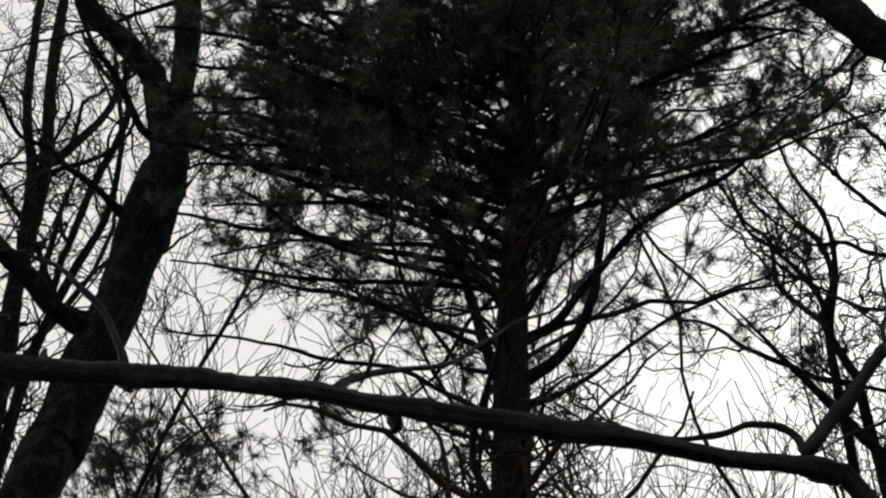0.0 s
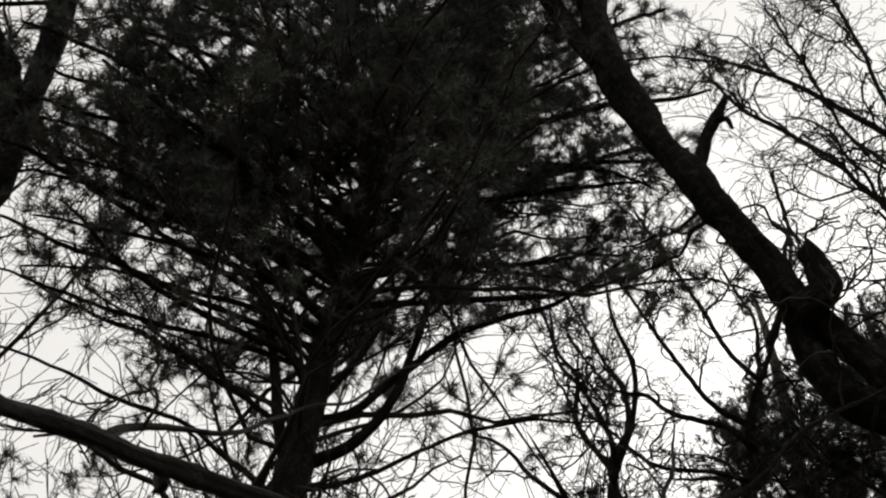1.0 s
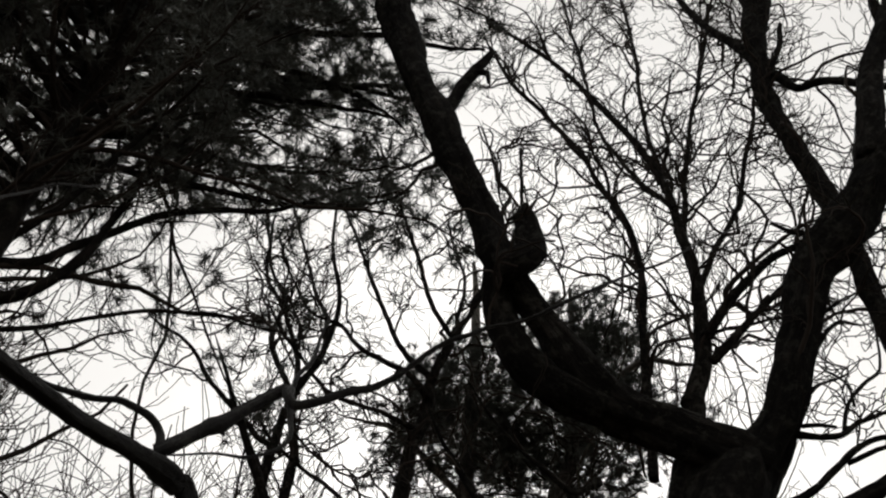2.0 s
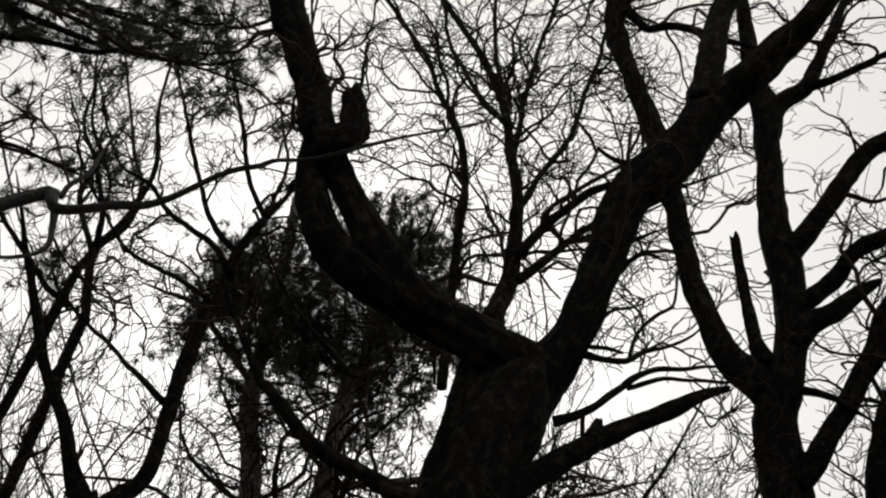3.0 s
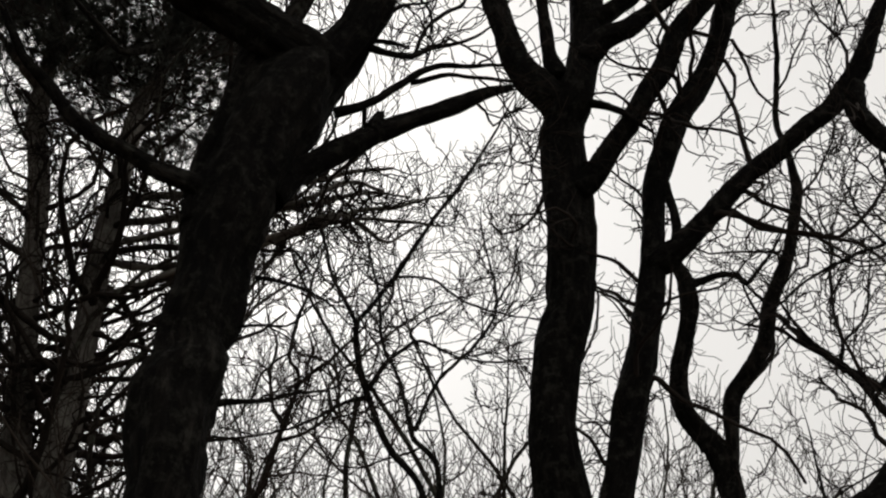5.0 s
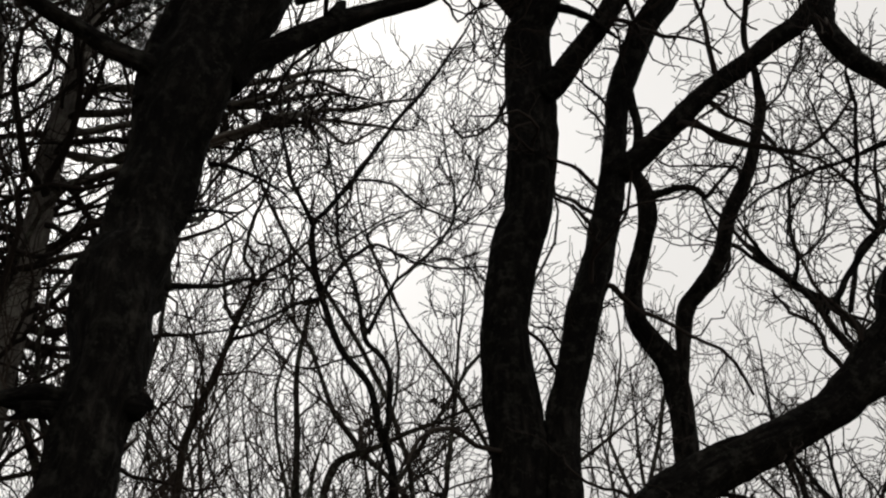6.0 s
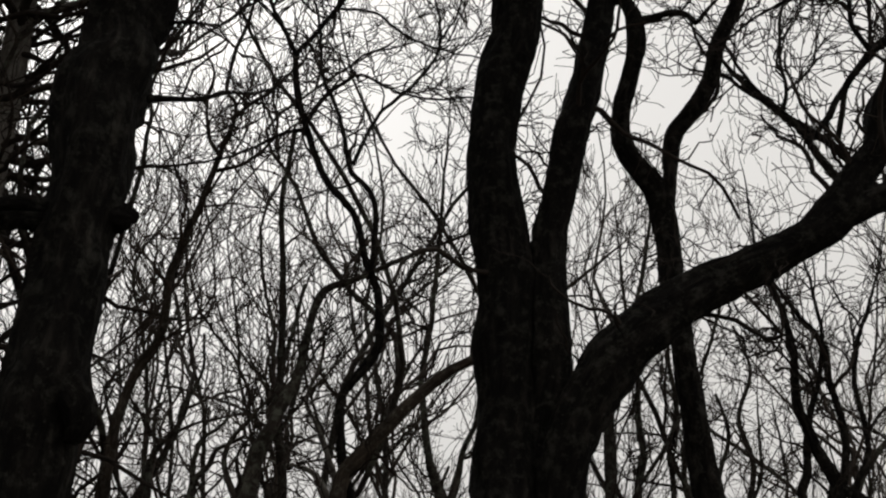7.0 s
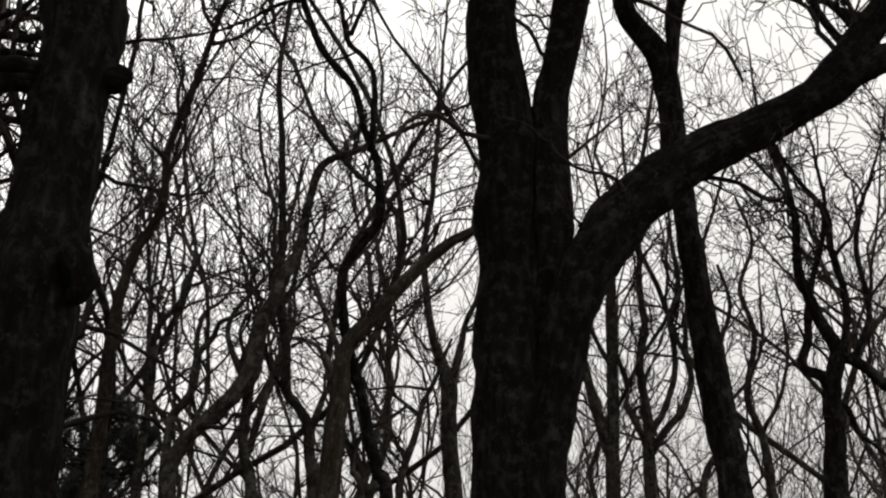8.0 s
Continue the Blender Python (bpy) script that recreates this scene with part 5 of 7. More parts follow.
BROWN_SAPLING_LINES.append(("limb", [(7.56, 6.89, 7.05, 0.019), (7.66, 6.77, 7.22, 0.018), (7.75, 6.65, 7.37, 0.015), (7.85, 6.53, 7.58, 0.011), (7.91, 6.45, 7.71, 0.007), (7.97, 6.38, 7.85, 0.002)], 7))
BROWN_SAPLING_LINES.append(("limb", [(7.53, 6.93, 6.68, 0.019), (7.46, 7.02, 6.89, 0.015), (7.42, 7.06, 7.21, 0.013), (7.45, 7.03, 7.50, 0.011), (7.40, 7.09, 7.72, 0.009), (7.37, 7.12, 7.88, 0.006), (7.35, 7.16, 8.04, 0.002)], 7))
BROWN_SAPLING_LINES.append(("limb", [(7.51, 6.96, 6.57, 0.019), (7.62, 6.82, 6.64, 0.015), (7.74, 6.67, 6.80, 0.013), (7.80, 6.60, 7.03, 0.011), (7.77, 6.63, 7.30, 0.009), (7.75, 6.65, 7.46, 0.006), (7.74, 6.67, 7.63, 0.002)], 7))
grown_tree("brown_sapling", "brown-barked sapling leaning beside the oak", "tree", 26, BROWN_SAPLING_LINES, BROWN_BARK, RED_TWIG, 1, 0.9)

# upright grey bare sapling: centre lines as (x, y, z, radius)
UPRIGHT_SAPLING_LINES = []
UPRIGHT_SAPLING_LINES.append(("trunk", [(11.30, 5.57, -0.08, 0.088), (11.30, 5.57, 0.35, 0.076), (11.30, 5.57, 1.70, 0.071), (11.30, 5.57, 3.40, 0.068), (11.33, 5.55, 4.13, 0.056), (11.34, 5.53, 4.67, 0.052), (11.36, 5.51, 5.33, 0.048), (11.38, 5.48, 5.61, 0.037), (11.44, 5.40, 5.89, 0.030), (11.52, 5.30, 6.36, 0.023), (11.61, 5.19, 6.85, 0.020), (11.66, 5.12, 7.34, 0.015), (11.70, 5.08, 7.60, 0.013), (11.74, 5.02, 8.01, 0.008), (11.79, 4.96, 8.46, 0.002)], 4))
UPRIGHT_SAPLING_LINES.append(("limb", [(11.30, 5.58, 3.85, 0.055), (11.25, 5.64, 4.12, 0.051), (11.20, 5.71, 4.51, 0.042), (11.17, 5.75, 4.78, 0.033), (11.15, 5.77, 5.10, 0.022), (11.13, 5.79, 5.42, 0.013), (11.12, 5.81, 5.76, 0.002)], 4))
grown_tree("upright_sapling", "upright grey bare sapling", "tree", 27, UPRIGHT_SAPLING_LINES, GREY_BARK, None, 1, 0.9)

# thin forked bare sapling: centre lines as (x, y, z, radius)
FORKED_SAPLING_LINES = []
FORKED_SAPLING_LINES.append(("trunk", [(12.07, 5.57, -0.08, 0.081), (12.07, 5.57, 0.35, 0.070), (12.07, 5.57, 1.76, 0.065), (12.07, 5.57, 3.52, 0.063), (12.08, 5.57, 4.04, 0.059), (12.08, 5.56, 4.31, 0.044), (12.06, 5.59, 4.66, 0.040), (12.06, 5.59, 4.92, 0.038), (12.10, 5.54, 5.18, 0.035), (12.08, 5.56, 5.58, 0.033), (12.10, 5.54, 6.09, 0.026), (12.05, 5.60, 6.70, 0.019), (12.03, 5.62, 7.27, 0.013), (12.02, 5.64, 7.69, 0.008), (12.00, 5.66, 8.15, 0.002)], 4))
FORKED_SAPLING_LINES.append(("limb", [(12.08, 5.56, 4.10, 0.044), (12.13, 5.51, 4.23, 0.037), (12.20, 5.42, 4.42, 0.032), (12.27, 5.33, 4.81, 0.030), (12.27, 5.33, 5.28, 0.028), (12.32, 5.26, 5.66, 0.026), (12.31, 5.28, 6.07, 0.021), (12.30, 5.29, 6.65, 0.013), (12.29, 5.30, 7.02, 0.008), (12.29, 5.31, 7.42, 0.002)], 4))
FORKED_SAPLING_LINES.append(("limb", [(12.09, 5.55, 3.99, 0.044), (12.18, 5.45, 4.18, 0.037), (12.30, 5.28, 4.42, 0.032), (12.36, 5.22, 4.67, 0.030), (12.34, 5.24, 5.00, 0.028), (12.36, 5.21, 5.33, 0.023), (12.43, 5.12, 5.68, 0.015), (12.50, 5.04, 6.04, 0.010), (12.56, 4.96, 6.42, 0.002)], 4))
FORKED_SAPLING_LINES.append(("limb", [(12.07, 5.57, 4.04, 0.039), (12.01, 5.65, 4.26, 0.032), (11.97, 5.71, 4.42, 0.025), (11.98, 5.69, 4.58, 0.020), (11.94, 5.74, 4.80, 0.015), (11.90, 5.79, 5.06, 0.009), (11.85, 5.85, 5.33, 0.002)], 4))
grown_tree("forked_sapling", "thin forked bare sapling", "tree", 28, FORKED_SAPLING_LINES, GREY_BARK, None, 1, 0.9)

# gnarled bare tree with twisting stems: centre lines as (x, y, z, radius)
GNARLED_TREE_LINES = []
GNARLED_TREE_LINES.append(("trunk", [(10.85, 3.50, -0.08, 0.116), (10.85, 3.50, 0.35, 0.101), (10.85, 3.50, 1.55, 0.094), (10.85, 3.50, 3.11, 0.090), (10.88, 3.46, 3.60, 0.080), (10.89, 3.45, 3.93, 0.073), (10.92, 3.41, 4.16, 0.065), (10.95, 3.38, 4.31, 0.062), (10.91, 3.43, 4.44, 0.056), (10.87, 3.48, 4.57, 0.052), (10.83, 3.52, 4.76, 0.046), (10.80, 3.56, 4.92, 0.042), (10.81, 3.56, 5.20, 0.036), (10.81, 3.55, 5.44, 0.030), (10.76, 3.61, 5.85, 0.024), (10.69, 3.70, 6.16, 0.018), (10.67, 3.73, 6.63, 0.011), (10.66, 3.74, 6.95, 0.007), (10.64, 3.76, 7.29, 0.002)], 4))
GNARLED_TREE_LINES.append(("limb", [(10.89, 3.45, 3.98, 0.053), (10.85, 3.50, 4.09, 0.045), (10.79, 3.58, 4.12, 0.041), (10.76, 3.61, 4.20, 0.037), (10.81, 3.55, 4.40, 0.033), (10.82, 3.53, 4.62, 0.029), (10.86, 3.49, 4.86, 0.025), (10.92, 3.41, 5.15, 0.021), (10.98, 3.34, 5.55, 0.017), (10.95, 3.38, 5.96, 0.013), (10.92, 3.41, 6.28, 0.008), (10.90, 3.43, 6.62, 0.002)], 5))
GNARLED_TREE_LINES.append(("limb", [(10.95, 3.37, 4.25, 0.053), (11.01, 3.30, 4.23, 0.049), (11.09, 3.20, 4.14, 0.045), (11.17, 3.10, 4.00, 0.041), (11.28, 2.96, 3.94, 0.028), (11.43, 2.78, 3.99, 0.016), (11.61, 2.55, 4.07, 0.010), (11.79, 2.32, 4.18, 0.002)], 4))
GNARLED_TREE_LINES.append(("limb", [(10.93, 3.40, 4.11, 0.045), (10.99, 3.32, 4.39, 0.035), (11.02, 3.29, 4.79, 0.031), (10.98, 3.34, 5.16, 0.030), (10.98, 3.33, 5.40, 0.026), (10.92, 3.41, 5.60, 0.022), (10.82, 3.54, 5.81, 0.019), (10.76, 3.61, 6.00, 0.015), (10.69, 3.70, 6.30, 0.009), (10.61, 3.80, 6.61, 0.002)], 5))
GNARLED_TREE_LINES.append(("limb", [(11.02, 3.29, 4.21, 0.037), (11.06, 3.23, 4.34, 0.029), (11.14, 3.14, 4.65, 0.025), (11.10, 3.18, 5.06, 0.023), (11.13, 3.15, 5.36, 0.019), (11.21, 3.05, 5.72, 0.015), (11.28, 2.96, 5.98, 0.011), (11.35, 2.88, 6.28, 0.007), (11.42, 2.79, 6.59, 0.002)], 5))
GNARLED_TREE_LINES.append(("branch", [(10.91, 3.43, 3.89, 0.028), (10.96, 3.36, 3.84, 0.024), (10.99, 3.33, 3.73, 0.022), (11.01, 3.30, 3.63, 0.018), (11.07, 3.22, 3.54, 0.014), (11.16, 3.11, 3.41, 0.009), (11.25, 3.00, 3.29, 0.002)], 3))
grown_tree("gnarled_tree", "gnarled bare tree with twisting stems", "tree", 29, GNARLED_TREE_LINES, OAK, None, 1, 1.0, gnarl=1.35)

# dark bare tree with a bent upper stem: centre lines as (x, y, z, radius)
BENT_TREE_LINES = []
BENT_TREE_LINES.append(("trunk", [(9.98, 2.82, -0.08, 0.099), (9.97, 2.79, 0.35, 0.084), (9.96, 2.76, 1.31, 0.078), (9.91, 2.63, 2.90, 0.073), (9.89, 2.56, 3.58, 0.067), (9.87, 2.44, 4.11, 0.061), (9.86, 2.30, 5.17, 0.055), (9.83, 2.24, 5.62, 0.044), (9.70, 2.45, 6.09, 0.033), (9.53, 2.73, 6.49, 0.030), (9.40, 2.98, 6.74, 0.028), (9.29, 3.18, 7.01, 0.022), (9.20, 3.29, 7.18, 0.015), (8.98, 3.58, 7.74, 0.002)], 3.2))
BENT_TREE_LINES.append(("limb", [(9.54, 2.61, 6.42, 0.021), (9.55, 2.47, 6.92, 0.021), (9.59, 2.27, 7.10, 0.019), (9.59, 2.28, 7.12, 0.017), (9.60, 2.23, 7.64, 0.013), (9.62, 2.15, 8.54, 0.002)], 4))
BENT_TREE_LINES.append(("limb", [(9.57, 2.62, 6.06, 0.038), (9.53, 2.68, 6.16, 0.035), (9.46, 2.75, 6.32, 0.031), (9.40, 2.83, 6.53, 0.028), (9.31, 2.94, 6.68, 0.026), (9.18, 3.10, 6.81, 0.018), (9.06, 3.26, 6.98, 0.014), (8.96, 3.39, 7.02, 0.010), (8.87, 3.50, 7.07, 0.007), (8.78, 3.61, 7.13, 0.002)], 4))
BENT_TREE_LINES.append(("limb", [(9.31, 2.95, 6.68, 0.022), (9.27, 2.99, 6.73, 0.018), (9.18, 3.11, 6.94, 0.016), (9.12, 3.18, 7.14, 0.012), (9.08, 3.23, 7.28, 0.010), (9.04, 3.28, 7.43, 0.007), (9.00, 3.33, 7.59, 0.002)], 5))
BENT_TREE_LINES.append(("limb", [(9.32, 2.93, 6.68, 0.020), (9.36, 2.89, 6.87, 0.016), (9.35, 2.89, 7.14, 0.014), (9.36, 2.88, 7.47, 0.012), (9.40, 2.83, 7.75, 0.011), (9.39, 2.84, 8.03, 0.009), (9.39, 2.85, 8.19, 0.006), (9.38, 2.85, 8.36, 0.002)], 6))
BENT_TREE_LINES.append(("branch", [(9.36, 2.89, 6.87, 0.012), (9.46, 2.75, 7.05, 0.010), (9.52, 2.68, 7.24, 0.010), (9.56, 2.63, 7.49, 0.008), (9.59, 2.60, 7.64, 0.006), (9.61, 2.57, 7.81, 0.002)], 6))
BENT_TREE_LINES.append(("branch", [(9.40, 2.83, 6.51, 0.016), (9.52, 2.68, 6.42, 0.014), (9.64, 2.53, 6.36, 0.012), (9.73, 2.42, 6.32, 0.008), (9.82, 2.31, 6.30, 0.002)], 4))
grown_tree("bent_tree", "dark bare tree with a bent upper stem", "tree", 30, BENT_TREE_LINES, OAK, None, 1, 1.0)


# ---- slim crooked stems of the thicket, each a sapling of its own: centre lines as (x, y, z, radius) ----
THICKET = []
THICKET.append((GREY_BARK, [("trunk", [(7.52, 6.30, -0.08, 0.052), (7.52, 6.30, 0.35, 0.045), (7.52, 6.30, 1.45, 0.043), (7.52, 6.30, 2.90, 0.041), (7.48, 6.35, 3.24, 0.035), (7.48, 6.35, 3.55, 0.039), (7.50, 6.32, 3.94, 0.040), (7.58, 6.22, 4.36, 0.033), (7.60, 6.21, 4.87, 0.028), (7.58, 6.22, 5.41, 0.025), (7.55, 6.26, 6.01, 0.022), (7.57, 6.24, 6.45, 0.020), (7.59, 6.22, 6.75, 0.018)], 2.8),
                 ("limb", [(7.54, 6.27, 4.19, 0.022), (7.61, 6.19, 4.28, 0.016), (7.66, 6.13, 4.45, 0.015), (7.68, 6.11, 4.66, 0.011), (7.75, 6.02, 4.88, 0.009), (7.80, 5.95, 5.07, 0.006), (7.86, 5.88, 5.28, 0.002)], 5)]))
THICKET.append((GREY_BARK, [("trunk", [(8.16, 6.30, -0.08, 0.060), (8.16, 6.30, 0.35, 0.052), (8.16, 6.30, 1.50, 0.049), (8.16, 6.30, 3.00, 0.048), (8.13, 6.33, 3.36, 0.041), (8.13, 6.35, 3.54, 0.041), (8.07, 6.42, 3.69, 0.032), (8.02, 6.48, 3.80, 0.038), (8.01, 6.49, 4.10, 0.036), (7.99, 6.52, 4.36, 0.033), (7.96, 6.55, 4.54, 0.025), (7.97, 6.54, 4.90, 0.020), (8.02, 6.48, 5.27, 0.016), (8.06, 6.42, 5.65, 0.012)], 2.8),
                 ("limb", [(8.13, 6.34, 3.48, 0.030), (8.18, 6.28, 3.71, 0.023), (8.23, 6.22, 3.89, 0.017), (8.27, 6.17, 4.03, 0.013), (8.35, 6.06, 4.20, 0.010), (8.43, 5.96, 4.37, 0.006), (8.51, 5.87, 4.56, 0.002)], 5),
                 ("limb", [(8.04, 6.46, 3.77, 0.026), (7.98, 6.53, 3.88, 0.017), (7.94, 6.57, 4.02, 0.015), (7.92, 6.61, 4.19, 0.011), (7.89, 6.64, 4.39, 0.007), (7.86, 6.68, 4.62, 0.002)], 5)]))
THICKET.append((PALE_BARK, [("trunk", [(8.62, 6.53, -0.08, 0.083), (8.62, 6.53, 0.35, 0.072), (8.62, 6.53, 1.55, 0.068), (8.62, 6.53, 3.09, 0.066), (8.63, 6.52, 3.56, 0.063), (8.64, 6.50, 3.91, 0.054), (8.65, 6.49, 4.13, 0.040), (8.62, 6.53, 4.35, 0.024), (8.57, 6.59, 4.54, 0.020), (8.52, 6.65, 4.72, 0.018), (8.48, 6.70, 4.86, 0.017), (8.50, 6.67, 5.03, 0.015), (8.55, 6.61, 5.30, 0.013), (8.52, 6.65, 5.60, 0.011)], 2.8),
                 ("limb", [(8.64, 6.50, 4.00, 0.026), (8.56, 6.60, 4.25, 0.020), (8.46, 6.73, 4.35, 0.016), (8.38, 6.83, 4.37, 0.012), (8.28, 6.95, 4.44, 0.008), (8.17, 7.09, 4.53, 0.006), (8.06, 7.23, 4.64, 0.002)], 5)]))
THICKET.append((GREY_BARK, [("trunk", [(7.53, 7.41, -0.08, 0.047), (7.53, 7.41, 0.35, 0.041), (7.53, 7.41, 1.51, 0.038), (7.53, 7.41, 3.02, 0.037), (7.54, 7.40, 3.39, 0.032), (7.55, 7.38, 3.72, 0.030), (7.56, 7.37, 3.97, 0.029), (7.55, 7.39, 4.15, 0.027), (7.56, 7.37, 4.30, 0.025), (7.60, 7.33, 4.41, 0.023), (7.66, 7.25, 4.52, 0.022), (7.67, 7.23, 4.68, 0.018), (7.72, 7.17, 4.82, 0.014), (7.75, 7.13, 5.01, 0.012), (7.74, 7.15, 5.29, 0.010)], 2.8),
                 ("limb", [(7.59, 7.34, 4.40, 0.018), (7.54, 7.40, 4.48, 0.014), (7.51, 7.43, 4.61, 0.012), (7.45, 7.51, 4.67, 0.008), (7.34, 7.65, 4.79, 0.005), (7.24, 7.78, 4.93, 0.002)], 5),
                 ("limb", [(7.55, 7.38, 3.68, 0.019), (7.62, 7.30, 3.85, 0.015), (7.69, 7.21, 3.98, 0.012), (7.75, 7.14, 4.04, 0.008), (7.85, 7.01, 4.17, 0.005), (7.96, 6.88, 4.31, 0.002)], 5)]))
THICKET.append((GREY_BARK, [("trunk", [(7.23, 6.82, -0.08, 0.048), (7.23, 6.82, 0.35, 0.042), (7.23, 6.82, 1.46, 0.040), (7.23, 6.82, 2.91, 0.038), (7.23, 6.82, 3.29, 0.033), (7.25, 6.80, 3.51, 0.032), (7.31, 6.72, 3.64, 0.032), (7.33, 6.70, 3.83, 0.032), (7.34, 6.69, 3.95, 0.027), (7.39, 6.62, 4.05, 0.022), (7.42, 6.59, 4.16, 0.018), (7.47, 6.52, 4.21, 0.015), (7.54, 6.44, 4.28, 0.011)], 2.8),
                 ("limb", [(7.33, 6.70, 3.89, 0.020), (7.33, 6.70, 4.08, 0.018), (7.36, 6.67, 4.23, 0.017), (7.42, 6.59, 4.32, 0.013), (7.46, 6.54, 4.45, 0.011), (7.43, 6.58, 4.64, 0.007), (7.40, 6.61, 4.85, 0.005), (7.38, 6.64, 5.07, 0.002)], 5),
                 ("limb", [(7.32, 6.71, 3.65, 0.016), (7.35, 6.68, 3.49, 0.014), (7.34, 6.69, 3.33, 0.011), (7.33, 6.70, 3.15, 0.007), (7.32, 6.71, 2.97, 0.002)], 5),
                 ("limb", [(7.24, 6.81, 3.41, 0.021), (7.19, 6.87, 3.52, 0.016), (7.14, 6.94, 3.59, 0.012), (7.02, 7.09, 3.59, 0.009), (6.89, 7.25, 3.60, 0.006), (6.77, 7.40, 3.62, 0.002)], 5)]))
THICKET.append((GREY_BARK, [("trunk", [(9.50, 6.55, -0.08, 0.042), (9.50, 6.55, 0.35, 0.037), (9.50, 6.55, 1.62, 0.035), (9.50, 6.55, 3.23, 0.033), (9.53, 6.51, 3.55, 0.032), (9.58, 6.45, 3.78, 0.030), (9.61, 6.41, 4.02, 0.026), (9.65, 6.36, 4.16, 0.022), (9.70, 6.30, 4.33, 0.017), (9.77, 6.21, 4.60, 0.013)], 2.8),
                 ("limb", [(9.60, 6.42, 3.94, 0.019), (9.48, 6.58, 4.11, 0.015), (9.42, 6.65, 4.30, 0.013), (9.47, 6.58, 4.54, 0.011), (9.44, 6.62, 4.79, 0.009), (9.42, 6.65, 5.00, 0.006), (9.39, 6.68, 5.22, 0.002)], 5),
                 ("limb", [(9.65, 6.36, 4.16, 0.015), (9.53, 6.50, 4.18, 0.013), (9.36, 6.72, 4.15, 0.009), (9.24, 6.88, 4.15, 0.006), (9.11, 7.03, 4.16, 0.002)], 5)]))
THICKET.append((GREY_BARK, [("trunk", [(11.23, 4.71, -0.08, 0.038), (11.23, 4.71, 0.35, 0.033), (11.23, 4.71, 1.65, 0.031), (11.23, 4.71, 3.30, 0.030), (11.34, 4.57, 3.77, 0.029), (11.41, 4.48, 4.21, 0.025), (11.39, 4.51, 4.61, 0.020), (11.46, 4.42, 5.03, 0.018), (11.41, 4.48, 5.40, 0.014)], 2.8),
                 ("limb", [(11.39, 4.50, 4.11, 0.018), (11.55, 4.31, 4.41, 0.016), (11.63, 4.21, 4.77, 0.014), (11.64, 4.20, 5.14, 0.012), (11.64, 4.19, 5.35, 0.007), (11.64, 4.19, 5.58, 0.002)], 5)]))
THICKET.append((GREY_BARK, [("trunk", [(11.80, 4.32, -0.08, 0.056), (11.80, 4.32, 0.35, 0.049), (11.80, 4.32, 1.67, 0.046), (11.80, 4.32, 3.34, 0.044), (11.77, 4.35, 3.87, 0.036), (11.71, 4.43, 4.27, 0.030), (11.78, 4.34, 4.79, 0.026), (11.73, 4.41, 5.26, 0.021), (11.82, 4.29, 5.70, 0.017), (11.74, 4.38, 6.15, 0.012)], 2.8),
                 ("limb", [(11.76, 4.36, 3.92, 0.023), (11.89, 4.20, 4.27, 0.018), (11.96, 4.11, 4.69, 0.016), (11.94, 4.14, 5.11, 0.012), (11.93, 4.15, 5.32, 0.008), (11.92, 4.16, 5.55, 0.002)], 5)]))
THICKET.append((GREY_BARK, [("trunk", [(8.60, 6.23, -0.08, 0.034), (8.60, 6.23, 0.35, 0.029), (8.60, 6.23, 1.53, 0.028), (8.60, 6.23, 3.06, 0.027), (8.56, 6.28, 3.30, 0.023), (8.60, 6.23, 3.56, 0.019), (8.73, 6.07, 3.69, 0.016), (8.81, 5.98, 3.78, 0.012)], 2.8),
                 ("limb", [(8.58, 6.26, 3.43, 0.015), (8.50, 6.36, 3.55, 0.014), (8.39, 6.49, 3.63, 0.012), (8.24, 6.69, 3.62, 0.008), (8.11, 6.84, 3.63, 0.005), (7.99, 7.00, 3.66, 0.002)], 5)]))
for number, (coat, lines) in enumerate(THICKET):
    grown_tree("thicket_sapling", "slim crooked bare sapling in the thicket", "tree", 120 + number, lines, coat, GREY_TWIG, 1.0, 0.75, group="saplings of the thicket", gnarl=0.9)

# ---- ground: one sheet of leaf litter to the horizon ----
g = np.concatenate([[-2000, -600, -200, -90], np.linspace(-45, 45, 91), [90, 200, 600, 2000]])
gx, gy = np.meshgrid(g, g, indexing="ij")
near = np.exp(-(gx ** 2 + gy ** 2) / 60 ** 2)
gz = near * (0.05 * np.sin(gx * 0.9 + 1.0) * np.cos(gy * 0.7) + 0.08 * np.sin(gx * 0.23 + gy * 0.31))
gz -= gz[len(g) // 2, len(g) // 2]
gi, gj = np.meshgrid(np.arange(len(g) - 1), np.arange(len(g) - 1), indexing="ij")
w = len(g)
ground_mesh = mesh_from("ground", np.stack([gx, gy, gz], -1).reshape(-1, 3), np.stack([gi * w + gj, (gi + 1) * w + gj, (gi + 1) * w + gj + 1, gi * w + gj + 1], -1).reshape(-1, 4))
ground_mesh.materials.append(LITTER)
tagged(new("ground", ground_mesh), "woodland floor covered with brown leaf litter", "ground", kind="structure")


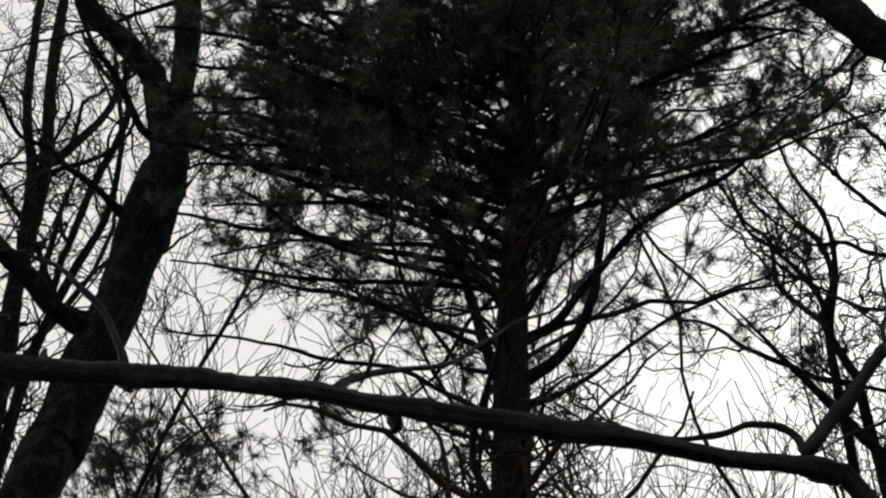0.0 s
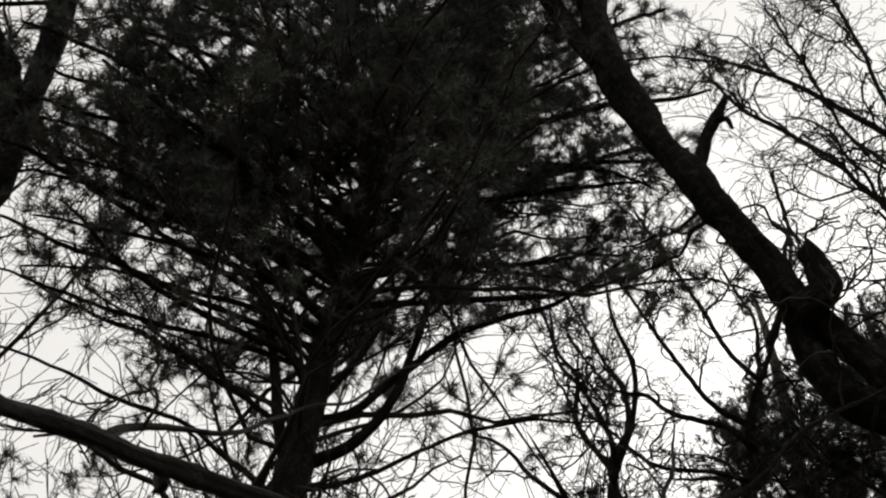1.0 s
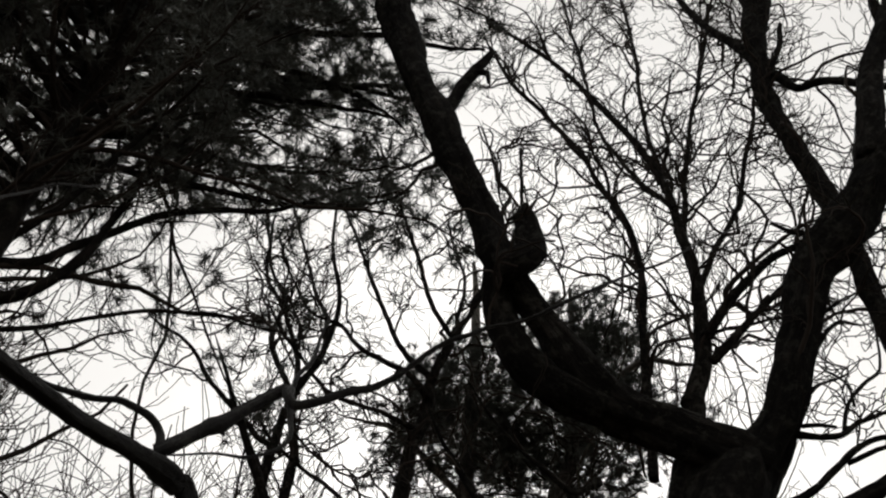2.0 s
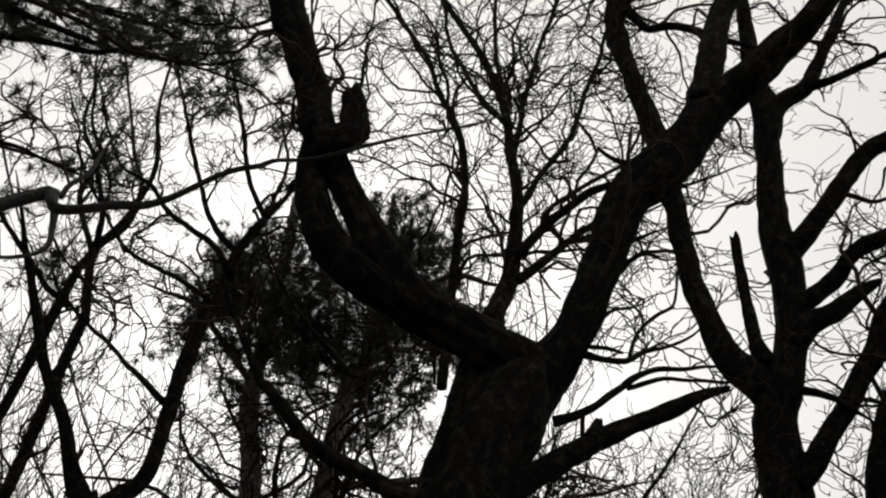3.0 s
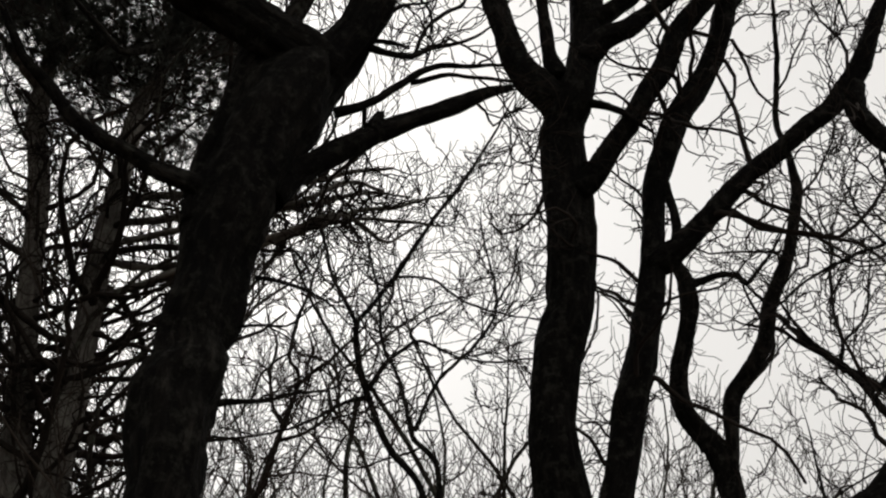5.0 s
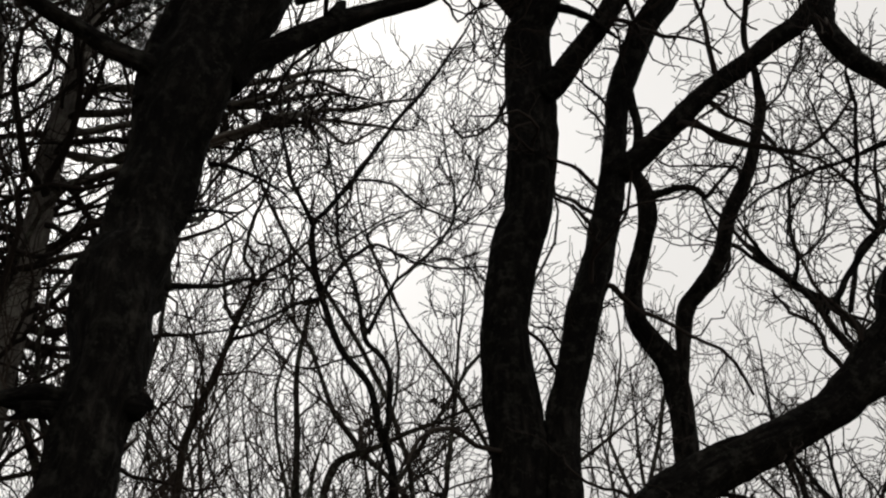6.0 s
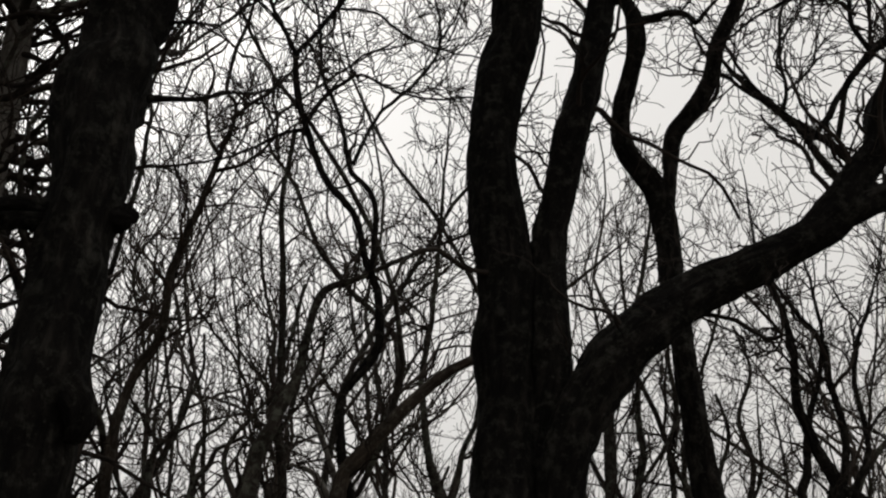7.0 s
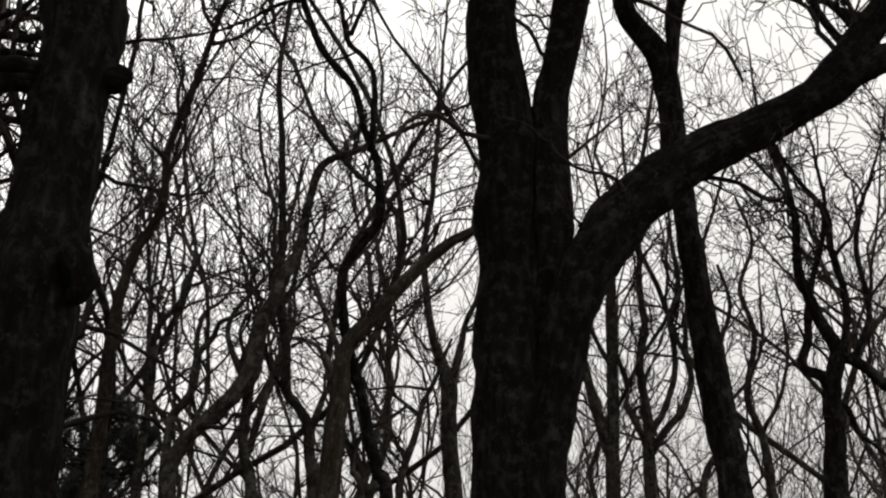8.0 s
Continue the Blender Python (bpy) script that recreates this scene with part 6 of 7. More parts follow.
# ---- pines ----
def pine(name, label, seed, limbs, mat, whorls, dead=(), size=0.13, per=3, tuft=12, wide=0.0056, group="", shoots=9.0, live=(1.2, 2.6), scale=1.0, bare_from=0.24, thin=(0.0, 0.1, 1.0), spray=0):
    """A pine: trunk, limbs with shoots and needle tufts, whorls of procedural branches, dead bare branches lower down."""
    rng = np.random.default_rng(seed)
    base = (limbs[0][1][0][0], limbs[0][1][0][1], 0.0)
    tree = thing(name, base, label, "tree", group)
    trunk = limbs[0][1]
    part("trunk", limb_mesh("trunk", trunk, base, rng, 0.8), mat, tree)
    zs = np.array([p[2] for p in trunk])
    arr = np.array(trunk)
    Ps, Rs, bare = [], [], []
    for kind, line, *_ in limbs[1:]:
        part(kind, limb_mesh(kind, line, base, rng), mat, tree)
        P, R = resample(line, 9)
        if kind == "branch":
            bare.append((P, R))
            if spray:
                a = sprout(rng, P, R, [spray], (0.35, 1.1), start=0.4, angle=(25, 75), n=11, kink=0.26, thick=0.015, shrink=0.2, least=0.0042)
                b = sprout(rng, *a, 5.0, (0.15, 0.55), angle=(30, 75), n=7, kink=0.28, thick=0.013, least=0.0036)
                part("dead_twig_spray", twig_mesh("dead_twig_spray", [a, b], base), TWIG, tree, "dense bare dead pine twigs", "stuff")
        else:
            Ps.append(P)
            Rs.append(R)

    def ring(lo, hi, step, length, rise, stout=0.0078, bend=0.2):
        made = []
        z = lo
        while z < hi:
            ang = rng.uniform(0, 6.3)
            for q in range(rng.integers(3, 6)):
                a = ang + q * 6.28 / 4 + rng.normal(0, 0.3)
                zz = z + rng.normal(0, 0.08)
                c = np.array([np.interp(zz, zs, arr[:, w]) for w in range(4)])
                f = (hi - z) / (hi - lo)
                L = rng.uniform(*length) * (0.35 + 0.65 * min(1, f * 3.0))
                d = np.array([math.cos(a), math.sin(a), rise + rng.normal(0, 0.12)])
                pts = [c[:3]]
                for _ in range(8):
                    d = unit(d + rng.normal(0, bend, 3) + (0, 0, 0.04))
                    pts.append(pts[-1] + d * L / 8)
                made.append((np.array(pts)[None], np.linspace(1, 0.25, 9)[None] * min(c[3] * 0.4, stout * L)))
            z += step * rng.uniform(0.7, 1.3)
        return made

    for lo, hi, step, rise in whorls:
        for P, R in ring(lo, hi, step, live, rise):
            v, q = tubes(P, R, 6)
            part("branch", mesh_from("branch", v - np.asarray(base), q), TWIG, tree)
            Ps.append(P)
            Rs.append(R)
    P, R = np.concatenate(Ps), np.concatenate(Rs)
    reach = np.linalg.norm(np.diff(P, axis=1), axis=2).sum(1)
    a = sprout(rng, P, R, rng.poisson(shoots * np.clip(reach / 2.0, 0.3, 2.0)), (0.4 * scale, 1.1 * scale), angle=(30, 60), start=bare_from, n=6, up=0.3)
    b = sprout(rng, *a, 4.0, (0.15 * scale, 0.45 * scale), angle=(25, 60), n=3, up=0.35, least=0.002)
    part("twig_spray", twig_mesh("twig_spray", [a, b], base), TWIG, tree, "fine pine shoots", "stuff")
    # the lower shoots keep their needles towards the outside of the crown only
    green = []
    for w in (a[0], b[0]):
        tips = w[:, -1]
        out = np.clip((np.hypot(tips[:, 0] - base[0], tips[:, 1] - base[1]) - 1.3) / 1.2, 0, 1)
        keep = np.maximum(np.interp(tips[:, 2], thin[:2], (thin[2], 1.0)), 0.85 * out * (tips[:, 2] > thin[0] - 0.5))
        green.append(w[rng.uniform(size=len(w)) < keep])
    v1, q1 = needles(rng, green[1], per, tuft, size, 0.25, wide)
    v2, q2 = needles(rng, green[0], per, tuft, size, 0.5, wide)
    v, q = gather([(v1, q1), (v2, q2)])
    part("needles", mesh_from("needles", v - np.asarray(base), None, q), NEEDLE, tree, "dark green pine needles in tufts", "stuff")
    for lo, hi, step, length in dead:
        for P, R in ring(lo, hi, step, length, 0.05, 0.017, 0.3):
            v, q = tubes(P, R, 5)
            part("dead_branch", mesh_from("dead_branch", v - np.asarray(base), q), TWIG, tree)
            bare.append((P, R))
    if bare:
        P, R = np.concatenate([x[0] for x in bare]), np.concatenate([x[1] for x in bare])
        a = sprout(rng, P, R, 7.0, (0.3, 0.9), angle=(35, 70), n=9, up=-0.05, kink=0.3, thick=0.014)
        b = sprout(rng, *a, 2.5, (0.1, 0.3), angle=(35, 70), n=5, up=0, kink=0.28)
        part("dead_twig_spray", twig_mesh("dead_twig_spray", [a, b], base), TWIG, tree, "bare dead pine twigs", "stuff")
    return tree

P_PINE_LINES = []
P_PINE_LINES.append(("trunk", [(0.33, 6.44, -0.08, 0.176), (0.35, 6.44, 0.35, 0.149), (0.37, 6.44, 3.18, 0.137), (0.44, 6.44, 6.54, 0.130), (0.45, 6.44, 7.00, 0.132), (0.47, 6.44, 7.50, 0.126), (0.49, 6.44, 7.92, 0.113), (0.52, 6.44, 8.49, 0.104), (0.56, 6.44, 9.00, 0.093), (0.59, 6.43, 9.61, 0.083), (0.63, 6.43, 10.61, 0.073), (0.66, 6.43, 11.95, 0.063), (0.81, 6.43, 17.64, 0.029), (0.84, 6.42, 18.97, 0.011)], 0))
P_PINE_LINES.append(("limb", [(0.54, 6.44, 7.53, 0.058), (0.66, 6.37, 7.56, 0.046), (0.83, 6.30, 7.68, 0.040), (1.01, 6.22, 7.99, 0.035), (1.13, 6.15, 8.49, 0.030), (1.22, 6.08, 9.17, 0.024), (1.31, 6.00, 10.01, 0.016)], 0))
P_PINE_LINES.append(("limb", [(0.41, 6.44, 7.45, 0.045), (0.31, 6.46, 7.83, 0.043), (0.19, 6.48, 8.43, 0.040), (0.03, 6.50, 9.01, 0.034), (-0.16, 6.51, 9.70, 0.027), (-0.40, 6.51, 10.39, 0.022), (-0.63, 6.50, 11.13, 0.015)], 0))
P_PINE_LINES.append(("limb", [(0.57, 6.44, 7.92, 0.040), (0.80, 6.39, 8.04, 0.036), (1.10, 6.32, 8.44, 0.031), (1.41, 6.24, 8.84, 0.027), (1.76, 6.13, 9.05, 0.023), (2.20, 5.97, 9.26, 0.019), (2.68, 5.77, 9.69, 0.013)], 0))
P_PINE_LINES.append(("limb", [(0.47, 6.44, 8.14, 0.036), (0.28, 6.36, 8.42, 0.031), (-0.10, 6.28, 8.44, 0.027), (-0.58, 6.15, 8.48, 0.022), (-1.07, 5.97, 8.59, 0.018), (-1.48, 5.78, 8.80, 0.012)], 0))
P_PINE_LINES.append(("limb", [(0.41, 6.44, 7.70, 0.027), (0.15, 6.50, 7.98, 0.024), (-0.26, 6.55, 8.25, 0.021), (-0.77, 6.55, 8.49, 0.019), (-1.28, 6.51, 8.57, 0.014), (-1.71, 6.46, 8.70, 0.011)], 0))
P_PINE_LINES.append(("limb", [(0.57, 6.44, 8.14, 0.032), (0.72, 6.30, 8.35, 0.027), (0.90, 6.16, 8.81, 0.023), (1.11, 6.01, 9.44, 0.019), (1.39, 5.84, 10.18, 0.016)], 0))
P_PINE_LINES.append(("branch", [(0.55, 6.44, 7.29, 0.022), (0.85, 6.36, 7.38, 0.019), (1.17, 6.27, 7.60, 0.015), (1.52, 6.15, 7.81, 0.014), (1.95, 6.00, 7.93, 0.012), (2.32, 5.82, 7.85, 0.007), (2.54, 5.72, 7.84, 0.001)], 0))
P_PINE_LINES.append(("branch", [(0.37, 6.44, 7.19, 0.022), (0.06, 6.47, 7.42, 0.019), (-0.33, 6.49, 7.69, 0.017), (-0.71, 6.47, 7.73, 0.016), (-1.30, 6.38, 7.84, 0.011), (-1.76, 6.29, 7.82, 0.010), (-2.01, 6.24, 7.85, 0.001)], 0))
P_PINE_LINES.append(("branch", [(0.37, 6.44, 6.96, 0.018), (0.06, 6.37, 7.04, 0.017), (-0.30, 6.29, 7.11, 0.014), (-0.81, 6.16, 7.14, 0.013), (-1.16, 6.02, 6.92, 0.009), (-1.37, 5.94, 6.83, 0.001)], 0))
P_PINE_LINES.append(("limb", [(0.58, 6.43, 9.54, 0.040), (1.63, 6.24, 11.67, 0.039), (2.21, 6.01, 11.94, 0.035), (2.68, 5.76, 12.03, 0.029), (3.13, 5.49, 11.90, 0.021), (3.44, 5.22, 11.79, 0.013)], 0))
P_PINE_LINES.append(("limb", [(0.62, 6.43, 10.29, 0.038), (1.55, 6.29, 12.73, 0.040), (2.26, 6.07, 13.30, 0.035), (2.85, 5.81, 13.76, 0.027), (3.32, 5.54, 13.90, 0.018)], 0))
P_PINE_LINES.append(("limb", [(0.56, 6.44, 9.13, 0.035), (1.61, 6.30, 11.01, 0.035), (2.28, 6.10, 11.21, 0.030), (2.90, 5.85, 11.49, 0.023), (3.34, 5.61, 11.35, 0.015)], 0))
P_PINE_LINES.append(("limb", [(0.65, 6.43, 11.48, 0.041), (0.08, 6.36, 11.74, 0.037), (-0.54, 6.22, 11.72, 0.028), (-1.13, 6.03, 11.59, 0.020), (-1.59, 5.81, 11.33, 0.012)], 0))
P_PINE_LINES.append(("limb", [(0.62, 6.43, 10.78, 0.039), (-0.03, 6.46, 11.43, 0.036), (-0.74, 6.41, 11.53, 0.028), (-1.34, 6.31, 11.38, 0.020), (-1.75, 6.22, 11.06, 0.012)], 0))
P_PINE_LINES.append(("limb", [(0.67, 6.43, 12.25, 0.040), (-0.03, 6.28, 12.52, 0.032), (-0.76, 6.04, 12.20, 0.024), (-1.34, 5.75, 11.89, 0.015)], 0))
P_PINE_LINES.append(("limb", [(0.58, 6.43, 9.91, 0.037), (-0.12, 6.31, 10.29, 0.033), (-0.81, 6.12, 10.41, 0.028), (-1.40, 5.86, 10.36, 0.021), (-1.79, 5.62, 10.08, 0.016), (-1.98, 5.43, 9.90, 0.009)], 0))
P_PINE_LINES.append(("limb", [(0.55, 6.44, 9.47, 0.036), (-0.20, 6.36, 9.74, 0.032), (-0.84, 6.23, 9.93, 0.025), (-1.42, 6.04, 9.98, 0.020), (-1.79, 5.87, 9.82, 0.013), (-1.96, 5.75, 9.62, 0.009)], 0))
P_PINE_LINES.append(("limb", [(0.52, 6.44, 8.80, 0.029), (-0.19, 6.44, 9.14, 0.026), (-0.82, 6.38, 9.40, 0.022), (-1.40, 6.27, 9.62, 0.018), (-1.83, 6.16, 9.55, 0.013), (-2.02, 6.11, 9.42, 0.009)], 0))
P_PINE_LINES.append(("limb", [(0.66, 6.43, 11.57, 0.041), (-0.14, 6.41, 12.33, 0.035), (-1.00, 6.28, 12.42, 0.027), (-1.68, 6.09, 11.97, 0.018), (-2.11, 5.93, 11.41, 0.010)], 0))
P_PINE_LINES.append(("limb", [(0.62, 6.43, 10.45, 0.038), (1.47, 6.27, 11.15, 0.035), (2.23, 6.01, 11.19, 0.022), (2.64, 5.78, 10.92, 0.017), (2.91, 5.59, 10.54, 0.009)], 0))
P_PINE_LINES.append(("limb", [(0.55, 6.44, 9.61, 0.036), (-0.37, 6.32, 9.47, 0.031), (-1.06, 6.12, 9.43, 0.026), (-1.55, 5.91, 9.29, 0.019), (-1.89, 5.70, 9.17, 0.014), (-2.05, 5.55, 9.04, 0.008)], 0))
P_PINE_LINES.append(("limb", [(0.58, 6.43, 10.13, 0.037), (-0.31, 6.36, 10.67, 0.034), (-1.10, 6.17, 10.99, 0.029), (-1.71, 5.94, 10.99, 0.022), (-2.13, 5.72, 10.81, 0.016), (-2.35, 5.57, 10.57, 0.009)], 0))
P_PINE_LINES.append(("limb", [(0.51, 6.44, 8.62, 0.029), (-0.27, 6.41, 8.77, 0.025), (-0.95, 6.30, 8.84, 0.021), (-1.47, 6.16, 8.80, 0.017), (-1.86, 6.02, 8.77, 0.012), (-2.00, 5.96, 8.64, 0.008)], 0))
P_PINE_LINES.append(("limb", [(0.50, 6.44, 8.38, 0.024), (-0.18, 6.36, 8.41, 0.022), (-0.74, 6.22, 8.27, 0.018), (-1.27, 6.04, 8.18, 0.014), (-1.63, 5.86, 8.05, 0.009), (-1.82, 5.73, 7.96, 0.007)], 0))
P_PINE_LINES.append(("limb", [(0.51, 6.44, 9.01, 0.028), (-0.16, 6.32, 9.17, 0.024), (-0.76, 6.15, 9.06, 0.019), (-1.25, 5.94, 8.80, 0.014), (-1.62, 5.73, 8.51, 0.008)], 0))
P_PINE_LINES.append(("limb", [(0.48, 6.44, 9.40, 0.031), (-0.29, 6.36, 9.74, 0.027), (-0.90, 6.23, 9.76, 0.020), (-1.47, 6.04, 9.64, 0.015), (-1.87, 5.86, 9.36, 0.009)], 0))
P_PINE_LINES.append(("limb", [(0.53, 6.44, 8.75, 0.025), (-0.13, 6.44, 8.91, 0.021), (-0.73, 6.38, 8.87, 0.017), (-1.28, 6.27, 8.74, 0.012), (-1.66, 6.17, 8.48, 0.008)], 0))
P_PINE_LINES.append(("limb", [(0.44, 6.44, 9.89, 0.032), (-0.35, 6.27, 10.21, 0.028), (-1.03, 6.02, 10.20, 0.020), (-1.59, 5.72, 9.81, 0.015), (-1.96, 5.44, 9.43, 0.008)], 0))
P_PINE_LINES.append(("limb", [(0.39, 6.44, 10.68, 0.034), (-0.35, 6.30, 11.11, 0.029), (-1.02, 6.08, 11.29, 0.022), (-1.55, 5.83, 11.28, 0.014)], 0))
P_PINE_LINES.append(("limb", [(0.36, 6.44, 10.92, 0.034), (0.75, 6.33, 12.08, 0.032), (1.21, 6.19, 13.06, 0.025), (1.62, 6.02, 13.83, 0.018)], 0))
P_PINE_LINES.append(("limb", [(0.58, 6.43, 9.61, 0.041), (0.07, 6.31, 9.96, 0.037), (-0.48, 6.12, 10.26, 0.030), (-1.12, 5.86, 10.36, 0.023), (-1.64, 5.57, 10.32, 0.014)], 0))
P_PINE_LINES.append(("limb", [(0.53, 6.44, 8.93, 0.039), (-0.01, 6.48, 9.39, 0.033), (-0.66, 6.46, 9.79, 0.029), (-1.31, 6.37, 10.05, 0.023), (-1.92, 6.23, 10.17, 0.014)], 0))
P_PINE_LINES.append(("limb", [(0.60, 6.43, 9.83, 0.041), (1.16, 6.32, 10.37, 0.035), (1.80, 6.13, 10.68, 0.029), (2.39, 5.88, 10.73, 0.021), (2.79, 5.64, 10.62, 0.012)], 0))
P_PINE_LINES.append(("limb", [(0.57, 6.44, 9.40, 0.035), (1.04, 6.49, 9.83, 0.032), (1.72, 6.48, 10.12, 0.026), (2.35, 6.40, 10.33, 0.019), (2.72, 6.37, 10.61, 0.012)], 0))
P_PINE_LINES.append(("limb", [(0.55, 6.44, 9.26, 0.031), (-0.11, 6.44, 9.62, 0.027), (-0.87, 6.35, 10.33, 0.024), (-1.54, 6.19, 11.48, 0.018), (-1.90, 6.08, 12.49, 0.014)], 0))
P_PINE_LINES.append(("limb", [(0.61, 6.43, 10.13, 0.035), (1.43, 6.24, 10.75, 0.032), (2.25, 5.93, 11.06, 0.024), (2.88, 5.56, 10.88, 0.017), (3.19, 5.29, 10.63, 0.012)], 0))
P_PINE_LINES.append(("limb", [(0.55, 6.44, 9.13, 0.030), (1.62, 6.30, 9.44, 0.027), (2.35, 6.08, 9.53, 0.019), (2.88, 5.86, 9.75, 0.013), (3.17, 5.71, 9.98, 0.009)], 0))
P_PINE_LINES.append(("limb", [(0.58, 6.43, 10.21, 0.035), (-0.12, 6.30, 10.83, 0.032), (-0.81, 6.08, 11.29, 0.025), (-1.42, 5.80, 11.58, 0.017)], 0))
P_PINE_LINES.append(("limb", [(0.55, 6.44, 9.76, 0.034), (-0.31, 6.54, 10.43, 0.029), (-1.12, 6.55, 10.94, 0.022), (-1.78, 6.51, 11.05, 0.015)], 0))
pine("pine", "tall dark pine with a dense needle crown", 51, P_PINE_LINES, PINE_BARK, [(7.6, 9.4, 0.32, 0.4), (9.2, 10.8, 0.25, 0.3), (9.9, 12.6, 0.2, 0.3), (11.6, 14.8, 0.24, 0.5)], [(4.8, 7.4, 0.2, (0.7, 2.0))], live=(2.0, 3.5), shoots=12.0, per=3, tuft=15, size=0.13, wide=0.0033, scale=0.85, bare_from=0.26, thin=(8.8, 11.2, 0.25))

Q1_PINE_LINES = []
Q1_PINE_LINES.append(("trunk", [(6.44, 8.05, -0.08, 0.154), (6.37, 8.10, 0.35, 0.130), (6.31, 8.14, 2.82, 0.121), (6.04, 8.32, 6.19, 0.113), (5.95, 8.38, 7.03, 0.105), (5.85, 8.45, 8.15, 0.099), (5.76, 8.51, 9.07, 0.094), (5.65, 8.58, 9.60, 0.092), (5.64, 8.58, 10.50, 0.079), (5.65, 8.57, 11.68, 0.066), (5.63, 8.59, 12.91, 0.045), (5.58, 8.62, 13.62, 0.020)], 0))
Q1_PINE_LINES.append(("branch", [(5.65, 8.58, 9.90, 0.044), (5.19, 8.73, 10.40, 0.034), (4.84, 8.81, 10.64, 0.028), (4.53, 8.86, 10.58, 0.017), (4.19, 8.90, 10.55, 0.003)], 0))
pine("pale_stemmed_pine", "pale-stemmed pine with dead lower branches", 52, Q1_PINE_LINES, PALE_BARK, [(10.1, 11.5, 0.13, 0.1)], [(3.0, 10.2, 0.28, (0.8, 2.4))], group="pale-stemmed pines", live=(0.6, 1.2), size=0.11, wide=0.0040, tuft=18, per=2, shoots=14.0, thin=(9.0, 10.4, 0.15), spray=16)

Q2_PINE_LINES = []
Q2_PINE_LINES.append(("trunk", [(6.12, 8.02, -0.08, 0.164), (6.13, 8.02, 0.35, 0.139), (6.14, 8.01, 2.80, 0.128), (6.18, 7.98, 6.15, 0.120), (6.20, 7.96, 8.13, 0.102), (6.22, 7.95, 8.89, 0.093), (6.26, 7.91, 9.93, 0.085), (6.35, 7.83, 10.22, 0.078), (6.41, 7.80, 11.27, 0.065), (6.41, 7.80, 12.26, 0.043), (6.40, 7.81, 12.94, 0.020)], 0))
Q2_PINE_LINES.append(("branch", [(6.18, 7.97, 8.68, 0.040), (6.46, 7.56, 8.75, 0.038), (6.79, 7.05, 8.75, 0.035), (7.09, 6.52, 8.78, 0.028), (7.27, 6.09, 8.80, 0.020), (7.36, 5.72, 8.72, 0.012)], 0))
Q2_PINE_LINES.append(("branch", [(6.18, 7.97, 8.46, 0.040), (6.41, 7.67, 8.49, 0.037), (6.77, 7.22, 8.61, 0.035), (7.09, 6.77, 8.62, 0.030), (7.29, 6.42, 8.65, 0.025), (7.47, 6.06, 8.68, 0.017), (7.60, 5.72, 8.58, 0.010)], 0))
Q2_PINE_LINES.append(("branch", [(6.18, 7.97, 8.06, 0.037), (6.49, 7.58, 7.98, 0.031), (6.78, 7.16, 8.12, 0.029), (7.07, 6.71, 8.27, 0.024), (7.37, 6.21, 8.40, 0.020), (7.69, 5.61, 8.26, 0.012), (7.86, 5.31, 8.24, 0.002)], 0))
Q2_PINE_LINES.append(("branch", [(6.38, 7.81, 10.61, 0.051), (6.56, 7.51, 11.13, 0.041), (6.79, 7.11, 11.41, 0.033), (7.01, 6.72, 11.17, 0.020), (7.14, 6.46, 11.03, 0.003)], 0))
Q2_PINE_LINES.append(("branch", [(6.18, 7.97, 7.62, 0.034), (6.66, 6.28, 7.85, 0.026), (7.00, 5.92, 8.06, 0.020), (7.22, 5.67, 7.83, 0.015), (7.40, 5.45, 7.98, 0.006)], 0))
Q2_PINE_LINES.append(("branch", [(6.18, 7.97, 7.62, 0.034), (6.82, 6.12, 7.92, 0.026), (7.00, 5.92, 8.08, 0.020), (7.30, 5.58, 8.21, 0.015), (7.58, 5.21, 8.32, 0.006)], 0))
Q2_PINE_LINES.append(("branch", [(6.18, 7.97, 8.20, 0.034), (6.67, 6.26, 8.13, 0.026), (6.99, 5.94, 8.42, 0.020), (7.21, 5.69, 8.35, 0.015)], 0))
pine("pale_stemmed_pine", "pale-stemmed pine with dead lower branches", 53, Q2_PINE_LINES, PALE_BARK, [(9.8, 11.8, 0.11, 0.1)], [(3.0, 10.0, 0.28, (0.8, 2.4))], group="pale-stemmed pines", live=(0.7, 1.5), size=0.11, wide=0.0040, tuft=18, per=2, shoots=14.0, thin=(9.0, 10.4, 0.15), spray=16)

FAR_PINE_LINES = [("trunk", [(-3.1, 11.3, -0.08, 0.2), (-3.1, 11.3, 5.0, 0.16), (-3.1, 11.3, 8.6, 0.09), (-3.12, 11.3, 10.6, 0.02)], 0)]
pine("far_pine", "bushy pine top seen behind the crooked tree", 58, FAR_PINE_LINES, PINE_BARK, [(8.4, 10.5, 0.2, 0.5)], live=(0.9, 1.5), size=0.12, wide=0.003, tuft=20)
YOUNG_PINE_LINES = [("trunk", [(7.58, 7.86, -0.08, 0.07), (7.58, 7.86, 3.20, 0.05), (7.59, 7.85, 3.84, 0.01)], 0)]
pine("young_pine", "young bushy pine behind the oak trunk", 59, YOUNG_PINE_LINES, PINE_BARK, [(2.10, 3.74, 0.13, 0.25)], live=(0.35, 0.65), shoots=7.0, per=3, tuft=14, size=0.1, wide=0.005, scale=0.4, bare_from=0.1)


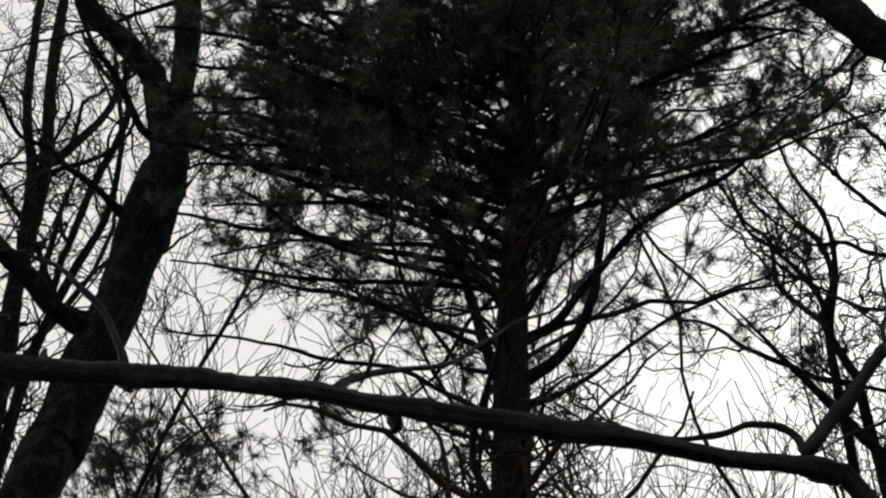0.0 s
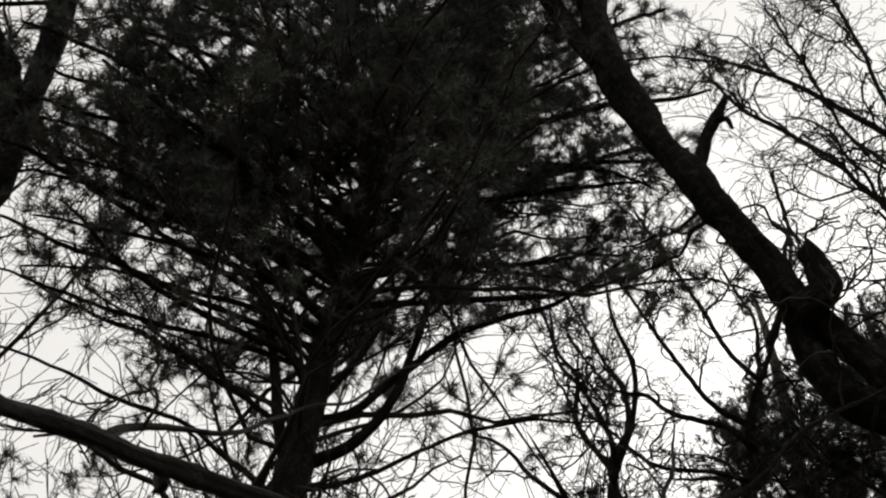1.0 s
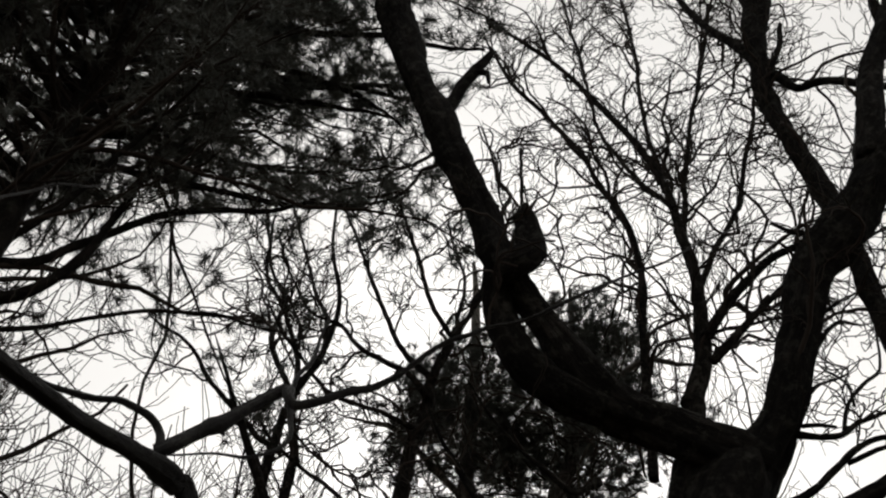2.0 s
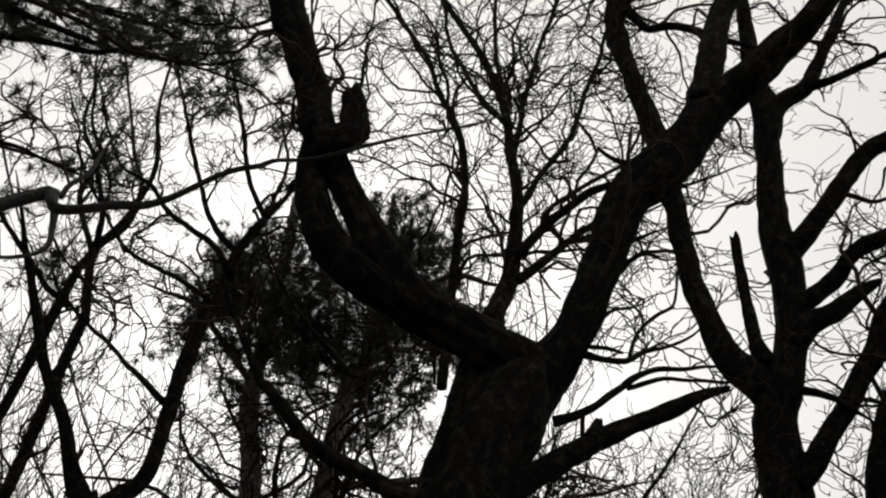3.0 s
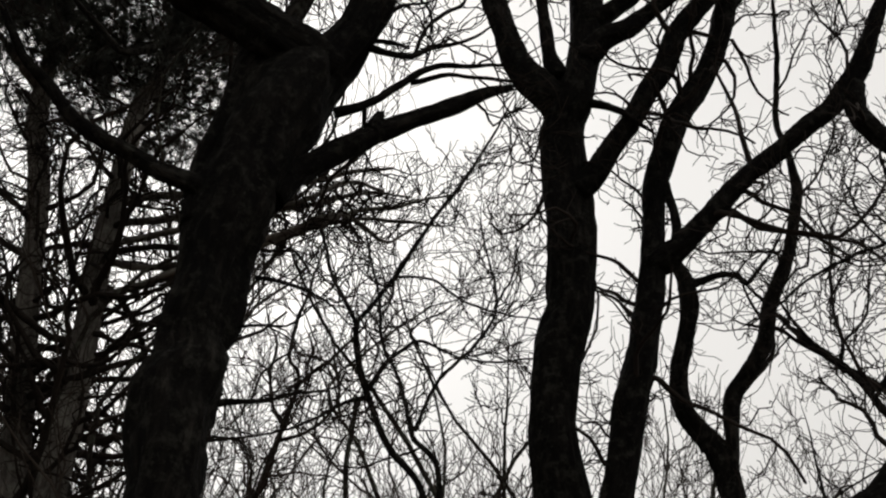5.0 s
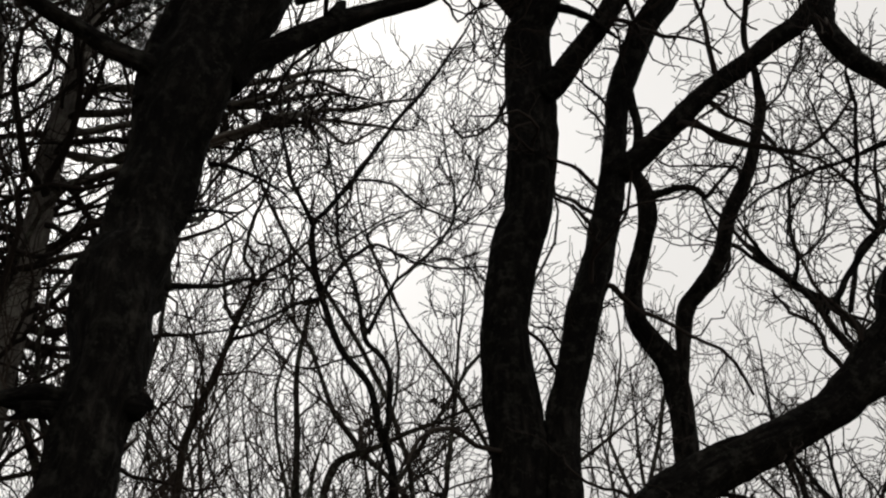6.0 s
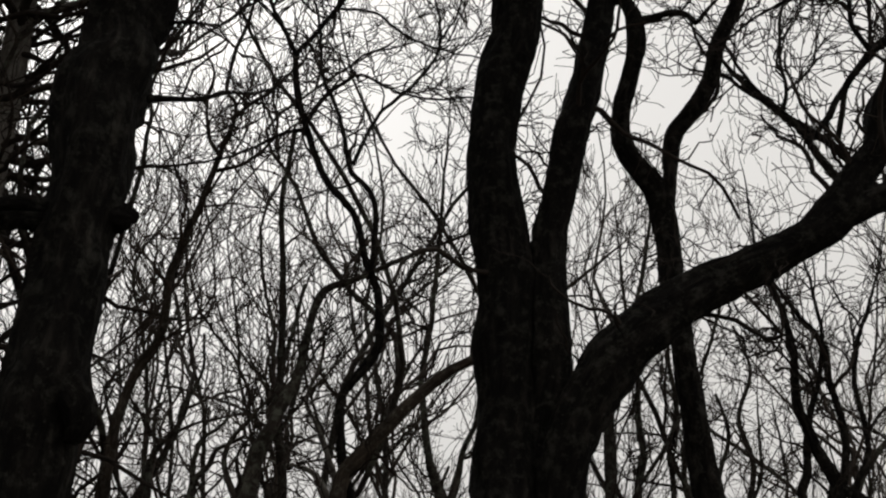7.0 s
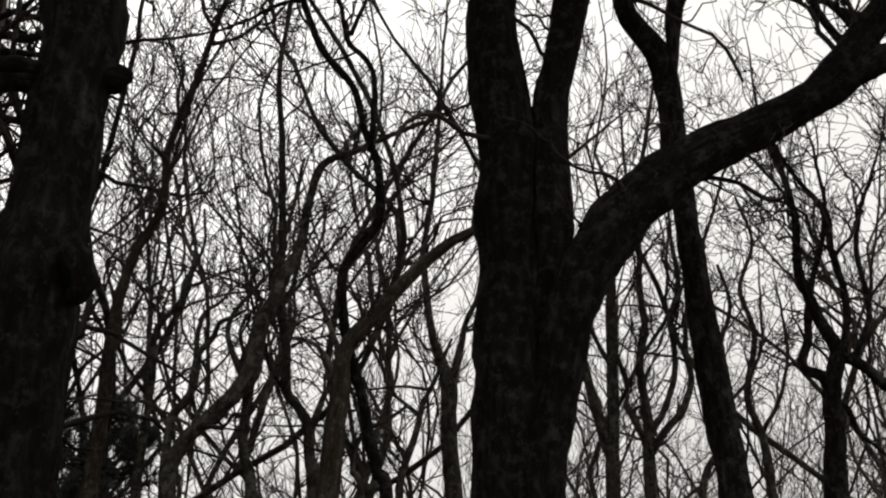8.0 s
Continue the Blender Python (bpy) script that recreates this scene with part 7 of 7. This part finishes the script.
# ---- the wood behind: gnarled bare trees of several shapes, each standing on its own ----
def crooked(rng, start, d, length, n, wander, rise):
    """A winding stem with knees: the heading drifts, and now and then turns sharply."""
    pts, drift = [np.asarray(start, float)], rng.normal(0, 1, 3)
    for k in range(n - 1):
        drift = 0.55 * drift + rng.normal(0, 1, 3) * (2.2 if rng.uniform() < 0.16 else 0.8)
        d = unit(d + drift * wander * np.array([1, 1, 0.5]) + np.array([0, 0, rise]))
        pts.append(pts[-1] + d * length / (n - 1))
    return np.array(pts)


def wood_tree(seed, height, stems, twig_mat, fine=True, stout=1.0):
    rng = np.random.default_rng(seed)
    tree = thing("bare_tree", (0, 0, 0), "gnarled bare winter tree with fine crooked twigs", "tree", "bare trees of the wood")
    n = 26
    a = rng.uniform(0, 6.3)
    lines = [(crooked(rng, (0, 0, -0.1), np.array([0.1 * math.cos(a), 0.1 * math.sin(a), 1.0]), height * rng.uniform(0.85, 1.0), n, 0.2, 0.3), 0.0046 * height)]
    for q in range(stems):
        k = int(rng.uniform(0.2, 0.5) * n)
        b = a + q * 6.28 / max(stems, 1) + rng.normal(0, 0.5)
        at = lines[0][0][k]
        lines.append((crooked(rng, at, np.array([math.cos(b), math.sin(b), 1.5]), height * (1 - k / n) * rng.uniform(0.7, 1.0), n, 0.22, 0.3), 0.0036 * height))
    P0, R0 = [], []
    for pts, r0 in lines:
        r = stout * r0 * np.linspace(1, 0.12, n) ** 0.85 * (1 + rng.normal(0, 0.07, n))
        v, q = tubes(pts[None], r[None], 8)
        uv = np.stack([np.tile(np.arange(8) * 0.06, n), np.repeat(np.arange(n) * height / n, 8)], 1)
        part("trunk" if not P0 else "limb", mesh_from("trunk", v, q, uv=uv), GREY_BARK, tree)
        P0.append(pts[None])
        R0.append(r[None])
    P, R = np.concatenate(P0), np.concatenate(R0)
    a = sprout(rng, P, R, 24 / (1 + stems) + 3, (0.9, 3.0), angle=(28, 62), start=0.16, up=1.1, n=11, kink=0.2, shrink=0.6, thick=0.0165, zig=0.2)
    b = sprout(rng, *a, 5.0, (0.4, 1.4), angle=(22, 48), n=7 if fine else 5, up=0.8, kink=0.19, thick=0.0135, least=0.0034, zig=0.22)
    part("bough_spray", twig_mesh("bough_spray", [a], (0, 0, 0)), GREY_TWIG, tree, "thin crooked boughs", "stuff")
    c = [sprout(rng, *b, 2.1, (0.22, 0.7), angle=(18, 44), n=4, up=0.7, kink=0.22, least=0.0031)] if fine else []
    part("twig_spray", twig_mesh("twig_spray", [b, *c], (0, 0, 0)), twig_mat, tree, "fine bare twigs", "stuff")
    return tree


rng = np.random.default_rng(77)
KINDS = [wood_tree(300 + i, 10.0, (1, 2, 1, 3, 2, 2, 3)[i], (GREY_TWIG, GREY_TWIG, RED_TWIG)[i % 3], True, 0.72) for i in range(7)]
PLAIN_KINDS = [wood_tree(340 + i, 10.0, 1 + i % 3, GREY_TWIG, False, 0.85) for i in range(4)]
# sectors of the wood: bearing from, bearing to, nearest, farthest, lowest and highest angle of the tops, how many, with finest twigs
SECTORS = [(-34, -11, 10.5, 17, 43, 55, 8, True), (-6, 36, 12.0, 18, 34, 44, 11, True), (-16, 4, 12.0, 15, 46, 54, 4, True),
        (8, 32, 12.0, 16, 41, 47, 5, True), (29, 46, 12.0, 17, 34, 46, 6, True), (38, 61, 12.0, 19, 27, 39, 6, True),
        (61, 84, 12.5, 20, 25, 38, 5, True), (34, 82, 20, 30, 17, 26, 17, False),
        # bearings 108 to 300: unseen, added behind the camera to dim light from there
        (32, 82, 30, 46, 13, 19, 20, False), (57, 86, 12, 18, 15, 24, 13, False), (-50, 32, 22, 40, 18, 28, 8, False), (108, 300, 9.0, 22, 26, 46, 10, False)]
left = {True: list(KINDS), False: list(PLAIN_KINDS)}
turn_by = {True: KINDS, False: PLAIN_KINDS}
for a0, a1, d0, d1, h0, h1, count, fine in SECTORS:
    for q in range(count):
        a = radians(a0 + (a1 - a0) * (q + rng.uniform(0.1, 0.9)) / count)
        d = rng.uniform(d0, d1)
        s = (1.5 + d * math.tan(radians(rng.uniform(h0, h1)))) / 10.0
        m = pose(d * math.sin(a), d * math.cos(a), 0, 0, 0, rng.uniform(0, 360))
        ob = left[fine].pop() if left[fine] else copy_thing(turn_by[fine][q % len(turn_by[fine])], m)
        ob.matrix_basis = m @ Matrix.Diagonal((s, s, s, 1))
